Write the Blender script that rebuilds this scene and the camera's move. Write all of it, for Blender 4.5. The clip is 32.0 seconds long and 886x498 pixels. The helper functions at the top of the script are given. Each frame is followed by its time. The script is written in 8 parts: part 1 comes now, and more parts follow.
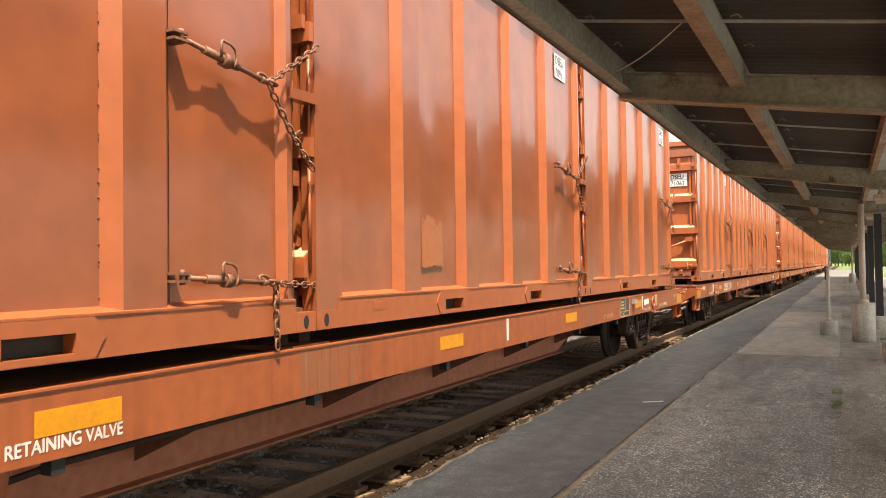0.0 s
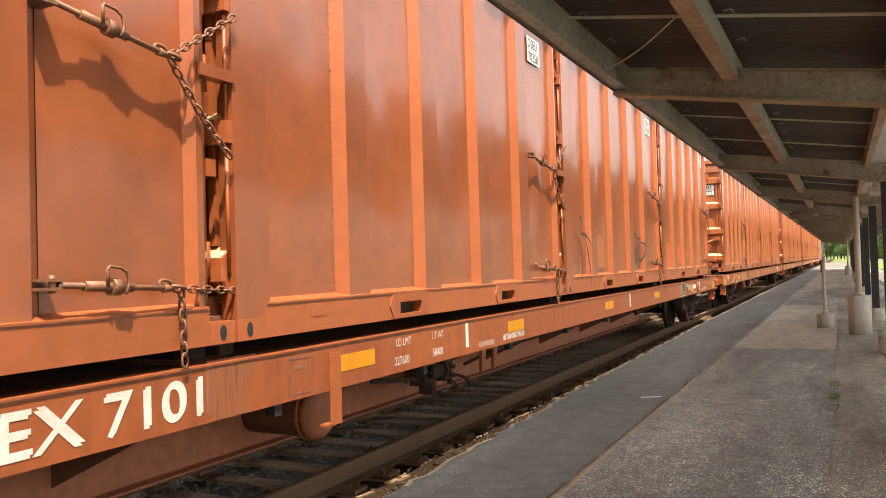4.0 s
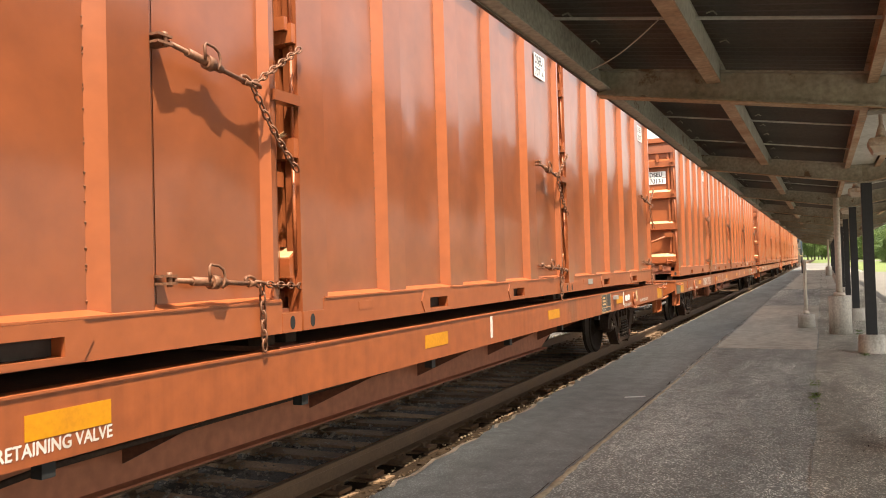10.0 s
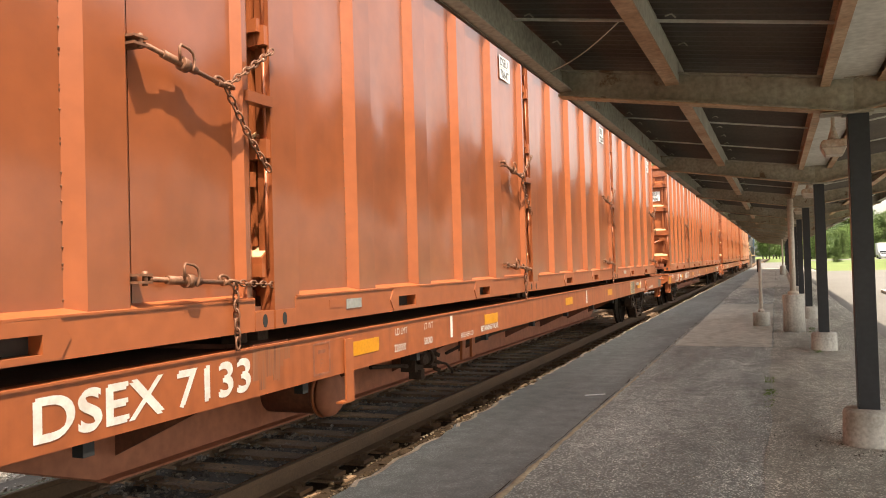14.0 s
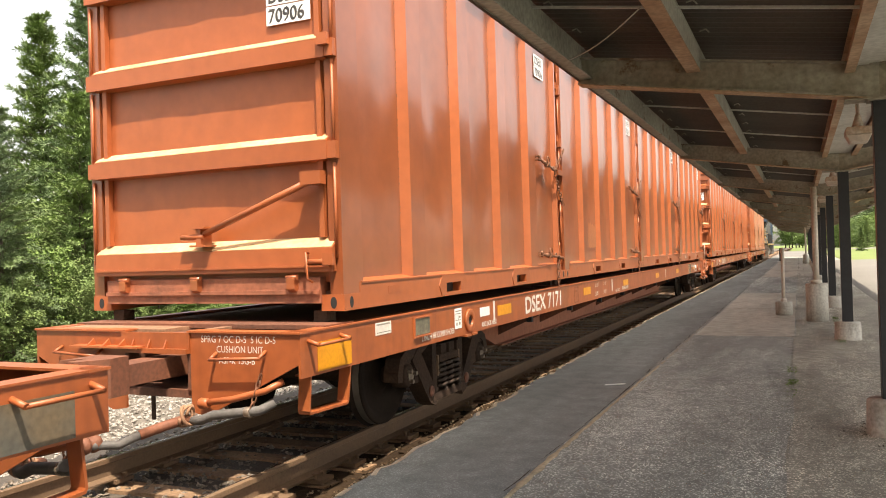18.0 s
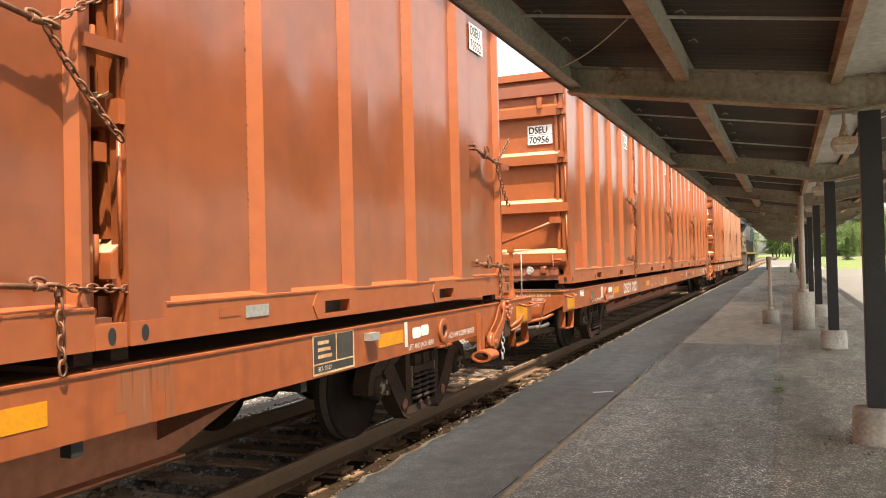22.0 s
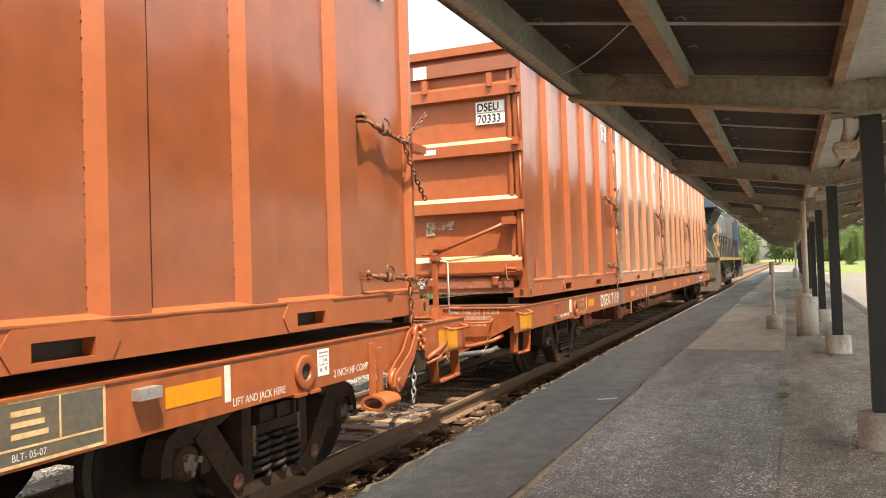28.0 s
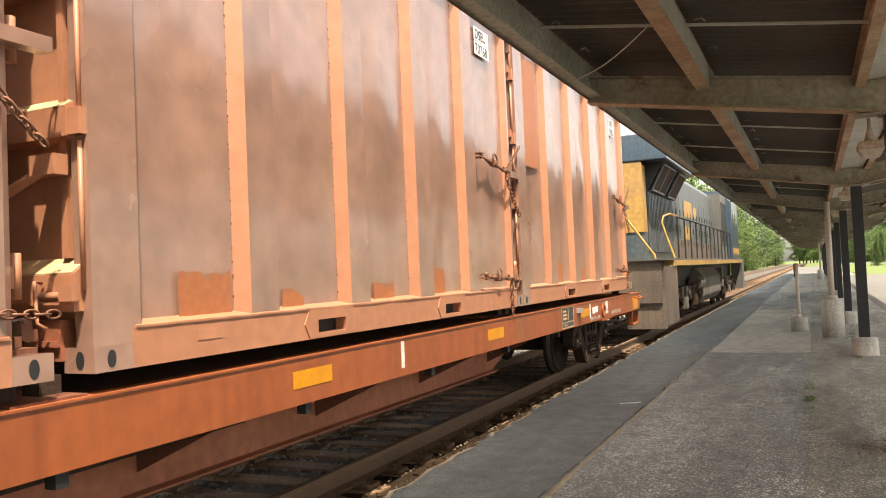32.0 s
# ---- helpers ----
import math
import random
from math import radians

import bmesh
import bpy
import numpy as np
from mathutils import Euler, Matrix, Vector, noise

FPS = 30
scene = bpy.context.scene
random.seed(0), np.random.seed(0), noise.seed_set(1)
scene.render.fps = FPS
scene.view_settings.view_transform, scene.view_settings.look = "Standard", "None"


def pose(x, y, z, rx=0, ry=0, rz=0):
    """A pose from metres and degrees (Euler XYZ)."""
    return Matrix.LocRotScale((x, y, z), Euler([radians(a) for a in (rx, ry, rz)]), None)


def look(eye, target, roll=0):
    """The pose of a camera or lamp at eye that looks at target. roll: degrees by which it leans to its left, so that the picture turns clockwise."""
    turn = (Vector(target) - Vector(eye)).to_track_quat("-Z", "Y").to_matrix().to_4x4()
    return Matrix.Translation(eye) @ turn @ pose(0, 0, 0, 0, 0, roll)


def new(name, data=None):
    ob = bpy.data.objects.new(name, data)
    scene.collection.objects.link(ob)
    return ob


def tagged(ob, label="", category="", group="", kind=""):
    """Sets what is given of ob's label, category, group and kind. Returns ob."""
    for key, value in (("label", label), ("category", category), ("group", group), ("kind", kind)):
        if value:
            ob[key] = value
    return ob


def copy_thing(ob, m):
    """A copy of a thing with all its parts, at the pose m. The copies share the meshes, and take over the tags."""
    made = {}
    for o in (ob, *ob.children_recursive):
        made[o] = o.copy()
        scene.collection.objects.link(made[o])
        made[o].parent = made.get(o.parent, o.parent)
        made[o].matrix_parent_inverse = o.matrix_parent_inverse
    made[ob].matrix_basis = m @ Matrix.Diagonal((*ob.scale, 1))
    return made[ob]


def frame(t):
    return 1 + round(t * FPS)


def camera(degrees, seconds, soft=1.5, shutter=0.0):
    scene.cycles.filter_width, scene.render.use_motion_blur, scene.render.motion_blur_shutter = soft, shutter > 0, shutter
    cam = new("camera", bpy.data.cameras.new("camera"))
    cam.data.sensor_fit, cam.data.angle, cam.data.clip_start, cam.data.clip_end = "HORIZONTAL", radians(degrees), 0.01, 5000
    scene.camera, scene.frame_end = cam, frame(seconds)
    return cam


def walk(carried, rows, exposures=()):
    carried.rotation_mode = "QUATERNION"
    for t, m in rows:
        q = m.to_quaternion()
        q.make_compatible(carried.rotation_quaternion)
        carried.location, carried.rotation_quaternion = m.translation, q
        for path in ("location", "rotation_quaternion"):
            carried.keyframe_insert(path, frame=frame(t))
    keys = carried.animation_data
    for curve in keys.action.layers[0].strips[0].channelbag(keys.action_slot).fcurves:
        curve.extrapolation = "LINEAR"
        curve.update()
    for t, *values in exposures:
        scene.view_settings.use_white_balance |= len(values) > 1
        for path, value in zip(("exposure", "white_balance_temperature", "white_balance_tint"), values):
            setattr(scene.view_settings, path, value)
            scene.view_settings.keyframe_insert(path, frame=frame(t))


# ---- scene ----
cam = camera(58.50, 32.0, soft=1.0, shutter=0.0)
PATH = [
    (0.0, 0, 0, 1.52, 91.37, 0.8, 26.94),
    (0.5, 0, 0, 1.52, 91.6, 0.97, 26.96),
    (1.0, 0, 0, 1.52, 91.68, 1.07, 26.96),
    (1.5, 0, 0, 1.52, 91.71, 1.14, 26.93),
    (2.0, 0, 0, 1.52, 91.74, 1.21, 26.9),
    (2.5, 0, 0, 1.52, 91.73, 1.26, 26.86),
    (3.0, 0, 0, 1.52, 91.51, 1.45, 26.79),
    (3.5, 0, 0, 1.52, 91.26, 1.7, 26.71),
    (5.5, 0, 0, 1.52, 91.25, 1.31, 26.6),
    (6.0, 0, 0, 1.52, 91.07, 1.5, 26.5),
    (6.5, 0, 0, 1.52, 90.82, 1.58, 26.61),
    (7.0, 0, 0, 1.52, 90.84, 1.79, 26.65),
    (7.5, 0, 0, 1.52, 91.04, 1.79, 26.63),
    (8.0, 0, 0, 1.52, 91.19, 1.8, 26.6),
    (8.5, 0, 0, 1.52, 91.38, 1.95, 26.55),
    (9.0, 0, 0, 1.52, 91.38, 1.69, 26.41),
    (9.5, 0, 0, 1.52, 91.33, 1.62, 26.01),
    (10.0, 0, 0, 1.52, 91.25, 1.6, 25.57),
    (10.5, 0, 0, 1.52, 91.08, 1.65, 24.83),
    (11.0, 0, 0, 1.52, 90.93, 1.74, 23.45),
    (11.5, 0, 0, 1.52, 91.1, 1.9, 22.02),
    (12.0, 0, 0, 1.52, 91.43, 1.8, 21.76),
    (12.5, 0, 0, 1.52, 91.59, 1.6, 22.21),
    (13.0, 0, 0, 1.52, 91.45, 1.4, 22.4),
    (13.5, 0, 0, 1.52, 91.28, 1.45, 22.52),
    (14.0, 0, 0, 1.52, 91.12, 1.6, 22.83),
    (14.5, 0, 0, 1.52, 90.9, 1.82, 23.13),
    (16.5, 0, 0, 1.52, 90.5, 1.79, 23.51),
    (17.0, 0, 0, 1.52, 90.11, 1.78, 23.63),
    (17.5, 0, 0, 1.52, 90.12, 1.86, 23.85),
    (18.0, 0, 0, 1.52, 90.41, 1.74, 24.23),
    (18.5, 0, 0, 1.52, 90.58, 1.55, 24.58),
    (19.0, 0, 0, 1.52, 90.7, 1.51, 24.7),
    (19.5, 0, 0, 1.52, 90.69, 1.39, 24.61),
    (20.0, 0, 0, 1.52, 90.76, 1.42, 24.46),
    (20.5, 0, 0, 1.52, 90.91, 1.38, 24.22),
    (21.0, 0, 0, 1.52, 90.98, 1.32, 23.91),
    (21.5, 0, 0, 1.52, 90.99, 1.34, 23.63),
    (22.0, 0, 0, 1.52, 90.88, 1.39, 23.43),
    (22.5, 0, 0, 1.52, 90.78, 1.46, 23.32),
    (23.0, 0, 0, 1.52, 90.72, 1.58, 23.3),
    (23.5, 0, 0, 1.52, 90.74, 1.57, 23.25),
    (24.0, 0, 0, 1.52, 90.79, 1.48, 23.27),
    (24.5, 0, 0, 1.52, 90.88, 1.52, 23.33),
    (26.5, 0, 0, 1.52, 91.11, 1.63, 23.45),
    (27.0, 0, 0, 1.52, 91.21, 1.69, 23.56),
    (27.5, 0, 0, 1.52, 91.36, 1.86, 23.61),
    (28.0, 0, 0, 1.52, 91.46, 1.88, 23.61),
    (28.5, 0, 0, 1.52, 91.49, 1.83, 23.72),
    (29.0, 0, 0, 1.52, 91.66, 2.18, 23.86),
    (29.5, 0, 0, 1.52, 91.57, 1.77, 24.03),
    (30.0, 0, 0, 1.52, 91.72, 1.83, 24.27),
    (30.5, 0, 0, 1.52, 91.87, 2.02, 24.5),
    (31.0, 0, 0, 1.52, 91.97, 2.26, 24.74),
    (31.5, 0, 0, 1.52, 91.96, 2.43, 24.92),
    (32.0, 0, 0, 1.52, 91.88, 2.43, 25.09),
]
walk(cam, [(t, pose(*p)) for t, *p in PATH], exposures=[(0, 1.2, 7500, 12), (32, 1.2, 7500, 12)])

# ---- light ----
SUN_WAY = Vector((0.335, -0.36, 1.0)).normalized()
world = bpy.data.worlds.new("sky")
scene.world = world
world.use_nodes = True
wn = world.node_tree.nodes
wl = world.node_tree.links
sky = wn.new("ShaderNodeTexSky")
sky.sky_type = "NISHITA"
sky.sun_disc = False
sky.sun_elevation = math.asin(SUN_WAY.z)
sky.sun_rotation = math.atan2(SUN_WAY.x, SUN_WAY.y)
sky.air_density, sky.dust_density, sky.ozone_density = 1.2, 2.8, 0.9
wn["Background"].inputs["Strength"].default_value = 0.18
haze = wn.new("ShaderNodeHueSaturation")   # a hazy, whitish summer sky
haze.inputs["Saturation"].default_value, haze.inputs["Value"].default_value = 0.42, 1.0
wl.new(sky.outputs["Color"], haze.inputs["Color"])
wl.new(haze.outputs["Color"], wn["Background"].inputs["Color"])

sun = new("sun", bpy.data.lights.new("sun", "SUN"))
sun.data.energy, sun.data.angle, sun.data.color = 4.4, radians(0.8), (1.0, 0.95, 0.87)
sun.matrix_world = look(SUN_WAY * 60, (0, 0, 0))


# ---- materials ----
def material(name, base, other=None, rough=0.6, metal=0.0, big=0.7, fine=30.0, amount=0.5, streak=0.0, bump=0.15,
             spread=0.0, coat=0.0, wear=None, wear_at=0.62, rough_var=0.1, bump_dist=0.01, gloss=0.5):
    """A surface with stains at two scales, upright streaks, wear and fine relief; spread varies it from piece to piece."""
    m = bpy.data.materials.new(name)
    m.use_nodes = True
    n, l = m.node_tree.nodes, m.node_tree.links
    bsdf = n["Principled BSDF"]
    tc, info = n.new("ShaderNodeTexCoord"), n.new("ShaderNodeObjectInfo")
    shift = n.new("ShaderNodeVectorMath"); shift.operation = "SCALE"
    mul = n.new("ShaderNodeVectorMath"); mul.operation = "ADD"
    comb = n.new("ShaderNodeCombineXYZ")
    l.new(info.outputs["Random"], comb.inputs[0]); l.new(info.outputs["Random"], comb.inputs[1]); l.new(info.outputs["Random"], comb.inputs[2])
    l.new(comb.outputs[0], shift.inputs[0]); shift.inputs["Scale"].default_value = 37.0
    l.new(tc.outputs["Object"], mul.inputs[0]); l.new(shift.outputs[0], mul.inputs[1])
    n1 = n.new("ShaderNodeTexNoise"); n1.inputs["Scale"].default_value = big; n1.inputs["Detail"].default_value = 5
    n2 = n.new("ShaderNodeTexNoise"); n2.inputs["Scale"].default_value = fine; n2.inputs["Detail"].default_value = 4
    l.new(mul.outputs[0], n1.inputs["Vector"]); l.new(mul.outputs[0], n2.inputs["Vector"])
    other = other or tuple(c * 0.72 for c in base)
    mix = n.new("ShaderNodeMix"); mix.data_type = "RGBA"
    mix.inputs[6].default_value, mix.inputs[7].default_value = (*base, 1), (*other, 1)
    ramp = n.new("ShaderNodeMapRange")
    ramp.inputs[1].default_value, ramp.inputs[2].default_value = 0.35, 0.68
    ramp.inputs[3].default_value, ramp.inputs[4].default_value = 0.0, min(1.0, amount * 1.6)
    l.new(n1.outputs["Fac"], ramp.inputs[0])
    l.new(ramp.outputs[0], mix.inputs[0])
    col = mix.outputs[2]
    if streak:
        mp = n.new("ShaderNodeMapping"); mp.inputs["Scale"].default_value = (9, 9, 0.35)
        n3 = n.new("ShaderNodeTexNoise"); n3.inputs["Scale"].default_value = 1.0; n3.inputs["Detail"].default_value = 4
        l.new(mul.outputs[0], mp.inputs[0]); l.new(mp.outputs[0], n3.inputs["Vector"])
        r3 = n.new("ShaderNodeMapRange"); r3.inputs[1].default_value, r3.inputs[2].default_value = 0.45, 0.8
        r3.inputs[3].default_value, r3.inputs[4].default_value = 0.0, streak
        l.new(n3.outputs["Fac"], r3.inputs[0])
        m3 = n.new("ShaderNodeMix"); m3.data_type = "RGBA"; m3.inputs[7].default_value = (*[c * 0.45 for c in other], 1)
        l.new(r3.outputs[0], m3.inputs[0]); l.new(col, m3.inputs[6]); col = m3.outputs[2]
    g = n.new("ShaderNodeMapRange"); g.inputs[1].default_value, g.inputs[2].default_value = 0.3, 0.7
    g.inputs[3].default_value, g.inputs[4].default_value = 1 - amount * 0.35, 1 + amount * 0.25
    l.new(n2.outputs["Fac"], g.inputs[0])
    hsv = n.new("ShaderNodeHueSaturation")
    l.new(col, hsv.inputs["Color"])
    if spread:
        v = n.new("ShaderNodeMapRange"); v.inputs[3].default_value, v.inputs[4].default_value = 1 - spread, 1 + spread
        mm = n.new("ShaderNodeMath"); mm.operation = "MULTIPLY"
        l.new(info.outputs["Random"], v.inputs[0]); l.new(v.outputs[0], mm.inputs[0]); l.new(g.outputs[0], mm.inputs[1])
        l.new(mm.outputs[0], hsv.inputs["Value"])
    else:
        l.new(g.outputs[0], hsv.inputs["Value"])
    col = hsv.outputs[0]
    if wear:
        n4 = n.new("ShaderNodeTexNoise"); n4.inputs["Scale"].default_value = 2.3; n4.inputs["Detail"].default_value = 9; n4.inputs["Roughness"].default_value = 0.7
        l.new(mul.outputs[0], n4.inputs["Vector"])
        r4 = n.new("ShaderNodeMapRange"); r4.inputs[1].default_value, r4.inputs[2].default_value = wear_at, wear_at + 0.05
        l.new(n4.outputs["Fac"], r4.inputs[0])
        m4 = n.new("ShaderNodeMix"); m4.data_type = "RGBA"; m4.inputs[7].default_value = (*wear, 1)
        l.new(r4.outputs[0], m4.inputs[0]); l.new(col, m4.inputs[6]); col = m4.outputs[2]
    l.new(col, bsdf.inputs["Base Color"])
    rr = n.new("ShaderNodeMapRange"); rr.inputs[3].default_value, rr.inputs[4].default_value = max(0.05, rough - rough_var), min(1, rough + rough_var)
    l.new(n1.outputs["Fac"], rr.inputs[0]); l.new(rr.outputs[0], bsdf.inputs["Roughness"])
    bsdf.inputs["Metallic"].default_value = metal
    bsdf.inputs["Specular IOR Level"].default_value = gloss
    bsdf.inputs["Coat Weight"].default_value = coat
    bsdf.inputs["Coat Roughness"].default_value = 0.15
    if bump:
        b = n.new("ShaderNodeBump"); b.inputs["Strength"].default_value = bump; b.inputs["Distance"].default_value = bump_dist
        l.new(n2.outputs["Fac"], b.inputs["Height"]); l.new(b.outputs[0], bsdf.inputs["Normal"])
    return m


def aggregate(name, base, other, grain, contrast, relief, sparse=0.50):
    """Paving: small stones of uneven tone in a binder, with broad worn and stained patches."""
    m = bpy.data.materials.new(name)
    m.use_nodes = True
    n, l = m.node_tree.nodes, m.node_tree.links
    bsdf = n["Principled BSDF"]
    tc = n.new("ShaderNodeTexCoord")
    vor = n.new("ShaderNodeTexVoronoi"); vor.inputs["Scale"].default_value = grain
    big = n.new("ShaderNodeTexNoise"); big.inputs["Scale"].default_value = 0.55; big.inputs["Detail"].default_value = 7; big.inputs["Roughness"].default_value = 0.65
    mid = n.new("ShaderNodeTexNoise"); mid.inputs["Scale"].default_value = 5.5; mid.inputs["Detail"].default_value = 5
    along = n.new("ShaderNodeMapping"); along.inputs["Scale"].default_value = (1.6, 0.35, 1)
    l.new(tc.outputs["Object"], along.inputs[0]); l.new(along.outputs[0], big.inputs["Vector"])
    for t in (vor, mid):
        l.new(tc.outputs["Object"], t.inputs["Vector"])
    r1 = n.new("ShaderNodeMapRange"); r1.inputs[1].default_value, r1.inputs[2].default_value = 0.36, 0.64
    l.new(big.outputs["Fac"], r1.inputs[0])
    mix = n.new("ShaderNodeMix"); mix.data_type = "RGBA"
    mix.inputs[6].default_value, mix.inputs[7].default_value = (*base, 1), (*other, 1)
    l.new(r1.outputs[0], mix.inputs[0])
    bw = n.new("ShaderNodeRGBToBW"); l.new(vor.outputs["Color"], bw.inputs[0])
    r2 = n.new("ShaderNodeMapRange"); r2.inputs[1].default_value, r2.inputs[2].default_value = sparse, 0.86
    l.new(bw.outputs[0], r2.inputs[0])
    worn = n.new("ShaderNodeMapRange"); worn.inputs[3].default_value, worn.inputs[4].default_value = contrast, contrast * 0.25
    l.new(r1.outputs[0], worn.inputs[0])
    speck = n.new("ShaderNodeMath"); speck.operation = "MULTIPLY_ADD"; speck.inputs[2].default_value = 0.93
    l.new(r2.outputs[0], speck.inputs[0]); l.new(worn.outputs[0], speck.inputs[1])
    r3 = n.new("ShaderNodeMapRange"); r3.inputs[1].default_value, r3.inputs[2].default_value = 0.3, 0.7
    r3.inputs[3].default_value, r3.inputs[4].default_value = 0.80, 1.16
    l.new(mid.outputs["Fac"], r3.inputs[0])
    mul = n.new("ShaderNodeMath"); mul.operation = "MULTIPLY"
    l.new(speck.outputs[0], mul.inputs[0]); l.new(r3.outputs[0], mul.inputs[1])
    hsv = n.new("ShaderNodeHueSaturation"); l.new(mix.outputs[2], hsv.inputs["Color"]); l.new(mul.outputs[0], hsv.inputs["Value"])
    l.new(hsv.outputs[0], bsdf.inputs["Base Color"])
    bsdf.inputs["Roughness"].default_value = 0.78
    b = n.new("ShaderNodeBump"); b.inputs["Strength"].default_value = relief; b.inputs["Distance"].default_value = 0.006
    l.new(bw.outputs[0], b.inputs["Height"]); l.new(b.outputs[0], bsdf.inputs["Normal"])
    return m


M = {}
# rib flanks get a lighter orange than panels, part of their sunlit look
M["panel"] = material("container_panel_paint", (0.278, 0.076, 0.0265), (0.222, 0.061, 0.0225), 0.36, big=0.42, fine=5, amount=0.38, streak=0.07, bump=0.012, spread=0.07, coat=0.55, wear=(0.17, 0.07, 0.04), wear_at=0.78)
M["rib"] = material("trim_and_sunlit_flank_paint", (0.345, 0.094, 0.031), (0.300, 0.080, 0.028), 0.42, big=0.6, fine=9, amount=0.28, streak=0.06, bump=0.02, spread=0.06, wear=(0.20, 0.08, 0.04), wear_at=0.76)
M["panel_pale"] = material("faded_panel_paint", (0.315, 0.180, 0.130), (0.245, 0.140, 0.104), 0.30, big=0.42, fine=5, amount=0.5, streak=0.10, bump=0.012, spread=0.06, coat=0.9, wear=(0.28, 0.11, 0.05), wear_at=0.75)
M["rib_pale"] = material("faded_trim_and_sunlit_flank_paint", (0.430, 0.190, 0.105), (0.36, 0.145, 0.075), 0.5, big=0.6, fine=9, amount=0.3, streak=0.08, bump=0.02, spread=0.05, wear=(0.28, 0.10, 0.04), wear_at=0.72)
M["car"] = material("flat_car_paint", (0.340, 0.089, 0.026), (0.280, 0.072, 0.023), 0.45, big=0.5, fine=9, amount=0.4, streak=0.45, bump=0.02, wear=(0.15, 0.055, 0.03), wear_at=0.70, spread=0.05)
M["under"] = material("dusty_underframe_paint", (0.200, 0.068, 0.033), (0.110, 0.047, 0.029), 0.75, amount=0.7, streak=0.3, bump=0.1)
# paler than the side sill: light bounced under the car is in the colour
M["sill_paint"] = material("dusty_sill_paint_with_bounce", (0.40, 0.145, 0.075), (0.30, 0.105, 0.055), 0.7, big=0.5, fine=12, amount=0.5, streak=0.2, bump=0.03, wear=(0.20, 0.09, 0.05), wear_at=0.70)
M["steel_dark"] = material("rusty_cast_steel", (0.040, 0.027, 0.021), (0.068, 0.041, 0.028), 0.85, gloss=0.15, big=3, fine=40, amount=0.7, bump=0.3)
M["spring"] = material("oily_spring_steel", (0.034, 0.026, 0.021), (0.060, 0.040, 0.030), 0.7, big=3, fine=40, amount=0.6, bump=0.1, gloss=0.25)
M["wheel"] = material("brown_wheel_steel", (0.026, 0.018, 0.013), (0.015, 0.011, 0.009), 0.8, gloss=0.12, big=2, fine=30, amount=0.5, bump=0.1)
M["tread"] = material("polished_tread", (0.16, 0.145, 0.13), None, 0.5, metal=0.6, amount=0.3, bump=0.02)
M["cap"] = material("bearing_cap_steel", (0.30, 0.24, 0.19), (0.16, 0.12, 0.09), 0.5, metal=0.5, big=9, amount=0.6)
M["chain"] = material("rusty_chain", (0.25, 0.112, 0.060), (0.17, 0.075, 0.042), 0.6, metal=0.2, big=8, fine=60, amount=0.7)
M["hose"] = material("grey_rubber_hose", (0.10, 0.092, 0.085), (0.05, 0.045, 0.042), 0.7, amount=0.6)
M["yellow"] = material("yellow_reflector_film", (0.64, 0.265, 0.007), (0.52, 0.20, 0.009), 0.4, big=5, fine=40, amount=0.35, bump=0.03, wear=(0.4, 0.15, 0.04), wear_at=0.72)
# cream for the end beams' tops: dust, with the sunlight on it painted in
M["beam_top"] = material("dusty_beam_top_painted_sunlit", (0.58, 0.40, 0.22), (0.46, 0.28, 0.13), 0.8, big=2, fine=20, amount=0.6, bump=0.05)
M["white"] = material("white_stencil_paint", (0.72, 0.68, 0.62), (0.55, 0.48, 0.42), 0.6, big=6, amount=0.4, bump=0.02)
M["ochre"] = material("weathered_stencil_paint", (0.66, 0.46, 0.25), (0.52, 0.27, 0.11), 0.6, big=3, amount=0.7, bump=0.02)
M["black"] = material("black_marking_film", (0.03, 0.03, 0.032), (0.07, 0.06, 0.05), 0.5, big=6, amount=0.5, bump=0.02)
M["dirty_film"] = material("dirt_blackened_reflector", (0.10, 0.095, 0.08), (0.16, 0.11, 0.06), 0.4, big=3, amount=0.6, bump=0.02)
M["plate"] = material("white_number_plate", (0.80, 0.79, 0.77), (0.66, 0.63, 0.58), 0.45, big=5, amount=0.25, bump=0.01)
M["patch"] = material("fresh_orange_touch_up", (0.54, 0.105, 0.022), (0.48, 0.09, 0.02), 0.5, big=2, fine=20, amount=0.3, bump=0.04)
M["patch_dull"] = material("deep_orange_touch_up", (0.46, 0.088, 0.018), (0.38, 0.074, 0.017), 0.45, big=2, fine=20, amount=0.4, bump=0.04)
M["patch_ochre"] = material("ochre_touch_up", (0.36, 0.122, 0.045), (0.32, 0.125, 0.060), 0.5, big=2, fine=20, amount=0.3, bump=0.04)
M["spray"] = material("black_spray_paint", (0.025, 0.024, 0.026), (0.05, 0.045, 0.045), 0.6, big=5, amount=0.3, bump=0.0)
M["chalk"] = material("chalky_blue_white_run", (0.42, 0.40, 0.40), (0.36, 0.24, 0.19), 0.7, big=6, amount=0.8, bump=0.0)
# near-black fill that stands for the shade inside the fork pockets
M["pocket_shade"] = material("painted_pocket_shade", (0.03, 0.022, 0.018), None, 0.7)
M["deckwood"] = material("worn_deck_boards", (0.33, 0.18, 0.10), (0.20, 0.10, 0.06), 0.8, big=3, fine=40, amount=0.7, bump=0.3)
M["tag"] = material("metal_tag", (0.5, 0.5, 0.48), None, 0.35, metal=0.6)
M["grey_ink"] = material("faded_grey_print", (0.22, 0.20, 0.17), (0.35, 0.31, 0.26), 0.6, big=8, amount=0.5, bump=0)
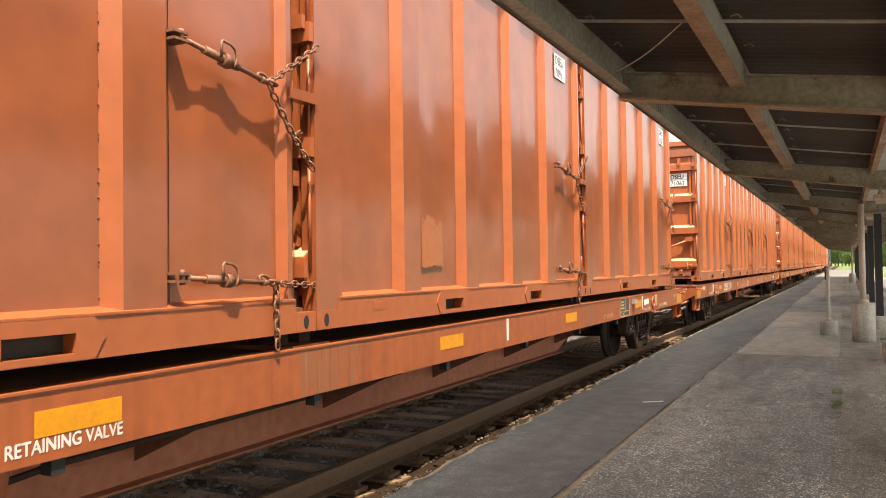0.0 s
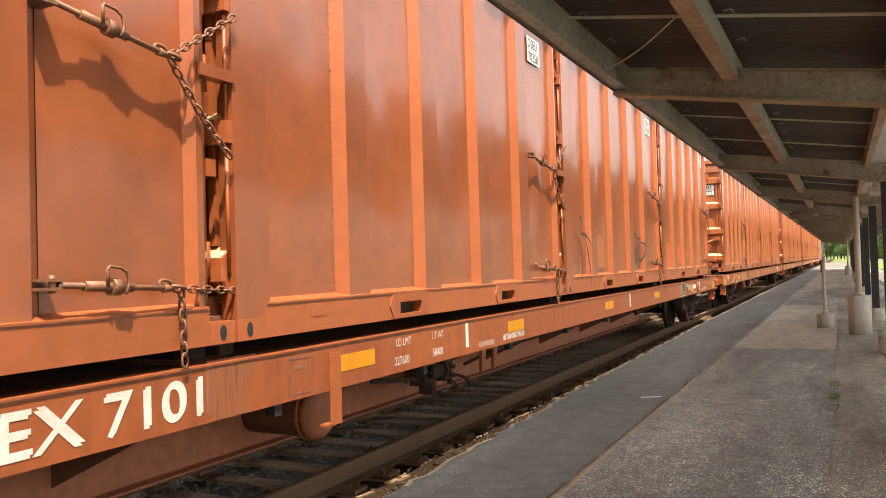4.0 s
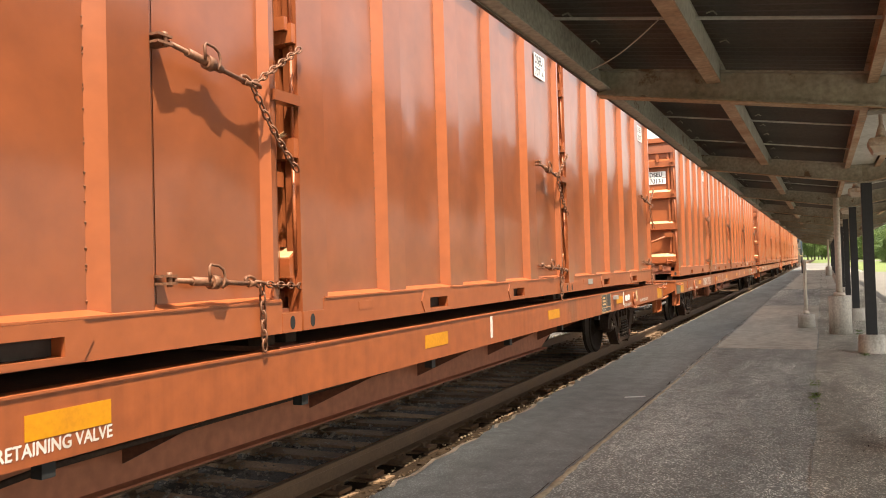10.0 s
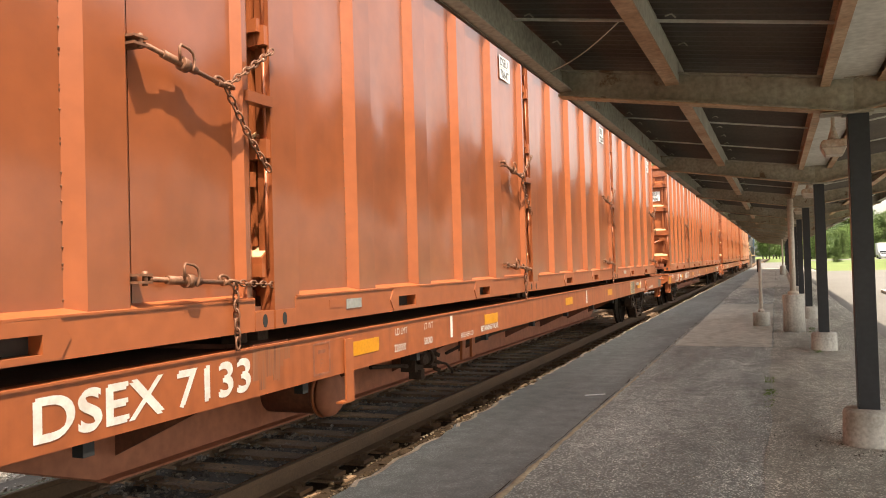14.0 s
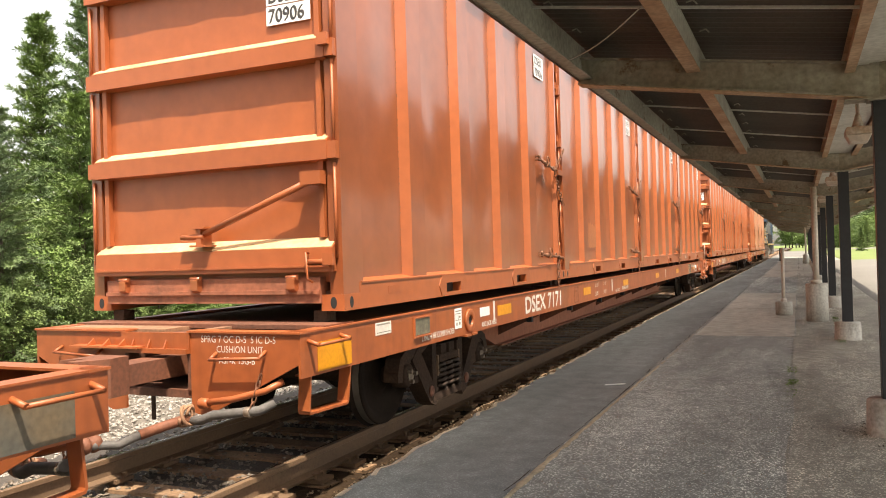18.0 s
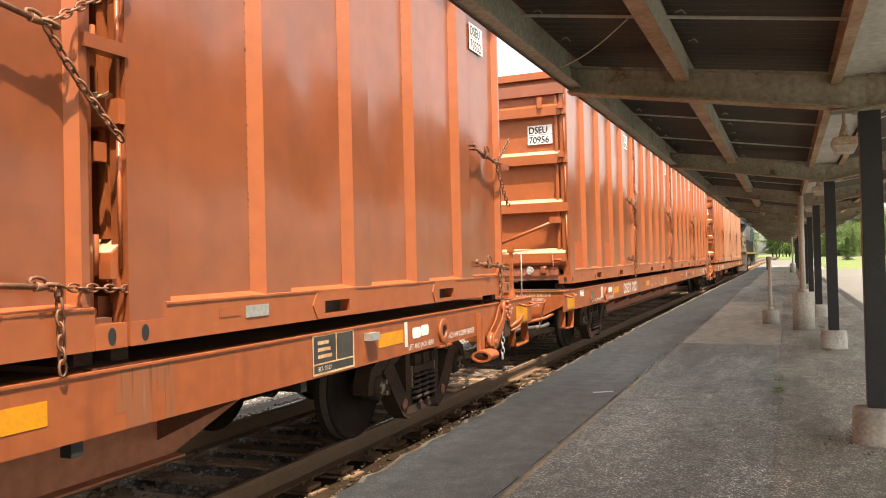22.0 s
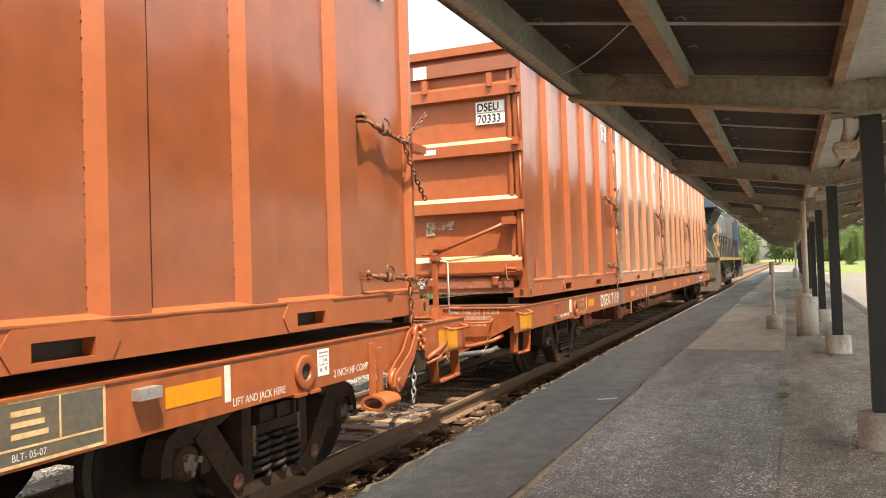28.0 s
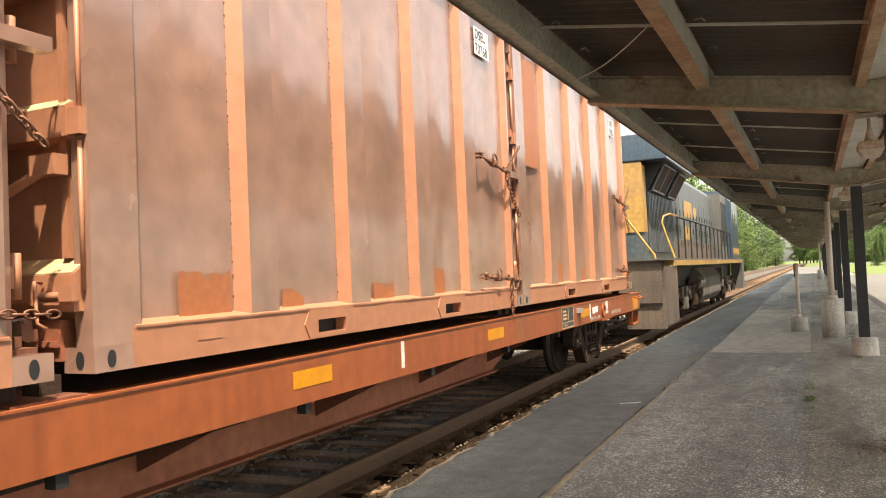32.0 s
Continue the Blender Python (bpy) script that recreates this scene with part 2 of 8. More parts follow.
M["placard"] = material("dull_grey_green_placard", (0.23, 0.21, 0.15), (0.14, 0.13, 0.10), 0.42, metal=0.35, big=7, fine=40, amount=0.8, bump=0.03)
M["asphalt"] = aggregate("old_rough_asphalt", (0.265, 0.279, 0.256), (0.160, 0.169, 0.156), 105, 3.6, 1.2, 0.62)
M["gritty"] = aggregate("brown_gritty_asphalt", (0.298, 0.290, 0.246), (0.170, 0.162, 0.135), 95, 3.0, 1.2, 0.62)
M["strip"] = aggregate("smooth_dark_asphalt", (0.180, 0.200, 0.193), (0.118, 0.132, 0.129), 120, 0.9, 0.6, 0.60)
M["slab"] = aggregate("worn_concrete_slab", (0.455, 0.435, 0.365), (0.315, 0.305, 0.258), 120, 0.35, 0.3)
M["concrete"] = material("cast_concrete", (0.56, 0.54, 0.48), (0.36, 0.34, 0.295), 0.85, big=2.2, fine=35, amount=0.7, streak=0.5, bump=0.3)
M["pale_ground"] = material("sunlit_concrete_drive", (0.165, 0.155, 0.138), (0.125, 0.116, 0.104), 0.85, big=0.12, fine=9, amount=0.5, bump=0.1)
M["seam"] = material("sandy_joint_dirt", (0.42, 0.345, 0.23), (0.27, 0.225, 0.155), 0.9, big=3, fine=40, amount=0.8, bump=0.5)
# pale sand of the lip, raised further for the sun along it
M["lip"] = material("pale_crumbled_sunlit_lip", (0.52, 0.43, 0.32), (0.34, 0.27, 0.19), 0.9, big=5, fine=45, amount=0.8, bump=0.5)
M["verge"] = material("grey_gravel", (0.145, 0.126, 0.102), (0.075, 0.062, 0.049), 0.9, big=2, fine=40, amount=0.8, bump=0.6)
M["gravel"] = material("pale_grey_gravel", (0.40, 0.37, 0.33), (0.20, 0.18, 0.155), 0.9, big=9, fine=60, amount=1.0, bump=0.3)
M["sill_dirty"] = material("grimy_sill_paint", (0.31, 0.105, 0.055), (0.22, 0.085, 0.050), 0.6, big=2.5, fine=18, amount=0.8, streak=0.3, bump=0.06, wear=(0.06, 0.05, 0.045), wear_at=0.70)
def rain_streaks(name, tones):
    """Vertical run-down marks: narrow bands of paint, grime and chalky white."""
    m = bpy.data.materials.new(name)
    m.use_nodes = True
    n, l = m.node_tree.nodes, m.node_tree.links
    tc = n.new("ShaderNodeTexCoord")
    mp = n.new("ShaderNodeMapping"); mp.inputs["Scale"].default_value = (0, 1.0, 0.05)
    tx = n.new("ShaderNodeTexNoise"); tx.inputs["Scale"].default_value = 26; tx.inputs["Detail"].default_value = 6; tx.inputs["Roughness"].default_value = 0.62
    cr = n.new("ShaderNodeValToRGB")
    cr.color_ramp.elements[0].position, cr.color_ramp.elements[0].color = 0.34, (*tones[0], 1)
    cr.color_ramp.elements[1].position, cr.color_ramp.elements[1].color = 0.70, (*tones[-1], 1)
    for k, c in enumerate(tones[1:-1]):
        cr.color_ramp.elements.new(0.34 + 0.36 * (k + 1) / (len(tones) - 1)).color = (*c, 1)
    l.new(tc.outputs["Object"], mp.inputs[0]); l.new(mp.outputs[0], tx.inputs["Vector"]); l.new(tx.outputs["Fac"], cr.inputs[0])
    l.new(cr.outputs[0], n["Principled BSDF"].inputs["Base Color"])
    n["Principled BSDF"].inputs["Roughness"].default_value = 0.5
    return m


M["sticker"] = material("scratched_warning_sticker", (0.52, 0.47, 0.34), (0.10, 0.075, 0.05), 0.6, big=22, fine=60, amount=1.0, bump=0.05, wear=(0.30, 0.09, 0.03), wear_at=0.6)
M["rain_grey"] = rain_streaks("grey_rain_streaks", ((0.055, 0.042, 0.034), (0.10, 0.08, 0.065), (0.16, 0.14, 0.12), (0.50, 0.47, 0.43)))
M["rain_brown"] = rain_streaks("brown_rain_streaks", ((0.15, 0.055, 0.028), (0.28, 0.085, 0.030), (0.22, 0.085, 0.042), (0.31, 0.13, 0.07)))
M["rag"] = material("grimy_plastic_rag", (0.42, 0.40, 0.37), (0.22, 0.21, 0.20), 0.6, big=14, fine=60, amount=0.8, bump=0.2)
M["brick"] = material("red_brickwork", (0.24, 0.065, 0.042), (0.17, 0.05, 0.035), 0.85, big=1.5, fine=9, amount=0.7, bump=0.3)
# dark dirt; the shade between platform and rail is in this colour too
M["dirt"] = material("dirt_with_trackside_shade", (0.022, 0.014, 0.009), (0.055, 0.035, 0.020), 0.95, gloss=0.1, big=1.6, fine=28, amount=0.8, bump=0.8, bump_dist=0.02)
M["rust"] = material("rusty_rail", (0.135, 0.082, 0.048), (0.175, 0.105, 0.058), 0.75, big=3, fine=50, amount=0.5, bump=0.15)
M["railhead"] = material("worn_rail_head", (0.62, 0.60, 0.58), (0.45, 0.42, 0.39), 0.22, metal=0.95, big=2, amount=0.4, bump=0.03)
M["tie"] = material("weathered_tie", (0.15, 0.088, 0.052), (0.25, 0.155, 0.085), 0.9, big=3, fine=40, amount=0.8, bump=0.6, spread=0.3)
M["ballast"] = material("grey_ballast", (0.085, 0.070, 0.056), (0.045, 0.035, 0.028), 0.9, big=1.2, fine=60, amount=0.8, bump=0.6, spread=0.1)
M["stone"] = material("ballast_stone", (0.25, 0.21, 0.17), (0.09, 0.07, 0.053), 0.9, big=9, fine=60, amount=1.0, bump=0.3)
M["palestone"] = material("pale_edge_stone", (0.33, 0.25, 0.165), (0.19, 0.13, 0.08), 0.9, big=6, fine=60, amount=0.8, bump=0.3)
M["column"] = material("dark_navy_column_paint", (0.014, 0.017, 0.022), (0.024, 0.026, 0.030), 0.45, big=2, fine=25, amount=0.5, bump=0.06)
M["girder"] = material("grey_green_girder_paint", (0.37, 0.36, 0.295), (0.25, 0.215, 0.155), 0.65, big=1.4, fine=22, amount=0.75, streak=0.3, bump=0.1, wear=(0.155, 0.098, 0.055), wear_at=0.58)
M["purlin"] = material("peeling_tan_purlin_paint", (0.47, 0.34, 0.22), (0.33, 0.19, 0.105), 0.7, big=1.8, fine=25, amount=0.75, bump=0.12, wear=(0.24, 0.25, 0.20), wear_at=0.62)
M["eave"] = material("green_grey_eave_paint", (0.38, 0.40, 0.33), (0.25, 0.25, 0.20), 0.65, big=1.2, fine=22, amount=0.8, bump=0.1, wear=(0.17, 0.11, 0.065), wear_at=0.58)
M["web"] = material("pale_grey_green_web_paint", (0.44, 0.46, 0.39), (0.33, 0.33, 0.27), 0.6, big=1.6, fine=22, amount=0.6, bump=0.08, wear=(0.22, 0.15, 0.09), wear_at=0.63)
M["deck"] = material("dark_stained_roof_boards", (0.082, 0.066, 0.047), (0.050, 0.041, 0.032), 0.7, big=0.7, fine=30, amount=0.7, bump=0.2)
M["gutter"] = material("pale_gutter_metal", (0.60, 0.61, 0.56), (0.46, 0.46, 0.41), 0.55, big=1.5, fine=20, amount=0.5, bump=0.08, wear=(0.28, 0.24, 0.18), wear_at=0.66)
M["post"] = material("cream_post_paint", (0.60, 0.54, 0.46), (0.48, 0.42, 0.35), 0.6, big=2, fine=25, amount=0.5, bump=0.08)
M["lamp_body"] = material("rusty_white_lamp_housing", (0.50, 0.44, 0.37), (0.40, 0.27, 0.18), 0.6, big=9, fine=40, amount=0.7)
M["grass"] = material("mown_grass", (0.10, 0.15, 0.030), (0.15, 0.19, 0.05), 0.9, big=0.08, fine=4, amount=0.6, bump=0.5, bump_dist=0.05)
M["leaf_a"] = material("mid_green_foliage", (0.165, 0.235, 0.070), (0.105, 0.165, 0.050), 0.85, big=0.8, fine=6, amount=0.7, bump=0, spread=0.2)
M["leaf_b"] = material("dark_conifer_foliage", (0.150, 0.215, 0.085), (0.110, 0.165, 0.080), 0.85, big=0.8, fine=6, amount=0.7, bump=0, spread=0.2)
M["leaf_c"] = material("light_green_foliage", (0.16, 0.25, 0.060), (0.11, 0.18, 0.042), 0.85, big=0.8, fine=6, amount=0.7, bump=0, spread=0.2)
M["bark"] = material("tree_bark", (0.11, 0.08, 0.06), None, 0.9, big=3, fine=20, amount=0.7, bump=0.5)
# wing blue is toned for its shaded end, hood blue-grey for sun and weathering
M["blue"] = material("shade_blue_locomotive_paint", (0.040, 0.075, 0.110), (0.055, 0.080, 0.105), 0.32, big=0.6, fine=15, amount=0.6, streak=0.3, bump=0.03, coat=0.2)
M["hood"] = material("weathered_blue_grey_hood_paint", (0.062, 0.088, 0.098), (0.125, 0.130, 0.120), 0.45, big=0.8, fine=9, amount=0.9, streak=0.9, bump=0.03)
M["pilot"] = material("dusty_tan_grey_pilot_paint", (0.145, 0.110, 0.082), (0.095, 0.072, 0.055), 0.7, big=1.2, fine=20, amount=0.7, streak=0.4, bump=0.08)
M["grey_loco"] = material("grey_locomotive_paint", (0.13, 0.125, 0.115), (0.085, 0.08, 0.072), 0.55, big=0.7, fine=15, amount=0.6, streak=0.35, bump=0.05)
M["yellow_loco"] = material("weathered_ochre_paint", (0.46, 0.27, 0.065), (0.36, 0.21, 0.075), 0.5, big=1.0, fine=12, amount=0.6, streak=0.4, bump=0.03)
M["truck_tan"] = material("dusty_grey_tank", (0.145, 0.128, 0.105), (0.085, 0.073, 0.060), 0.8, big=1.2, amount=0.6)
M["dark"] = material("dark_parts_and_hole_shade", (0.02, 0.02, 0.02), None, 0.7)
M["vanwhite"] = material("white_vehicle_paint", (0.75, 0.75, 0.75), None, 0.35, amount=0.15, bump=0)
M["silver"] = material("silver_vehicle_paint", (0.38, 0.39, 0.40), None, 0.3, metal=0.5, amount=0.15, bump=0)
M["glass"] = material("dark_vehicle_glass", (0.02, 0.022, 0.025), None, 0.1, amount=0.1, bump=0)


# ---- mesh tools ----
def box(bm, x0, x1, y0, y1, z0, z1):
    v = [bm.verts.new(p) for p in ((x0, y0, z0), (x1, y0, z0), (x1, y1, z0), (x0, y1, z0), (x0, y0, z1), (x1, y0, z1), (x1, y1, z1), (x0, y1, z1))]
    for f in ((3, 2, 1, 0), (4, 5, 6, 7), (0, 1, 5, 4), (1, 2, 6, 5), (2, 3, 7, 6), (3, 0, 4, 7)):
        bm.faces.new([v[i] for i in f])


def prism(bm, pts, axis, a, b):
    """A polygon in the plane across the axis, drawn out from a to b. Points run (y, z) for x, (x, z) for y, (x, y) for z."""
    def place(p, t):
        return {"x": (t, p[0], p[1]), "y": (p[0], t, p[1]), "z": (p[0], p[1], t)}[axis]
    lo, hi = [bm.verts.new(place(p, a)) for p in pts], [bm.verts.new(place(p, b)) for p in pts]
    n = len(pts)
    fs = [bm.faces.new(lo), bm.faces.new(hi)] + [bm.faces.new((lo[i], lo[(i + 1) % n], hi[(i + 1) % n], hi[i])) for i in range(n)]
    bmesh.ops.recalc_face_normals(bm, faces=fs)


def rod(bm, p, q, r, n=8, r2=None, caps=True):
    p, q = Vector(p), Vector(q)
    d = q - p
    if d.length < 1e-6:
        return
    u = d.orthogonal().normalized()
    w = d.normalized().cross(u)
    r2 = r if r2 is None else r2
    a = [bm.verts.new(p + r * (u * math.cos(2 * math.pi * i / n) + w * math.sin(2 * math.pi * i / n))) for i in range(n)]
    b = [bm.verts.new(q + r2 * (u * math.cos(2 * math.pi * i / n) + w * math.sin(2 * math.pi * i / n))) for i in range(n)]
    for i in range(n):
        f = bm.faces.new((a[i], a[(i + 1) % n], b[(i + 1) % n], b[i]))
        f.smooth = n > 6
    if caps:
        bm.faces.new(a[::-1])
        bm.faces.new(b)


def pipe(bm, pts, r, n=8):
    """A bent round bar through the points."""
    pts = [Vector(p) for p in pts]
    rings = []
    ref = None
    for i, p in enumerate(pts):
        d = (pts[min(i + 1, len(pts) - 1)] - pts[max(i - 1, 0)]).normalized()
        u = d.orthogonal().normalized() if ref is None else (ref - d * ref.dot(d)).normalized()
        ref = u
        w = d.cross(u)
        rings.append([bm.verts.new(p + r * (u * math.cos(2 * math.pi * k / n) + w * math.sin(2 * math.pi * k / n))) for k in range(n)])
    for a, b in zip(rings, rings[1:]):
        for k in range(n):
            f = bm.faces.new((a[k], a[(k + 1) % n], b[(k + 1) % n], b[k]))
            f.smooth = True
    bm.faces.new(rings[0][::-1])
    bm.faces.new(rings[-1])


def lathe(bm, prof, n=24, axis="z", at=(0, 0, 0), caps=True):
    """Turns a profile of (radius, height) round an axis."""
    at = Vector(at)
    rings = []
    for r, h in prof:
        ring = []
        for i in range(n):
            c, s = r * math.cos(2 * math.pi * i / n), r * math.sin(2 * math.pi * i / n)
            ring.append(bm.verts.new(at + Vector({"z": (c, s, h), "x": (h, c, s), "y": (c, h, s)}[axis])))
        rings.append(ring)
    fs = []
    for a, b in zip(rings, rings[1:]):
        for i in range(n):
            f = bm.faces.new((a[i], a[(i + 1) % n], b[(i + 1) % n], b[i]))
            f.smooth = True
            fs.append(f)
    if caps:
        fs += [bm.faces.new(rings[0][::-1]), bm.faces.new(rings[-1])]
    bmesh.ops.recalc_face_normals(bm, faces=fs)


def bevel(bm, w=0.006):
    es = [e for e in bm.edges if len(e.link_faces) == 2 and e.calc_face_angle(0) > 0.6]
    bmesh.ops.bevel(bm, geom=es, offset=w, segments=1, affect="EDGES", clamp_overlap=True)


def part(name, bm, mat, parent=None, label=""):
    me = bpy.data.meshes.new(name)
    bm.to_mesh(me)
    bm.free()
    me.materials.append(M[mat])
    ob = new(name, me)
    if parent:
        ob.parent = parent
    if label:
        ob["label"] = label
    return ob


def boxes(name, mat, parent, *dims, label="", edge=0.0):
    bm = bmesh.new()
    for d in dims:
        box(bm, *d)
    if edge:
        bevel(bm, edge)
    return part(name, bm, mat, parent, label)


SIDE = Matrix(((0, 0, 1, 0), (1, 0, 0, 0), (0, 1, 0, 0), (0, 0, 0, 1)))
FRONT = Matrix(((1, 0, 0, 0), (0, 0, -1, 0), (0, 1, 0, 0), (0, 0, 0, 1)))
WORDS = {}


def words(body, high, mat, parent, at, face, narrow=0.85, name="lettering", label="", long=0.0, bold=0.0):
    """Raised flat lettering: at is its lower left corner, face SIDE or FRONT."""
    if body not in WORDS:
        cu = bpy.data.curves.new("letters", "FONT")
        cu.body, cu.size, cu.resolution_u, cu.offset = body, 1.0, 5 if body[:4] == "DSEX" else 3, 0.0
        ob = bpy.data.objects.new("letters", cu)
        WORDS[body] = bpy.data.meshes.new_from_object(ob)
    me = WORDS[body].copy()
    me.name = name
    size = high / 0.70
    if long:
        narrow = long / (size * max(v.co.x for v in me.vertices))
    if bold:
        bm = bmesh.new()
        for k, (u, v) in enumerate(((-1, -1), (1, 1))):
            cp = me.copy()
            cp.transform(Matrix.Translation((u * bold / narrow, v * bold, k * 0.0003)))
            bm.from_mesh(cp)
        bm.to_mesh(me)
        bm.free()
    me.transform(Matrix.Translation(at) @ face @ Matrix.Diagonal((size * narrow, size, 1, 1)))
    me.materials.clear()
    me.materials.append(M[mat])
    ob = new(name, me)
    ob.parent = parent
    if label:
        ob["label"] = label
    return ob


# ---- ground, track, platform ----
TRACK_X, RAIL_Z = -4.40, -0.040
CAR_Z, LIFT = -0.077, 0.037   # base of the flat cars, and how far their trucks stand above it
EDGE = [(-8, -2.74), (3, -2.76), (6, -2.84), (10, -2.93), (18, -3.0), (40, -3.02), (112, -3.02)]


def edge_x(y):
    return float(np.interp(y, [e[0] for e in EDGE], [e[1] for e in EDGE]))


def plain(name, mat, x0, x1, y0, y1, z, label="", category="", nx=1, ny=1):
    bm = bmesh.new()
    g = [[bm.verts.new((x0 + (x1 - x0) * i / nx, y0 + (y1 - y0) * j / ny, z)) for i in range(nx + 1)] for j in range(ny + 1)]
    for j in range(ny):
        for i in range(nx):
            bm.faces.new((g[j][i], g[j][i + 1], g[j + 1][i + 1], g[j + 1][i]))
    return tagged(part(name, bm, mat), label, category, kind="structure")


plain("ground", "grass", -900, 900, -300, 1500, -0.62, "mown grass and field reaching to the horizon", "ground")

# the ballast bed of the track: a low bank with an uneven top
bm = bmesh.new()
prof = [(-2.9, -0.60), (-2.2, -0.36), (-1.35, -0.265), (-0.72, -0.30), (0, -0.285), (0.72, -0.285), (1.05, -0.285), (1.75, -0.31)]
rows_y = list(np.arange(-20, 40, 0.6)) + list(np.arange(40, 420, 6.0))
rings = [[bm.verts.new((TRACK_X + px, y, pz + random.uniform(-0.015, 0.015))) for px, pz in prof] for y in rows_y]
for a, b in zip(rings, rings[1:]):
    for i in range(len(prof) - 1):
        bm.faces.new((a[i], a[i + 1], b[i + 1], b[i]))
bed = tagged(part("ballast_bed", bm, "ballast"), "grey crushed-stone ballast bed under the track", "ballast", kind="structure")
# platform side of the bed takes the darkened dirt, in place of shade
bed.data.materials.append(M["dirt"])
for f in bed.data.polygons:
    f.material_index = int(f.center.x > TRACK_X + 0.8)
plain("gravel_verge", "verge", -13.5, TRACK_X - 2.5, -30, 420, -0.56, "pale gravel verge beside the track", "gravel")


def rail(x, name):
    bm = bmesh.new()
    web = [(-0.075, -0.175), (0.075, -0.175), (0.075, -0.163), (0.012, -0.145), (0.009, -0.05), (0.036, -0.036), (0.036, -0.006),
           (-0.036, -0.006), (-0.036, -0.036), (-0.009, -0.05), (-0.012, -0.145), (-0.075, -0.163)]
    prism(bm, [(x + p, RAIL_Z + q) for p, q in web], "y", -30, 420)
    ob = tagged(part(name, bm, "rust"), "rusty steel rail with a worn running head", "rail", group="rails of the track", kind="structure")
    bm = bmesh.new()
    box(bm, x - 0.012, x + 0.034, -30, 420, RAIL_Z - 0.008, RAIL_Z - 0.001)
    part("worn_head", bm, "rust", ob)
    bm = bmesh.new()
    prism(bm, [(x - 0.036, RAIL_Z - 0.010), (x - 0.012, RAIL_Z - 0.010), (x - 0.012, RAIL_Z), (x - 0.026, RAIL_Z), (x - 0.036, RAIL_Z - 0.004)], "y", -30, 420)
    part("running_surface", bm, "railhead", ob)
    return ob


near_rail = rail(TRACK_X + 0.755, "rail_near")
far_rail = rail(TRACK_X - 0.755, "rail_far")
# a second, rusty track farther over
for nm, xx in (("rail_siding_a", -9.3), ("rail_siding_b", -10.8)):
    bm = bmesh.new()
    prism(bm, [(xx - 0.07, -0.50), (xx + 0.07, -0.50), (xx + 0.035, -0.38), (xx + 0.035, -0.33), (xx - 0.035, -0.33), (xx - 0.035, -0.38)], "y", 30, 420)
    tagged(part(nm, bm, "rust"), "rusty rail of a siding lying in pale gravel", "rail", kind="structure")

# platform: rough asphalt, a smooth strip along its edge, concrete slabs, all on one body
bm = bmesh.new()
ys = list(np.arange(-8, 30, 0.16)) + list(np.arange(30, 112.1, 1.6))
lip = [(edge_x(y) + random.uniform(-0.035, 0.03), y) for y in ys]
lo = [bm.verts.new((x - 0.02 + random.uniform(-.02, .02), y, -0.42)) for x, y in lip]
md = [bm.verts.new((x, y, -0.018 + random.uniform(-.010, .006))) for x, y in lip]
hi = [bm.verts.new((x + 0.045 + random.uniform(0, .02), y, -0.004)) for x, y in lip]
far = [bm.verts.new((-1.72 + random.uniform(-0.02, 0.02) + 0.02 * math.sin(y * 0.31), y, 0)) for x, y in lip]
for a, b in ((lo, md), (md, hi), (hi, far)):
    for i in range(len(ys) - 1):
        bm.faces.new((a[i], b[i], b[i + 1], a[i + 1])).smooth = a is hi
bmesh.ops.recalc_face_normals(bm, faces=bm.faces)
if sum(f.normal.z for f in bm.faces) < 0:
    bmesh.ops.reverse_faces(bm, faces=bm.faces)
platform = tagged(part("platform_edge_strip", bm, "strip"), "smooth dark asphalt strip along the broken platform edge", "platform", kind="structure")
bm = bmesh.new()
far2 = [bm.verts.new((-1.72 + random.uniform(-0.02, 0.02) + 0.02 * math.sin(y * 0.31) - 0.015, y, 0.004 + random.uniform(0, 0.004))) for x, y in lip]
for k, xr in enumerate((-1.66, -1.1, -0.6, -0.02)):
    nxt = [bm.verts.new((xr, y, 0.008 + random.uniform(0, 0.003))) for x, y in lip]
    for i in range(len(ys) - 1):
        bm.faces.new((far2[i], nxt[i], nxt[i + 1], far2[i + 1])).smooth = True
    far2 = nxt
def wobble(y):
    return -0.105 + 0.02 * math.sin(y * 0.9) + 0.012 * math.sin(y * 2.7)


side = bmesh.new()
prev = [side.verts.new((wobble(y), y, 0.013 + random.uniform(0, 0.002))) for x, y in lip]
for xr in (0.25, 0.7, 1.3, 2.0, 3.4):
    nxt = [side.verts.new((xr, y, 0.009 + random.uniform(0, 0.004))) for x, y in lip]
    for i in range(len(ys) - 1):
        side.faces.new((prev[i], nxt[i], nxt[i + 1], prev[i + 1])).smooth = True
    prev = nxt
tagged(part("platform_back_strip", side, "gritty"), "brownish gritty asphalt round the canopy columns", "platform", kind="structure")
tagged(part("platform", bm, "asphalt"), "rough grey asphalt platform with worn aggregate and cracks", "platform", kind="structure")
boxes("platform_body", "concrete", None, (-1.6, 3.4, -8, 112, -0.6, -0.012))
tagged(bpy.data.objects["platform_body"], "buried concrete body of the platform", "platform", kind="structure")
bm = bmesh.new()
rng = random.Random(31)
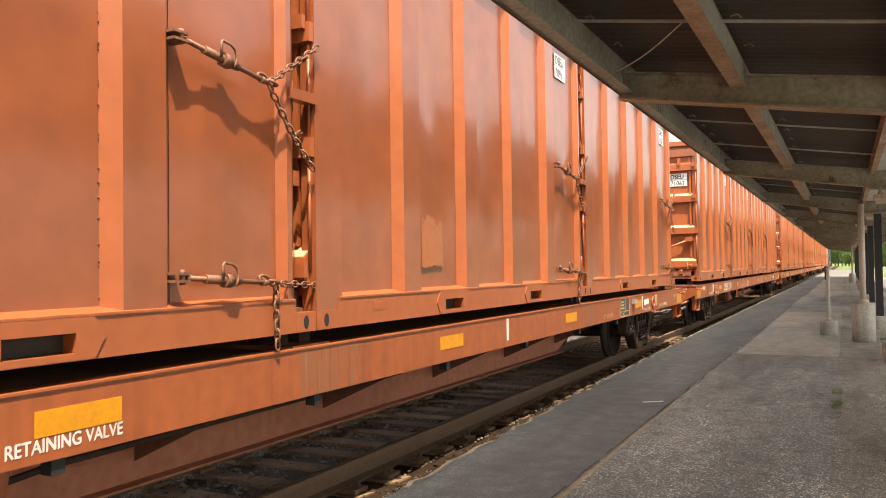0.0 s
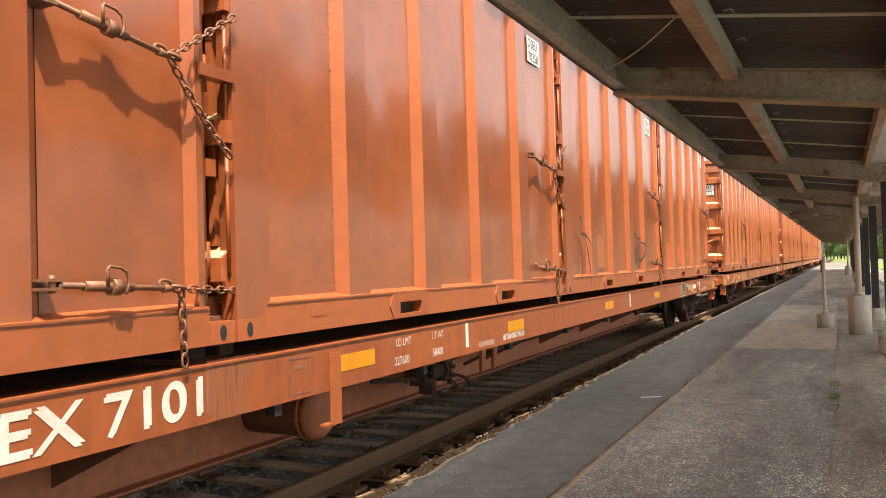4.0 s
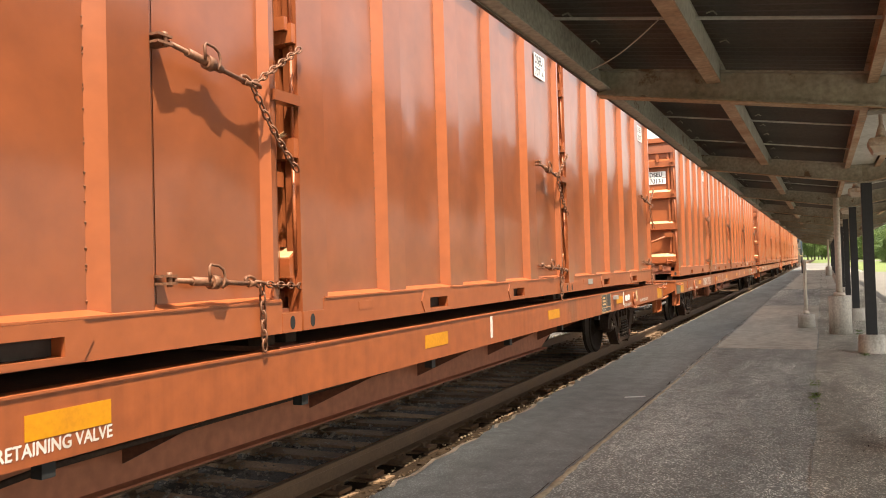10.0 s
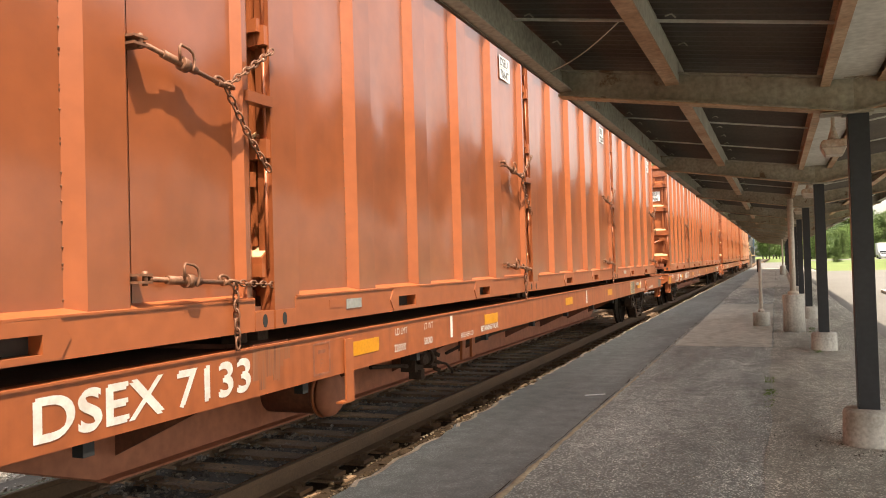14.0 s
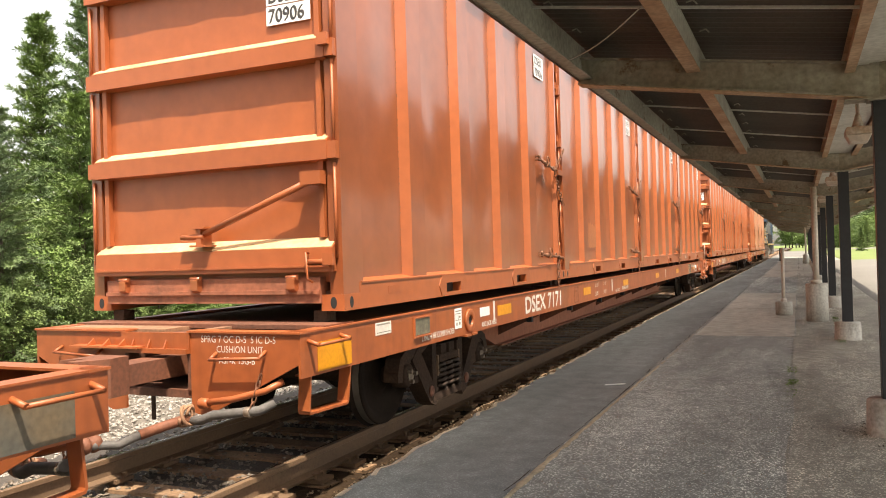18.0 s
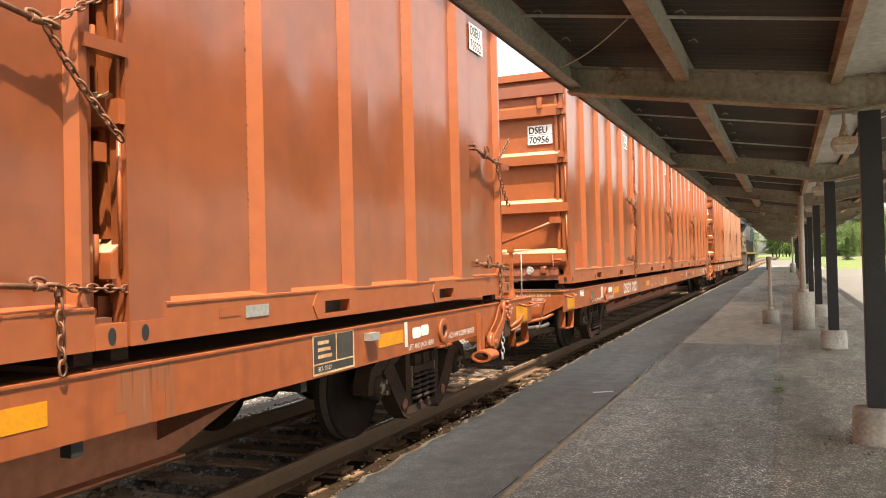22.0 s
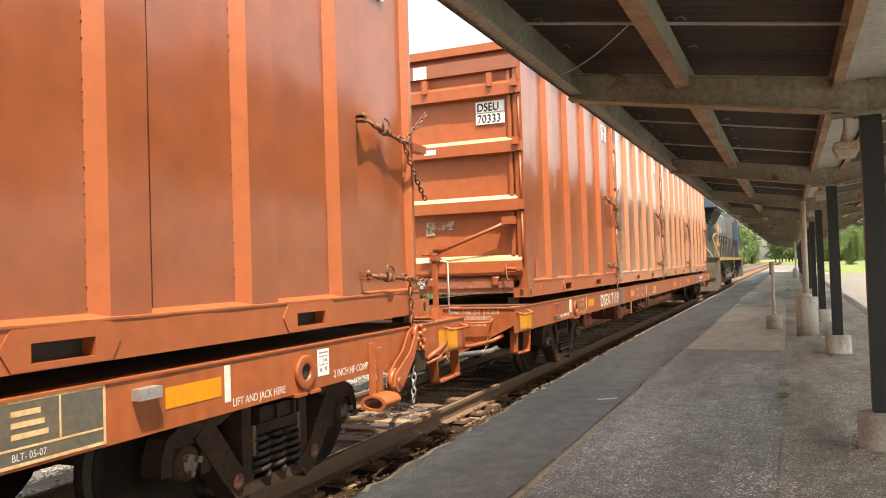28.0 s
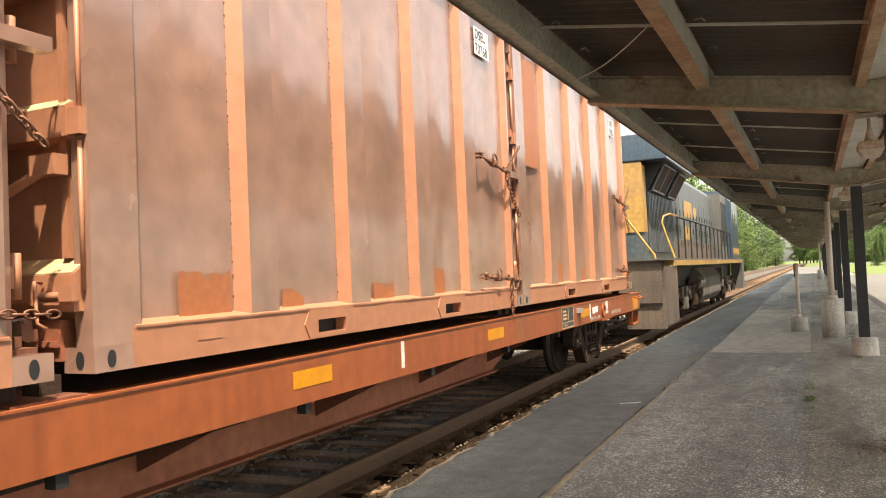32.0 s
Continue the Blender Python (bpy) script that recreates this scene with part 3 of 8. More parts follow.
for i in range(len(ys) - 1):
    if ys[i] > 60 or rng.random() < 0.22:
        continue
    w0, w1 = 0.035 + 0.05 * abs(noise.noise(Vector((ys[i] * 1.3, 2.0, 0)))), 0.035 + 0.05 * abs(noise.noise(Vector((ys[i + 1] * 1.3, 2.0, 0))))
    (xa, ya), (xb, yb) = lip[i], lip[i + 1]
    bm.faces.new([bm.verts.new(p) for p in ((xa + 0.03, ya, 0.001), (xb + 0.03, yb, 0.001), (xb + 0.03 + w1, yb, 0.0045), (xa + 0.03 + w0, ya, 0.0045))][::-1])
bmesh.ops.recalc_face_normals(bm, faces=bm.faces)
# lip colour holds some of the sunlight on the edge
tagged(part("broken_lip", bm, "lip"), "pale sandy broken lip of the platform edge", "platform", kind="structure")
slabs = tagged(new("slab_paving"), "pale worn concrete paving slabs let into the platform", "paving", kind="structure")
for j, (y0, y1) in enumerate(((14.1, 20.2), (20.22, 26.6), (40.0, 46.0), (46.02, 52.0), (52.02, 58), (58.02, 64), (64.02, 70), (70.02, 76), (76.02, 82), (82.02, 88), (88.02, 94), (94.02, 100), (100.02, 106), (106.02, 112))):
    for x0, x1 in ((-1.66, -0.115),) if y0 < 27 else ((-1.6, 0.2), (0.22, 2.0)):
        bm = bmesh.new()
        box(bm, x0, x1, y0, y1, 0.0, 0.0135)
        part("slab", bm, "slab", slabs)
# long cracks with dirt in them
def crack(x, y0, y1, w, mat, seed):
    rng = random.Random(seed)
    bm = bmesh.new()
    prev = None
    y = y0
    while y < y1:
        cx = x + rng.uniform(-0.012, 0.012)
        ww = w * rng.uniform(0.3, 1.0)
        cur = (bm.verts.new((cx - ww, y, 0.0165)), bm.verts.new((cx + ww, y, 0.0165)))
        if prev and (mat == "seam" or rng.random() < 0.62):
            bm.faces.new((prev[0], prev[1], cur[1], cur[0]))
        prev = cur
        y += rng.uniform(0.12, 0.35)
    return tagged(part("crack", bm, mat), "dirt-filled crack running along the platform", "crack", group="cracks in the platform", kind="structure")


crack(-0.112, 3, 14, 0.0028, "strip", 1)
crack(-0.10, 14, 60, 0.003, "strip", 9)
crack(-1.728, 8.2, 60, 0.008, "dirt", 8)
crack(-1.735, 2, 9, 0.005, "dirt", 10)
# the sandy joint between the two pavings: broad close by, thin farther off
bm = bmesh.new()
rng = random.Random(2)
prev = None
y = 1.5
while y < 15.5:
    w = max(0.005, 0.036 - 0.0032 * (y - 3)) * rng.uniform(0.6, 1.15)
    cx = -1.693 + 0.012 * math.sin(y * 0.7) + rng.uniform(-0.006, 0.006)
    cur = [bm.verts.new(p) for p in ((cx - w, y, 0.008), (cx - 0.3 * w, y, 0.0185), (cx + 0.6 * w, y, 0.0185), (cx + w * rng.uniform(1.0, 1.3), y, 0.012))]
    if prev and not (y > 10 and rng.random() < 0.3):
        for k in range(3):
            bm.faces.new((prev[k], prev[k + 1], cur[k + 1], cur[k]))
    prev = cur
    y += rng.uniform(0.07, 0.16)
tagged(part("sandy_joint", bm, "seam"), "pale sandy joint between smooth and rough asphalt", "joint", kind="structure")
# pale scuffs scratched across the rough asphalt
bm = bmesh.new()
rng = random.Random(15)
for (x, y, dx, dy, n) in ((-1.10, 5.9, 0.085, -0.10, 12), (-1.45, 9.3, 0.14, -0.10, 7), (-0.75, 4.9, 0.07, -0.06, 9), (-1.5, 12.4, 0.16, 0.02, 6), (-0.5, 6.9, 0.06, -0.09, 7), (0.2, 5.6, 0.08, -0.05, 8)):
    px, py = x, y
    for k in range(n):
        qx, qy = px + dx * rng.uniform(0.6, 1.2) + rng.uniform(-.015, .015), py + dy * rng.uniform(0.6, 1.2) + rng.uniform(-.015, .015)
        w = rng.uniform(0.002, 0.006)
        if rng.random() < 0.75:
            bm.faces.new([bm.verts.new(p) for p in ((px, py - w, 0.0168), (qx, qy - w, 0.0168), (qx, qy + w, 0.0168), (px, py + w, 0.0168))])
        px, py = qx, qy
tagged(part("scuffs", bm, "slab"), "pale scuffs scratched across the asphalt", "scuffs", kind="structure")
bm = bmesh.new()
rng = random.Random(5)
for (x, y, dx, dy, n) in ((-0.95, 7.2, 0.12, 0.2, 12), (-0.5, 5.4, 0.05, 0.28, 14), (0.1, 9.2, 0.13, 0.15, 10), (-0.9, 11.5, 0.17, 0.05, 9)):
    px, py = x, y
    for k in range(n):
        qx, qy = px + dx * rng.uniform(0.3, 1.2) + rng.uniform(-.05, .05), py + dy * rng.uniform(0.3, 1.2) + rng.uniform(-.05, .05)
        w = rng.uniform(0.002, 0.005)
        bm.faces.new([bm.verts.new(p) for p in ((px, py - w, 0.0165), (qx, qy - w, 0.0165), (qx, qy + w, 0.0165), (px, py + w, 0.0165))])
        px, py = qx, qy
tagged(part("fine_cracks", bm, "strip"), "fine wandering cracks in the asphalt", "crack", kind="structure")
# a dropped white straw on the smooth strip, and weeds in the crack
bm = bmesh.new()
rod(bm, (-2.02, 8.79, 0.012), (-1.82, 8.92, 0.012), 0.006, 6)
tagged(part("straw", bm, "plate"), "white plastic straw lying on the asphalt", "litter")


def weed(at, n, seed):
    rng = random.Random(seed)
    bm = bmesh.new()
    for k in range(n):
        a, r, h = rng.uniform(0, 6.3), rng.uniform(0.01, 0.05), rng.uniform(0.004, 0.018)
        b = Vector(at) + Vector((rng.uniform(-.05, .05), rng.uniform(-.22, .22), 0))
        t = b + Vector((r * math.cos(a), r * math.sin(a), h))
        s = Vector((-math.sin(a), math.cos(a), 0)) * 0.007
        m = (b + t) / 2 + Vector((0, 0, 0.008))
        bm.faces.new([bm.verts.new(p) for p in (b, m - s, t, m + s)])
    return tagged(part("weed", bm, "leaf_c"), "small flat green weed growing from a crack", "weed", kind="stuff")


weed((-0.11, 9.4, 0.012), 90, 3)
weed((-0.12, 10.3, 0.012), 40, 14)
weed((-0.10, 8.7, 0.012), 16, 4)
weed((0.55, 13.5, 0.012), 50, 15)
weed((0.62, 17.6, 0.014), 60, 6)
weed((0.6, 16.9, 0.014), 40, 7)

# ties with spikes of ballast between them
ties = tagged(new("track_ties"), "weathered timber ties under the rails", "ties", kind="structure")
tie_mesh = []
for k in range(4):
    bm = bmesh.new()
    box(bm, -1.28, 0.97, -0.11, 0.11, -0.17, 0.0)
    bmesh.ops.subdivide_edges(bm, edges=[e for e in bm.edges if e.calc_length() > 1], cuts=6)
    for v in bm.verts:
        v.co += Vector((random.uniform(-.015, .015), random.uniform(-.012, .012), random.uniform(-.012, .006)))
    me = bpy.data.meshes.new("tie")
    bm.to_mesh(me)
    bm.free()
    me.materials.append(M["tie"])
    tie_mesh.append(me)
for i in range(150):
    ob = new("tie", tie_mesh[i % 4])
    ob.parent = ties
    ob.location = (TRACK_X + random.uniform(-.05, .05), -3 + i * 0.52 + random.uniform(-.03, .03), RAIL_Z - 0.216 + random.uniform(-0.010, 0.004))
    ob.rotation_euler = (0, 0, random.uniform(-.012, .012))
plate_bm = bmesh.new()
box(plate_bm, -0.10, 0.19, -0.095, 0.095, 0.0, 0.030)
for px, py in ((0.125, -0.06), (0.125, 0.06), (-0.082, 0.0)):
    box(plate_bm, px - 0.010, px + 0.010, py - 0.010, py + 0.010, 0.030, 0.058)
    box(plate_bm, px - 0.030, px + 0.012, py - 0.015, py + 0.015, 0.058, 0.073)
plate_me = bpy.data.meshes.new("tie_plate")
plate_bm.to_mesh(plate_me)
plate_bm.free()
plate_me.materials.append(M["rust"])
for i in range(60):
    for xx, turn in ((TRACK_X + 0.755, 0.0), (TRACK_X - 0.755, math.pi)):
        ob = new("tie_plate", plate_me)
        ob.parent = ties
        ob.location, ob.rotation_euler = (xx, -3 + i * 0.52, RAIL_Z - 0.206), (0, 0, turn)
bm = bmesh.new()
for i in range(300):
    box(bm, TRACK_X - 1.28, TRACK_X + 1.28, 75 + i * 0.52, 75.22 + i * 0.52, RAIL_Z - 0.33, RAIL_Z - 0.207)
tagged(part("far_tie", bm, "tie", ties), kind="stuff")


def stones(name, mat, n, place, size, seed, label):
    """Loose angular stones in one mesh."""
    rng = random.Random(seed)
    base = [(1, 0, 0), (-1, 0, 0), (0, 1, 0), (0, -1, 0), (0, 0, 1), (0, 0, -1)]
    tri = [(0, 2, 4), (2, 1, 4), (1, 3, 4), (3, 0, 4), (2, 0, 5), (1, 2, 5), (3, 1, 5), (0, 3, 5)]
    V, F = [], []
    for k in range(n):
        x, y, z = place(rng)
        s = size * rng.uniform(0.5, 1.4)
        e = Euler((rng.uniform(0, 6), rng.uniform(0, 6), rng.uniform(0, 6))).to_matrix()
        o = len(V)
        for b in base:
            p = e @ (Vector(b) * s * rng.uniform(0.6, 1.15))
            V.append((x + p.x, y + p.y, z + p.z * 0.7))
        F += [(a + o, b + o, c + o) for a, b, c in tri]
    me = bpy.data.meshes.new(name)
    me.from_pydata(V, [], F)
    me.materials.append(M[mat])
    return tagged(new(name, me), label, "stones", kind="stuff")


stones("ballast_stones", "stone", 15000, lambda r: (TRACK_X + r.uniform(-1.7, 0.72), 1.5 + 44 * r.random() ** 1.7, RAIL_Z - 0.240 + r.uniform(-.018, .018)), 0.027, 11, "grey angular ballast stones between the ties")
# these clods carry the trackside shade in their colour
stones("edge_dirt_clods", "dirt", 3600, lambda r: (lambda y: (edge_x(y) - 0.04 - r.random() ** 0.7 * 0.62, y, -0.288 + r.uniform(-.02, .02)))(1.5 + 40 * r.random() ** 1.5), 0.030, 12, "clods and stones beside the rail, darkened as if in shade")
stones("edge_pale_stones", "palestone", 1100, lambda r: (lambda y: (edge_x(y) + 0.01 + r.uniform(-0.035, 0.025), y, -0.012 + r.uniform(-.02, .010)))(1.5 + 46 * r.random() ** 1.4), 0.012, 13, "pale broken stones along the platform edge")
# added row of pale stones that paints a thin line of sun
stones("edge_pale_rubble", "palestone", 900, lambda r: (lambda y: (TRACK_X + 0.955 + r.gauss(0, 0.014) + 0.015 * math.sin(y * 1.7), y, -0.262 + r.uniform(-.012, .012) - 0.05 * (math.sin(y * 9) + math.sin(y * 5.3) < -0.4)))(1.5 + 40 * r.random() ** 1.4), 0.016, 16, "row of pale rubble standing for a sunlit line by the rail")
stones("loose_grit", "palestone", 5200, lambda r: (r.uniform(-1.66, 1.6), 3.2 + 11 * r.random() ** 1.4, 0.014), 0.0042, 17, "fine pale grit loose on the asphalt")
stones("column_litter", "dirt", 320, lambda r: (lambda k, a, d: (0.635 + 0.0035 * k * 6.75 + d * math.cos(a), 7.08 + k * 6.75 + d * math.sin(a) * 1.4, 0.016))(r.choice((0, 0, 1, 2)), r.uniform(0, 6.3), 0.20 + 0.55 * r.random() ** 1.5), 0.006, 18, "dark leaf litter gathered round the column bases")
stones("verge_stones", "gravel", 30000, lambda r: (lambda d: (TRACK_X - 1.15 - d, 1 + 40 * r.random() ** 1.4, max(-0.55, -0.27 - 0.155 * max(0, d - 0.15)) + r.uniform(-.02, .02)))(r.random() * 4.6), 0.030, 14, "pale ballast stones on the far side of the track")

# ---- platform canopy ----
BAY, FIRST, BAYS = 6.75, 7.08, 13
CX = 0.615
SLOPE = 0.156


def under(d):
    """Height of the roof sheet's underside, d metres out from the valley line."""
    return 3.03 + SLOPE * d


canopy = tagged(new("platform_canopy"), "old butterfly-roofed platform canopy of painted steel with dark sheeting", "canopy", kind="structure")
Y0, Y1 = FIRST - 2 * BAY, FIRST + BAYS * BAY - 0.9


def ibeam_y(name, mat, x, z0, z1, y0, y1, flange, web, parent):
    bm = bmesh.new()
    t = 0.014
    box(bm, x - flange / 2, x + flange / 2, y0, y1, z0, z0 + t)
    box(bm, x - flange / 2, x + flange / 2, y0, y1, z1 - t, z1)
    box(bm, x - web / 2, x + web / 2, y0, y1, z0 + t, z1 - t)
    return part(name, bm, mat, parent)


# the first bay, behind the camera, is unseen and added to close off light
for k in range(-2, BAYS + 1):
    y = FIRST + k * BAY
    for sgn in (-1, 1):
        # tapered arm from the column out to the eave
        bm = bmesh.new()
        a, b = CX, CX + sgn * 2.385
        zb0, zb1, zt0, zt1 = 2.652, 3.036, 2.905, 3.245
        for (w, p, q, dz0, dz1) in ((0.075, 0, 1, 0, 0),):
            prism(bm, [(a, zb0), (b, zb1), (b, zt1), (a, zt0)], "y", y - 0.012, y + 0.012)
            prism(bm, [(a, zb0 - 0.014), (b, zb1 - 0.014), (b, zb1), (a, zb0)], "y", y - w, y + w)
            prism(bm, [(a, zt0), (b, zt1), (b, zt1 + 0.014), (a, zt0 + 0.014)], "y", y - w, y + w)
        arm = part("arm", bm, "girder", canopy)
        bm = bmesh.new()
        prism(bm, [(a, zb0 - 0.024), (b, zb1 - 0.024), (b, zb1 - 0.0145), (a, zb0 - 0.0145)], "y", y - 0.079, y + 0.079)
        part("lower_flange", bm, "purlin", arm, "rust-stained tan lower flange")
        if k < BAYS:
            n0, n1 = y + 0.02, y + BAY - 0.02
            xp = CX + sgn * 1.39
            pl = boxes("purlin", "web", canopy, (xp + 0.044, xp + 0.056, n0, n1, 3.029, 3.20))
            boxes("flange", "purlin", pl, (xp - 0.056, xp + 0.056, n0, n1, 3.013, 3.029), label="peeling tan flange")
            boxes("top_flange", "web", pl, (xp - 0.05, xp + 0.060, n0, n1, 3.20, 3.214))
            ibeam_y("valley_beam", "purlin", CX + sgn * 0.205, 2.865, 3.05, n0, n1, 0.075, 0.012, canopy)
            bm = bmesh.new()
            xe = CX + sgn * 2.37
            box(bm, xe - 0.008, xe + 0.008, n0 - 0.02, n1 + 0.02, 3.062, 3.375)
            box(bm, xe - (0.10 if sgn > 0 else 0.0), xe + (0.0 if sgn > 0 else 0.10), n0 - 0.02, n1 + 0.02, 3.062, 3.076)
            part("eave_beam", bm, "eave", canopy)
            bm = bmesh.new()
            box(bm, xe + sgn * 0.010, xe + sgn * 0.03, n0 - 0.02, n1 + 0.02, 3.058, 3.39)
            part("fascia", bm, "deck", canopy)
            # corrugated sheet
            bm = bmesh.new()
            m = int(BAY / 0.075)
            ra, rb = [], []
            for i in range(m + 1):
                yy, dz = y + BAY * i / m, 0.012 * (i % 2)
                ra.append(bm.verts.new((CX + sgn * 0.2, yy, under(0.2) + 0.02 + dz)))
                rb.append(bm.verts.new((CX + sgn * 2.40, yy, under(2.40) + dz)))
            for i in range(m):
                bm.faces.new((ra[i], ra[i + 1], rb[i + 1], rb[i]))
            part("roof_sheet", bm, "deck", canopy)
            bm = bmesh.new()
            prism(bm, [(CX + sgn * 0.2, under(0.2) + 0.06), (CX + sgn * 2.42, under(2.42) + 0.05), (CX + sgn * 2.42, under(2.42) + 0.07), (CX + sgn * 0.2, under(0.2) + 0.08)], "y", y, y + BAY)
            part("roof_skin", bm, "deck", canopy)
            # cross battens
            for f in (0.46, 0.785):
                yy = y + BAY * f
                bm = bmesh.new()
                prism(bm, [(CX + sgn * 0.22, under(0.22) - 0.075), (CX + sgn * 2.36, under(2.36) - 0.075), (CX + sgn * 2.36, under(2.36) - 0.058), (CX + sgn * 0.22, under(0.22) - 0.058)], "y", yy - 0.012, yy + 0.012)
                part("batten", bm, "gutter", canopy)
    if k < BAYS:
        bm = bmesh.new()
        prism(bm, [(CX - 0.16, 2.915), (CX + 0.16, 2.915), (CX + 0.17, 3.03), (CX + 0.155, 3.03), (CX + 0.14, 2.93), (CX - 0.14, 2.93), (CX - 0.155, 3.03), (CX - 0.17, 3.03)], "y", y + 0.02, y + BAY - 0.02)
        part("gutter", bm, "gutter", canopy)
        boxes("gutter_cover", "deck", canopy, (CX - 0.22, CX + 0.22, y, y + BAY, 3.10, 3.12))
        # splice plates under the valley, and clips on the purlins
        boxes("gusset", "girder", canopy, (CX - 0.25, CX + 0.25, y - 0.10, y + 0.10, 2.633, 2.645), edge=0.004)
        bm = bmesh.new()
        for j in range(8):
            yy = y + 0.45 + j * 0.8
            pipe(bm, [(CX - 1.26, yy, 3.18), (CX - 1.22, yy + 0.03, 3.20), (CX - 1.20, yy + 0.08, 3.185)], 0.006, 5)
            pipe(bm, [(CX - 2.26, yy, 3.33), (CX - 2.23, yy + 0.03, 3.35), (CX - 2.21, yy + 0.08, 3.325)], 0.006, 5)
        part("clip", bm, "girder", canopy)
# a sagging cable from eave to purlin in the nearest bay
bm = bmesh.new()
pipe(bm, [(-1.72 + 0.85 * t, 6.44 - 1.34 * t, 3.10 - 0.05 * t - 0.045 * math.sin(math.pi * t)) for t in np.linspace(0, 1, 9)], 0.0045, 5)
part("cable", bm, "gutter", canopy, "thin slack cable")


def column(y):
    root = tagged(new("canopy_column"), "dark navy steel canopy column on a round concrete base", "column", group="columns of the canopy")
    root.location = (CX + 0.02, y, 0)
    bm = bmesh.new()
    w = 0.068
    prism(bm, [(-w, -0.012), (w, -0.012), (w, 0.012), (-w, 0.012)], "z", 0.27, 2.636)
    for s in (-1, 1):
        box(bm, s * w - 0.008, s * w + 0.008, -0.07, 0.07, 0.27, 2.636)
        box(bm, -w, w, s * 0.066 - 0.006, s * 0.066 + 0.006, 0.27, 2.636)
    bevel(bm, 0.004)
    part("shaft", bm, "column", root)
    bm = bmesh.new()
    lathe(bm, [(0.196, 0.0), (0.192, 0.02), (0.186, 0.26), (0.172, 0.285), (0.10, 0.292)], 28)
    part("base", bm, "concrete", root, "stained round concrete base")
    boxes("cap_plate", "girder", root, (-0.11, 0.11, -0.1, 0.1, 2.620, 2.632), edge=0.003)
    return root


col = column(FIRST)
# -2 and -1 stand out of view, added with the unseen bay
for k in (-2, -1, *range(1, BAYS)):
    copy_thing(col, pose(CX + 0.02 + 0.0035 * k * BAY, FIRST + k * BAY, 0))


def canopy_lamp(y):
    root = tagged(new("canopy_lamp"), "boxy rusty-white lamp with a clouded lens under the canopy, unlit", "lamp", group="lamps under the canopy")
    root.location = (CX - 0.045, y, 2.63)
    bm = bmesh.new()
    prism(bm, [(-0.12, 0.0), (-0.12, -0.055), (0.12, -0.055), (0.12, 0.0), (0.10, 0.02), (-0.10, 0.02)], "y", -0.13, 0.13)
    bevel(bm, 0.006)
    part("housing", bm, "lamp_body", root)
    bm = bmesh.new()
    prism(bm, [(-0.115, -0.055), (-0.08, -0.13), (0.08, -0.13), (0.115, -0.055)], "y", -0.12, 0.12)
    bevel(bm, 0.008)
    part("lens", bm, "post", root, "clouded plastic lens")
    bm = bmesh.new()
    rod(bm, (0, 0, 0.02), (0, 0, 0.28), 0.018, 8)
    rod(bm, (0, 0, 0.02), (0, 0, 0.16), 0.06, 10, 0.02)
    part("hanger", bm, "lamp_body", root)
    return root


lamp = canopy_lamp(FIRST + 1.75)
for k in range(1, 9):
    copy_thing(lamp, pose(CX - 0.045 + 0.01 * k, FIRST + 1.75 + k * BAY, 2.63 + 0.03 * min(k, 2)))

# posts standing on the platform
def post(name, x, y, br, bh, pr, top, label):
    root = tagged(new(name), label, "post", group="posts on the platform")
    root.location = (x, y, 0)
    bm = bmesh.new()
    lathe(bm, [(br, 0), (br * 0.99, bh - 0.02), (br * 0.95, bh), (pr, bh + 0.003)], 26)
    part("base", bm, "concrete", root, "round concrete footing")
    bm = bmesh.new()
    rod(bm, (0, 0, bh - 0.01), (0, 0, top), pr, 16)
    lathe(bm, [(pr * 1.9, bh), (pr * 1.8, bh + 0.06), (pr * 1.02, bh + 0.075)], 16)
    part("pole", bm, "post", root)
    return root


post("bollard_post", 0.29, 17.0, 0.20, 0.74, 0.055, 2.62, "cream pole in a tall round concrete footing")
thin = post("sign_post", -0.33, 18.4, 0.17, 0.30, 0.034, 1.45, "slim cream sign post in a low concrete footing")
boxes("sign", "column", thin, (-0.06, 0.02, 0.046, 0.06, 1.16, 1.44), label="small dark sign seen edge on", edge=0.003)
post("far_post", 0.47, 66.0, 0.22, 0.7, 0.06, 3.0, "cream pole in a concrete footing far down the platform")

# ---- beyond the platform ----
plain("driveway", "pale_ground", 1.72, 60, -20, 76.5, 0.017, "sunlit pale concrete driveway and parking", "driveway")
plain("far_platform", "pale_ground", -2.9, 3.2, 99, 180, 0.02, "sunlit end of the platform past the canopy", "platform")
plain("far_lot", "pale_ground", 6, 90, 196, 236, 0.012, "sunlit far parking lot", "driveway")
plain("lawn", "grass", 3.6, 160, 76.5, 196, 0.006, "bright mown lawn beside the drive", "lawn")
plain("lawn_far", "grass", 3.6, 240, 236, 300, 0.004, "bright mown lawn in the distance", "lawn")
plain("lawn_patch", "grass", 3.7, 30, 28.5, 33.6, 0.024, "strip of lawn in the driveway", "lawn")
boxes("kerb", "concrete", None, (3.58, 3.7, 28.4, 33.7, 0, 0.12), edge=0.02)
tagged(bpy.data.objects["kerb"], "low concrete kerb round a strip of lawn", "kerb", kind="structure")


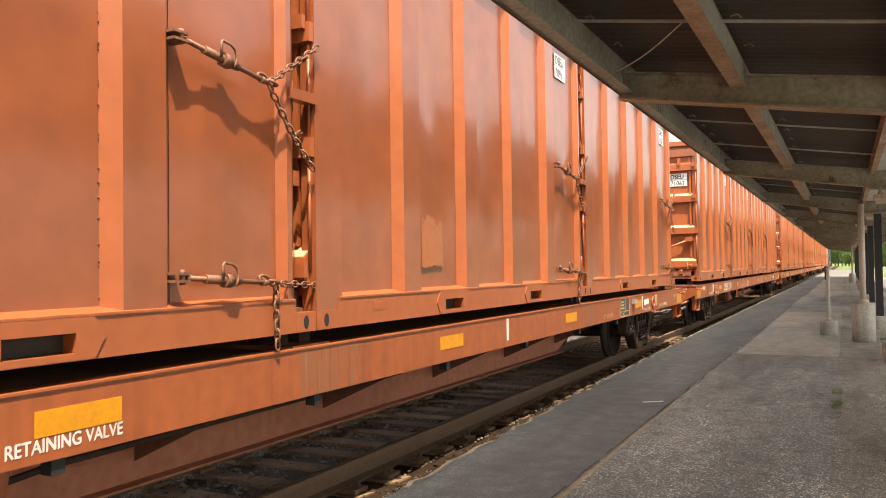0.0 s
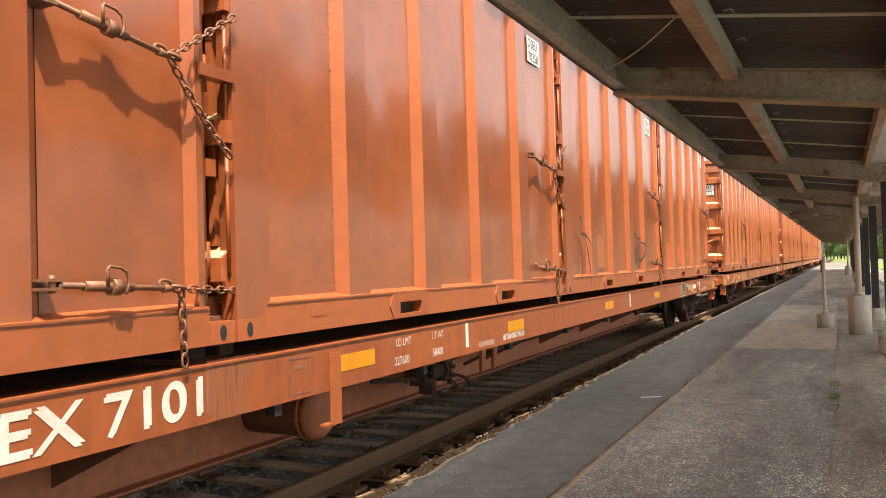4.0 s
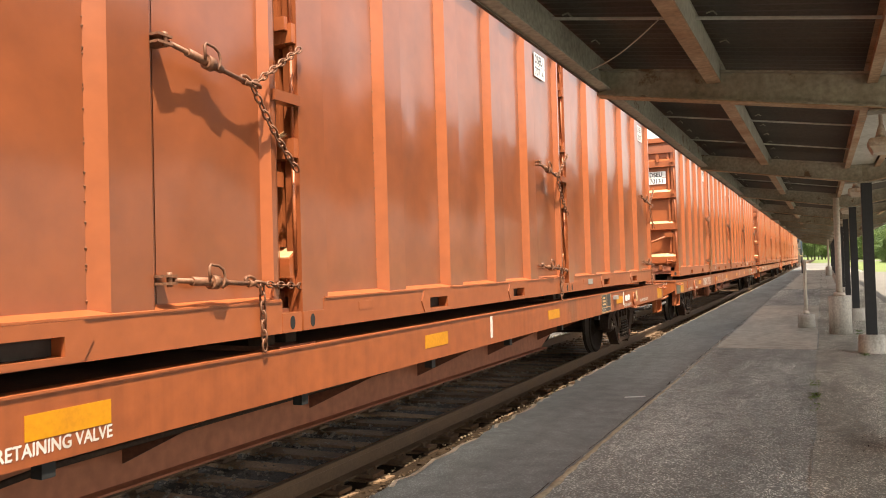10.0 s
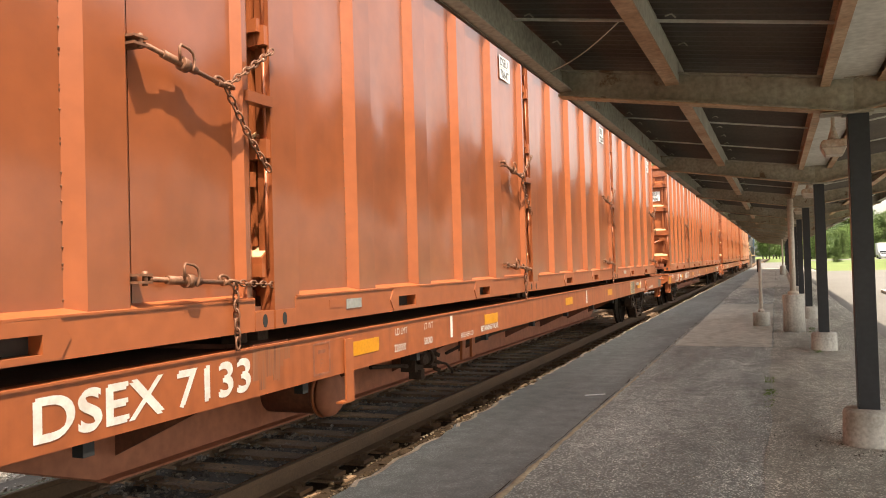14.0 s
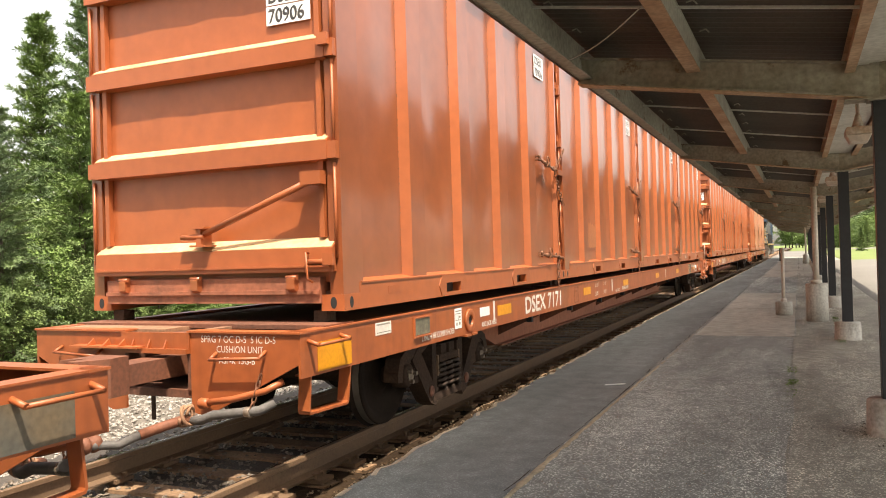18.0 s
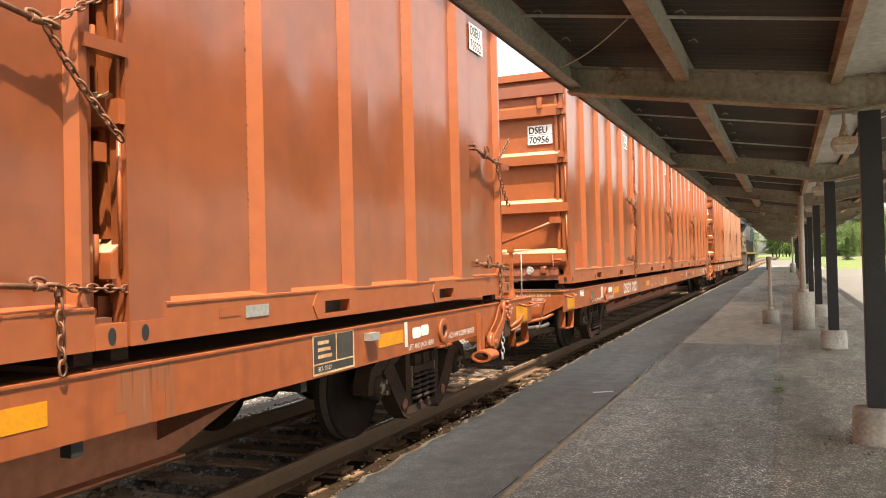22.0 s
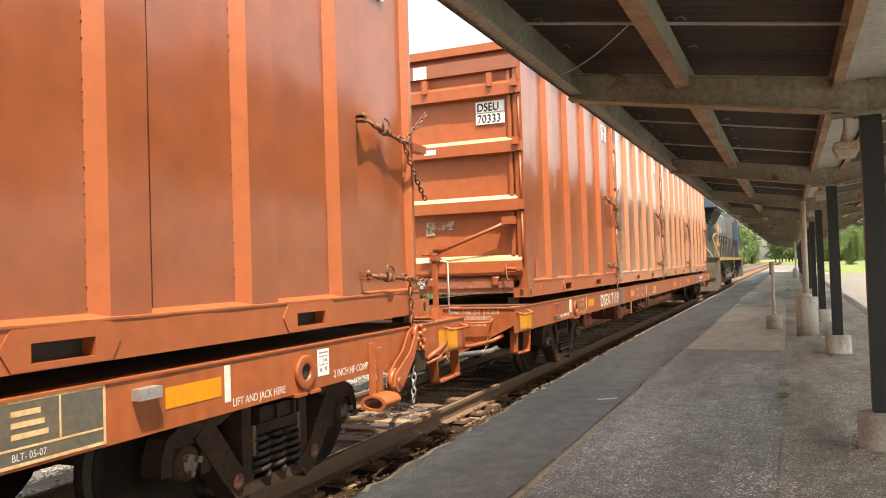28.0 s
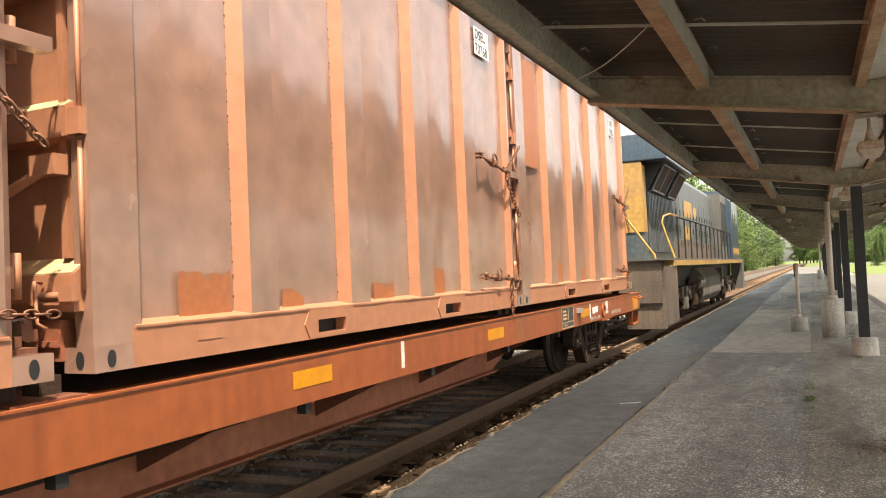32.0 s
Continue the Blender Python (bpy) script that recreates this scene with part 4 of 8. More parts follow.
def conifer(h, seed, mat):
    """A straight trunk with whorls of drooping branches, each feathered with narrow sprays."""
    rng = random.Random(seed)
    bm = bmesh.new()
    rod(bm, (0, 0, -0.6), (0, 0, h * 0.98), h * 0.020, 8, 0.012)
    V, F = [], []

    def blade(p, d, long, wide):
        side = d.cross(Vector((rng.gauss(0, 0.5), rng.gauss(0, 0.5), 1))).normalized() * wide
        o = len(V)
        for q in (p, p + d * long * 0.55 + side, p + d * long, p + d * long * 0.55 - side):
            V.append(q[:])
        F.append((o, o + 1, o + 2, o + 3))
    levels = 25
    for k in range(levels):
        f = 0.04 + 0.93 * (k / (levels - 1)) ** 0.92
        n = 8 if f < 0.7 else 6
        for j in range(n):
            g = 6.283 * j / n + k * 1.1 + rng.uniform(-.35, .35)
            reach = h * (0.020 + 0.215 * (1 - f) ** 0.85) * rng.uniform(0.62, 1.22)
            ax = Vector((math.cos(g), math.sin(g), 0))
            rise = rng.uniform(0.05, 0.35) + 0.5 * f
            steps = 7
            pts = [Vector((0, 0, h * f + rng.uniform(-.1, .1)))]
            for q in range(1, steps + 1):
                u = q / steps
                pts.append(pts[0] + ax * reach * u + Vector((0, 0, reach * (rise * u - 0.42 * (1 - f) * u * u))))
            for p, q in zip(pts[::3], pts[3::3]):
                rod(bm, p, q, 0.016 * (1 - f) + 0.006, 4, 0.006)
            for q in range(1, steps + 1):
                u = q / steps
                d = (pts[q] - pts[q - 1]).normalized()
                wing = ax.cross(Vector((0, 0, 1)))
                for w in range(int(8 + 7 * (1 - f))):
                    at = pts[q - 1].lerp(pts[q], rng.random())
                    out = (d * rng.uniform(0.4, 1.0) + wing * rng.uniform(-1.1, 1.1) + Vector((0, 0, rng.gauss(0.05, 0.28)))).normalized()
                    twig = (0.10 + 0.26 * reach * (1.15 - u)) * rng.uniform(0.5, 1.2)
                    for e in range(4):
                        base = at + out * twig * e / 4
                        blade(base, (out + Vector((rng.gauss(0, .42), rng.gauss(0, .42), rng.gauss(0, .35)))).normalized(), rng.uniform(0.09, 0.20), rng.uniform(0.008, 0.018))
    trunk = bpy.data.meshes.new("trunk")
    bm.to_mesh(trunk)
    bm.free()
    trunk.materials.append(M["bark"])
    crown = bpy.data.meshes.new("crown")
    crown.from_pydata(V, [], F)
    crown.materials.append(M[mat])
    return trunk, crown


def tree(kind, h, seed, mat):
    """Trunk, limbs and a ragged crown of small leaf blades."""
    if kind == "conifer":
        return conifer(h, seed, mat)
    rng = random.Random(seed)
    bm = bmesh.new()
    rod(bm, (0, 0, -0.6), (0, 0, h * 0.55), h * 0.022, 8, h * 0.010)
    rod(bm, (0, 0, h * 0.55), (0.02 * h, 0, h * 0.93), h * 0.010, 6, 0.01)
    limbs = []
    n = 18
    for k in range(n):
        f = 0.10 + 0.86 * k / n
        a = k * 2.4 + rng.uniform(-.4, .4)
        reach = h * 0.33 * math.sin(math.pi * min(1, 0.12 + 0.84 * f)) ** 0.6 * rng.uniform(0.6, 1.2)
        tip = Vector((math.cos(a) * reach, math.sin(a) * reach, h * (0.10 + 0.88 * f) + reach * 0.2))
        root = Vector((0, 0, h * f * 0.85))
        rod(bm, root, tip, 0.02 + 0.004 * h * (1 - f), 5, 0.008)
        limbs.append((root, tip))
    trunk = bpy.data.meshes.new("trunk")
    bm.to_mesh(trunk)
    bm.free()
    trunk.materials.append(M["bark"])
    V, F = [], []
    for root, tip in limbs:
        L = (tip - root).length
        for c in range(int(9 + L * 5)):
            t = rng.random() ** 0.6
            ctr = root.lerp(tip, t) + Vector((rng.gauss(0, 1), rng.gauss(0, 1), rng.gauss(0, 0.7))) * h * 0.042
            for q in range(40):
                p = ctr + Vector((rng.gauss(0, 1), rng.gauss(0, 1), rng.gauss(0, 0.8))) * h * 0.024
                e = Euler((rng.uniform(-1, 1), rng.uniform(-1, 1), rng.uniform(0, 6.3))).to_matrix()
                s = h * rng.uniform(0.005, 0.011)
                o = len(V)
                for b in ((-1, 0, 0), (0, -0.75, 0.1), (1, 0, 0), (0, 1.5, -0.2)):
                    w = p + e @ (Vector(b) * s)
                    V.append(w[:])
                F.append((o, o + 1, o + 2, o + 3))
    crown = bpy.data.meshes.new("crown")
    crown.from_pydata(V, [], F)
    crown.materials.append(M[mat])
    return trunk, crown


KINDS = [("conifer", 9.0, 21, "leaf_b"), ("conifer", 7.5, 22, "leaf_a"), ("broad", 8.0, 23, "leaf_a"), ("broad", 7.0, 24, "leaf_c"), ("broad", 9.0, 25, "leaf_b")]
MESH = [tree(*k) for k in KINDS]
TREE_LABEL = ["dark green conifer with a ragged spiky outline", "green young pine with feathery branches", "dense mid-green broadleaf tree", "light green bushy broadleaf tree", "dark green leafy tree"]


def plant(i, x, y, s, turn):
    root = tagged(new("tree"), TREE_LABEL[i], "tree", group="trees round the station")
    root.location, root.scale, root.rotation_euler = (x, y, -0.5), (s, s, s * (0.9 + 0.2 * ((i * 7 + int(x * 3)) % 5) / 4)), (0, 0, turn)
    for nm, me in (("trunk", MESH[i][0]), ("crown", MESH[i][1])):
        ob = new(nm, me)
        ob.parent = root


rng = random.Random(77)
for row, (x, hh) in enumerate(((-17.5, 0.70), (-23.0, 0.98), (-30.0, 0.66))):
    y = 2.0 + row
    while y < 62:
        if row < 2 and 7 < y < 24:
            y += 2.0
            continue
        i = rng.choice((0, 1, 1, 0, 1)) if row < 2 else rng.choice((0, 1, 0, 1))
        plant(i, x + rng.uniform(-1.4, 1.4), y, hh * rng.uniform(0.75, 1.2), rng.uniform(0, 6.3))
        y += rng.uniform(2.2, 3.6) + row * 0.6
for i, x, y, s in ((0, -19.0, 17.1, 1.08), (1, -21.2, 17.2, 1.18), (1, -15.6, 13.7, 0.86), (0, -14.3, 10.6, 0.55), (1, -16.6, 16.2, 0.72), (0, -23.5, 21.5, 0.86), (1, -17.4, 19.6, 0.80), (0, -20.0, 23.6, 0.8), (1, -18.6, 13.2, 0.62)):
    plant(i, x, y, s, rng.uniform(0, 6.3))
for row, (x, hh) in enumerate(((-13.4, 0.26), (-15.2, 0.40), (-18.0, 0.5), (-21.5, 0.5))):   # low growth in front of the trees
    y = 5.0 + row
    while y < 30:
        plant(rng.choice((1, 3, 2)), x + rng.uniform(-0.6, 0.6), y, hh * rng.uniform(0.8, 1.2), rng.uniform(0, 6.3))
        y += rng.uniform(0.9, 1.7)
y = 62
while y < 420:
    for x, hh in ((-15.5, 1.1), (-20, 1.6)):
        plant(rng.choice((2, 3, 4, 1, 2)), x + rng.uniform(-2, 2), y + rng.uniform(-2, 2), hh * rng.uniform(0.8, 1.2) * (1 + y / 900), rng.uniform(0, 6.3))
    y += 5.5 + y * 0.012
for k in range(26):
    plant(rng.choice((2, 4, 2, 0, 3)), 9 + k * 4.2 + rng.uniform(-2, 2), 262 + rng.uniform(-14, 18), rng.uniform(1.1, 1.9), rng.uniform(0, 6.3))
for k in range(16):
    plant(rng.choice((2, 4, 1)), 5.5 + k * 1.2 + rng.uniform(-2, 2), 240 + k * 9 + rng.uniform(-8, 8), rng.uniform(1.3, 2.0), rng.uniform(0, 6.3))
for k in range(34):
    plant(rng.choice((2, 4, 3)), 6 + k * 3.4 + rng.uniform(-1.5, 1.5), 292 + rng.uniform(-6, 10), rng.uniform(1.7, 2.4), rng.uniform(0, 6.3))
plant(1, 9.6, 150, 0.66, 1.0)
plant(2, 8.6, 190, 1.0, 2.2)
plant(1, 16.5, 236, 1.1, 4.0)
for k in range(8):
    plant(rng.choice((2, 4, 3)), -6.5 + k * 1.7, 470 + rng.uniform(-20, 20), rng.uniform(1.6, 2.2), rng.uniform(0, 6.3))
for k, (x, y) in enumerate(((-12.4, 78), (-12.4, 90), (-12.2, 118), (-12.3, 64))):
    bm = bmesh.new()
    rod(bm, (0, 0, -0.6), (0, 0, 1.5), 0.06, 8)
    ob = tagged(part("marker_post", bm, "post"), "short pale marker post beside the siding", "post", group="marker posts")
    ob.location = (x, y, 0)


def box_truck():
    root = tagged(new("box_truck"), "white box truck parked on the far lot", "truck")
    root.location = (24.6, 226, 0.0)
    boxes("cargo_box", "vanwhite", root, (-1.15, 1.15, -2.4, 2.4, 0.85, 3.9), edge=0.03)
    bm = bmesh.new()
    prism(bm, [(-2.45, 0.5), (-4.0, 0.5), (-4.05, 1.1), (-3.5, 1.25), (-3.1, 2.1), (-2.45, 2.15)], "x", -1.0, 1.0)
    part("cab", bm, "vanwhite", root)
    boxes("windscreen", "glass", root, (-0.9, 0.9, -3.42, -3.36, 1.4, 1.95))
    for x in (-0.95, 0.95):
        for y in (-3.2, 1.5):
            bm = bmesh.new()
            lathe(bm, [(0.25, x - 0.12), (0.42, x - 0.12), (0.42, x + 0.12), (0.25, x + 0.12)], 16, "x", (0, y, 0.42))
            part("wheel", bm, "dark", root)


def saloon():
    root = tagged(new("car"), "silver car parked in front of the truck", "car")
    root.location = (22.6, 205, 0.0)
    bm = bmesh.new()
    prism(bm, [(-2.1, 0.3), (2.1, 0.3), (2.15, 0.75), (1.2, 0.92), (0.7, 1.42), (-0.9, 1.45), (-1.5, 0.98), (-2.1, 0.85)], "x", -0.85, 0.85)
    bevel(bm, 0.05)
    part("body", bm, "silver", root)
    boxes("windscreen", "glass", root, (-0.7, 0.7, -1.28, -1.2, 1.02, 1.35))
    for x in (-0.8, 0.8):
        for y in (-1.3, 1.3):
            bm = bmesh.new()
            lathe(bm, [(0.2, x - 0.1), (0.32, x - 0.1), (0.32, x + 0.1), (0.2, x + 0.1)], 16, "x", (0, y, 0.32))
            part("wheel", bm, "dark", root)


box_truck()
saloon()
hall = tagged(new("brick_building"), "red brick building beyond the drive with a pale coping", "building")
hall.location = (16.3, 110, -0.6)
boxes("wall", "brick", hall, (0, 16, 0, 0.4, 0, 8.2), (0, 0.4, 0.4, 14, 0, 8.2), (15.6, 16, 0.4, 14, 0, 8.2), (0.4, 15.6, 13.6, 14, 0, 8.2))
boxes("roof", "concrete", hall, (0.4, 15.6, 0.4, 13.6, 7.6, 7.8))
boxes("coping", "concrete", hall, (-0.08, 16.08, -0.08, 14.08, 8.2, 8.4), edge=0.02)
for xw in (2.2, 5.4, 8.6, 11.8):
    w = boxes("window", "concrete", hall, (xw, xw + 1.3, -0.03, 0.0, 1.2, 3.4))
    boxes("pane", "glass", w, (xw + 0.1, xw + 1.2, -0.045, -0.031, 1.3, 3.3))
unit = tagged(new("utility_box"), "grey metal utility box beside the brick building", "utility box")
unit.location = (15.2, 108.5, 0)
boxes("cabinet", "girder", unit, (0, 1.6, 0, 0.8, 0.05, 2.1), edge=0.03)
boxes("plinth", "concrete", unit, (-0.08, 1.68, -0.08, 0.88, 0, 0.05))


# ---- the train: containers ----
CL, CW, CH = 6.145, 1.28, 3.38
RIBS = (1.10, 2.26, 3.405, 4.515)
RIB_W = 0.085
CREST = (0.36, 0.36, 0.36, 0.36)
DEEP = 0.075


def link_chain(bm, a, b, pitch=0.055, r=0.0072, sag=0.0):
    """A chain of oval links from a to b, every second one turned."""
    a, b = Vector(a), Vector(b)
    n = max(2, int((b - a).length / pitch))
    d = (b - a).normalized()
    u = d.orthogonal().normalized()
    w = d.cross(u)
    for k in range(n):
        f = (k + 0.5) / n
        c = a.lerp(b, f) - Vector((0, 0, sag * 4 * f * (1 - f)))
        e1, e2 = (u + w, u - w) if k % 2 else (u - w, u + w)
        e1 = e1.normalized()
        nrm = d.cross(e1)
        ring = []
        for i in range(10):
            t = 2 * math.pi * i / 10
            p = c + d * math.cos(t) * pitch * 0.72 + e1 * math.sin(t) * pitch * 0.36
            out = (d * math.cos(t) + e1 * math.sin(t)).normalized()
            ring.append([bm.verts.new(p + r * (out * math.cos(q) + nrm * math.sin(q))) for q in (0.8, 2.37, 3.94, 5.5)])
        for i in range(10):
            for j in range(4):
                bm.faces.new((ring[i][j], ring[i][(j + 1) % 4], ring[(i + 1) % 10][(j + 1) % 4], ring[(i + 1) % 10][j])).smooth = True


def binder(root, z, drop, second):
    """A ratchet turnbuckle with its chains, standing off the container's side."""
    x = CW + 0.028
    a, b = Vector((x, 4.90, z)), Vector((x, 5.66, z - drop))
    d = (b - a)
    bm = bmesh.new()
    rod(bm, a + d * 0.10, a + d * 0.94, 0.015, 8)
    rod(bm, a + d * 0.28, a + d * 0.64, 0.025, 10)
    rod(bm, a + d * 0.47, a + d * 0.54, 0.042, 12)
    rod(bm, a + d * 0.90, a + d * 0.99, 0.024, 8, 0.014)
    t = part("turnbuckle", bm, "chain", root, "rusty ratchet turnbuckle")
    bm = bmesh.new()
    for dz in (-0.020, 0.020):
        box(bm, CW - 0.075, x + 0.018, 4.885, 4.99, z - 0.008 + dz, z + 0.006 + dz)
    rod(bm, (x, 4.95, z - 0.040), (x, 4.95, z + 0.040), 0.015, 8)
    part("clevis", bm, "chain", root)
    bm = bmesh.new()   # D-shaped ratchet handle standing over the body
    c = a + d * 0.51
    pipe(bm, [c + Vector((0.03, p, q)) for p, q in ((-0.065, 0.005), (-0.068, 0.085), (-0.055, 0.098), (0.010, 0.090), (0.045, 0.070), (0.058, 0.035), (0.052, -0.005), (0.035, -0.035))], 0.0085, 6)
    part("ratchet_handle", bm, "chain", root)
    bm = bmesh.new()
    if second:
        link_chain(bm, b, (CW + 0.03, CL + 0.02, z + 0.24))
        link_chain(bm, b, (CW + 0.01, CL - 0.02, z - drop - 0.47), sag=0.03)
    else:
        link_chain(bm, b, (CW - 0.02, CL + 0.05, z - drop - 0.03))
        link_chain(bm, b + Vector((0.0, 0.05, 0)), (CW + 0.024, 5.73, -0.085))
    link_chain(bm, b + Vector((0, -0.10, 0.03)), b + Vector((0, 0.07, 0)), 0.065, 0.011)
    part("chain", bm, "chain", root)
    return t


def lattice(bm, x0, x1, ys, zs, holes):
    """One plate with thickness between x0 and x1 on a grid of breaks, with some of its cells left open."""
    V = {}

    def at(i, j, k):
        if (i, j, k) not in V:
            V[(i, j, k)] = bm.verts.new(((x0, x1)[k], ys[i], zs[j]))
        return V[(i, j, k)]
    cells = {(i, j) for i in range(len(ys) - 1) for j in range(len(zs) - 1)} - set(holes)
    for i, j in cells:
        for k in (0, 1):
            bm.faces.new((at(i, j, k), at(i + 1, j, k), at(i + 1, j + 1, k), at(i, j + 1, k)))
        for di, dj, a, b in ((-1, 0, (i, j), (i, j + 1)), (1, 0, (i + 1, j), (i + 1, j + 1)), (0, -1, (i, j), (i + 1, j)), (0, 1, (i, j + 1), (i + 1, j + 1))):
            if (i + di, j + dj) not in cells:
                bm.faces.new((at(*a, 0), at(*b, 0), at(*b, 1), at(*a, 1)))
    bmesh.ops.recalc_face_normals(bm, faces=bm.faces)


def container(pale=False):
    """A tall orange waste container: origin at the middle of its front bottom edge."""
    P, R = ("panel_pale", "rib_pale") if pale else ("panel", "rib")
    root = new("freight_container")
    for sx in (-1, 1):
        s = sx * CW

        def band(name, mat, inn, out, y0, y1, z0, z1, edge=0.0, label=""):
            lo, hi = sorted((sx * inn, sx * out))
            return boxes(name, mat, root, (lo, hi, y0, y1, z0, z1), edge=edge, label=label)
        # corner posts and the corrugated side: deep panels, sloping flanks and flat crests
        band("corner_post", P, CW - 0.12, CW - 0.004, 0.0, 0.30, 0.10, CH - 0.1, 0.012)
        wells = [0.31] + [r + RIB_W + w for r, w in zip(RIBS, CREST)]
        for k, y0 in enumerate(wells):
            y1 = RIBS[k] if k < 4 else 5.84
            bm = bmesh.new()
            ny, nz = 8, 22
            grid = []
            for j in range(nz + 1):
                rowv = []
                for i in range(ny + 1):
                    yy, zz = y0 + (y1 - y0) * i / ny, 0.16 + (CH - 0.28) * j / nz
                    dent = (0.018 * noise.noise(Vector((yy * 0.9 + k * 1.7, zz * 0.8, sx * 3.0 + (5 if pale else 0)))) + 0.007 * noise.noise(Vector((yy * 2.6 + k, zz * 2.1, 9.0)))) * (3.4 if pale else 2.5)
                    fade = min(1, 4 * (i / ny) * (1 - i / ny)) * min(1, 4 * (j / nz) * (1 - j / nz))
                    rowv.append(bm.verts.new((s - sx * (DEEP - dent * fade), yy, zz)))
                grid.append(rowv)
            for j in range(nz):
                for i in range(ny):
                    q = (grid[j][i], grid[j][i + 1], grid[j + 1][i + 1], grid[j + 1][i])
                    bm.faces.new(q if sx > 0 else q[::-1]).smooth = True
            part("side_panel", bm, P, root)
        for r, w in zip(RIBS, CREST):
            z0, z1 = 0.165, CH - 0.1
            # sunward flank in the lighter paint: some of its sunlight is colour
            bm = bmesh.new()
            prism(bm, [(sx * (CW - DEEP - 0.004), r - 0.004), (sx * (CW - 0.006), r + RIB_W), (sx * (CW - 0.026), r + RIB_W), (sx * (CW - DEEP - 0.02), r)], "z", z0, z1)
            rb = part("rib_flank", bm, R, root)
            bm = bmesh.new()
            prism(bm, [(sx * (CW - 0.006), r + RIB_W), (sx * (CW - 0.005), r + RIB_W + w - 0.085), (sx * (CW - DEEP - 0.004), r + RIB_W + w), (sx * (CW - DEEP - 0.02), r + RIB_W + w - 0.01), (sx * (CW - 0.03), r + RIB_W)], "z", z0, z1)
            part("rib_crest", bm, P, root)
            if sx > 0:
                bm = bmesh.new()
                for q in range(34):
                    zz = 0.30 + q * 0.087 + random.uniform(-.045, .045)
                    rod(bm, (s - DEEP - 0.002, r - 0.002, zz), (s - DEEP + 0.005, r - 0.003, zz + random.uniform(0.004, 0.016)), random.uniform(0.003, 0.006), 5)
                tagged(part("weld_bead", bm, "chain", rb), kind="stuff")
        # rear strip in the sunlit-flank paint, then a rounded post set back from the end
        bm = bmesh.new()
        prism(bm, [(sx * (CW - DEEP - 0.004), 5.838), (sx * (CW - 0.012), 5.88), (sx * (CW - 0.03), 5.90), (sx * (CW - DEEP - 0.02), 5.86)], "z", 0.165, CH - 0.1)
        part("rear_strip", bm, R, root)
        bm = bmesh.new()
        prism(bm, [(sx * (CW - 0.012), 5.88), (sx * (CW - 0.014), 5.93), (sx * (CW - 0.04), 5.975), (sx * (CW - 0.10), 5.995), (sx * (CW - 0.16), 5.995), (sx * (CW - 0.16), 5.88)], "z", 0.13, CH - 0.1)
        part("rear_post", bm, P, root)
        # bottom rail with two fork pockets
        bm = bmesh.new()
        lo, hi = sorted((sx * (CW - 0.10), sx * CW))
        z0, z1, p0, p1 = 0.0, 0.205, 0.036, 0.128
        lattice(bm, lo, hi, (0.24, 1.875, 2.235, 3.965, 4.325, CL - 0.20), (z0, p0, p1, z1), ((1, 1), (3, 1)))
        part("bottom_rail", bm, R, root)
        bm = bmesh.new()   # sloping ledge on the rail, a little dented along its edge
        rows = []
        for k in range(61):
            yy = 0.26 + (CL - 0.47) * k / 60
            d1, d2 = noise.noise(Vector((yy * 1.9, sx * 2.0, 1.0))), noise.noise(Vector((yy * 6.5, sx * 2.0, 4.0)))
            lip = CW + 0.006 + 0.006 * d1 + 0.003 * d2
            rows.append([bm.verts.new(p) for p in ((sx * (CW - DEEP - 0.01), yy, 0.242), (sx * lip, yy, 0.212 + 0.006 * d2), (sx * lip, yy, 0.200 + 0.006 * d2), (sx * (CW - 0.06), yy, 0.196))])
        for u, w in zip(rows, rows[1:]):
            for k in range(3):
                bm.faces.new((u[k], u[k + 1], w[k + 1], w[k]))
        bm.faces.new(rows[0])
        bm.faces.new(rows[-1])
        bmesh.ops.recalc_face_normals(bm, faces=bm.faces)
        part("rail_lip", bm, R, root)
        band("welded_patch", R, CW - 0.01, CW + 0.0035, 0.70, 0.90, 0.095, 0.155, 0.001)
        for y0 in (1.875, 3.965):
            bm = bmesh.new()
            lo2, hi2 = sorted((sx * CW, sx * (CW + 0.008)))
            for pts in ([(y0 - 0.16, 0.105), (y0 - 0.10, 0.198), (y0, 0.198), (y0, 0.005), (y0 - 0.10, 0.005)], [(y0 + 0.36, 0.198), (y0 + 0.46, 0.198), (y0 + 0.52, 0.105), (y0 + 0.46, 0.005), (y0 + 0.36, 0.005)],
                        [(y0, 0.128), (y0, 0.198), (y0 + 0.36, 0.198), (y0 + 0.36, 0.128)], [(y0, 0.005), (y0, 0.036), (y0 + 0.36, 0.036), (y0 + 0.36, 0.005)]):
                prism(bm, pts, "x", lo2, hi2)
            part("pocket_frame", bm, R, root)
            # dark block set in the opening as the pocket's shade
            lo3, hi3 = sorted((sx * (CW - 0.45), sx * (CW - 0.085)))
            boxes("fork_pocket", "pocket_shade", root, (lo3, hi3, y0, y0 + 0.36, 0.034, 0.130))
        band("top_rail", R, CW - 0.10, CW + 0.004, 0.0, CL, CH - 0.13, CH, 0.008)
        # corner castings; their eyes are flat dark ovals painted as the holes' shade
        for y0, y1 in ((0.0, 0.24), (CL - 0.20, CL)):
            bm = bmesh.new()
            lo, hi = sorted((sx * (CW - 0.20), sx * (CW + 0.004)))
            box(bm, lo, hi, y0 - 0.004, y1, 0.0, 0.125)
            bevel(bm, 0.012)
            c = part("corner_casting", bm, R if not pale else P, root)
            bm = bmesh.new()
            lathe(bm, [(0.026, sx * (CW + 0.004)), (0.026, sx * (CW + 0.0065))], 14, "x", (0, 0, 0))
            for v in bm.verts:
                v.co.z = v.co.z * 1.7 + 0.062
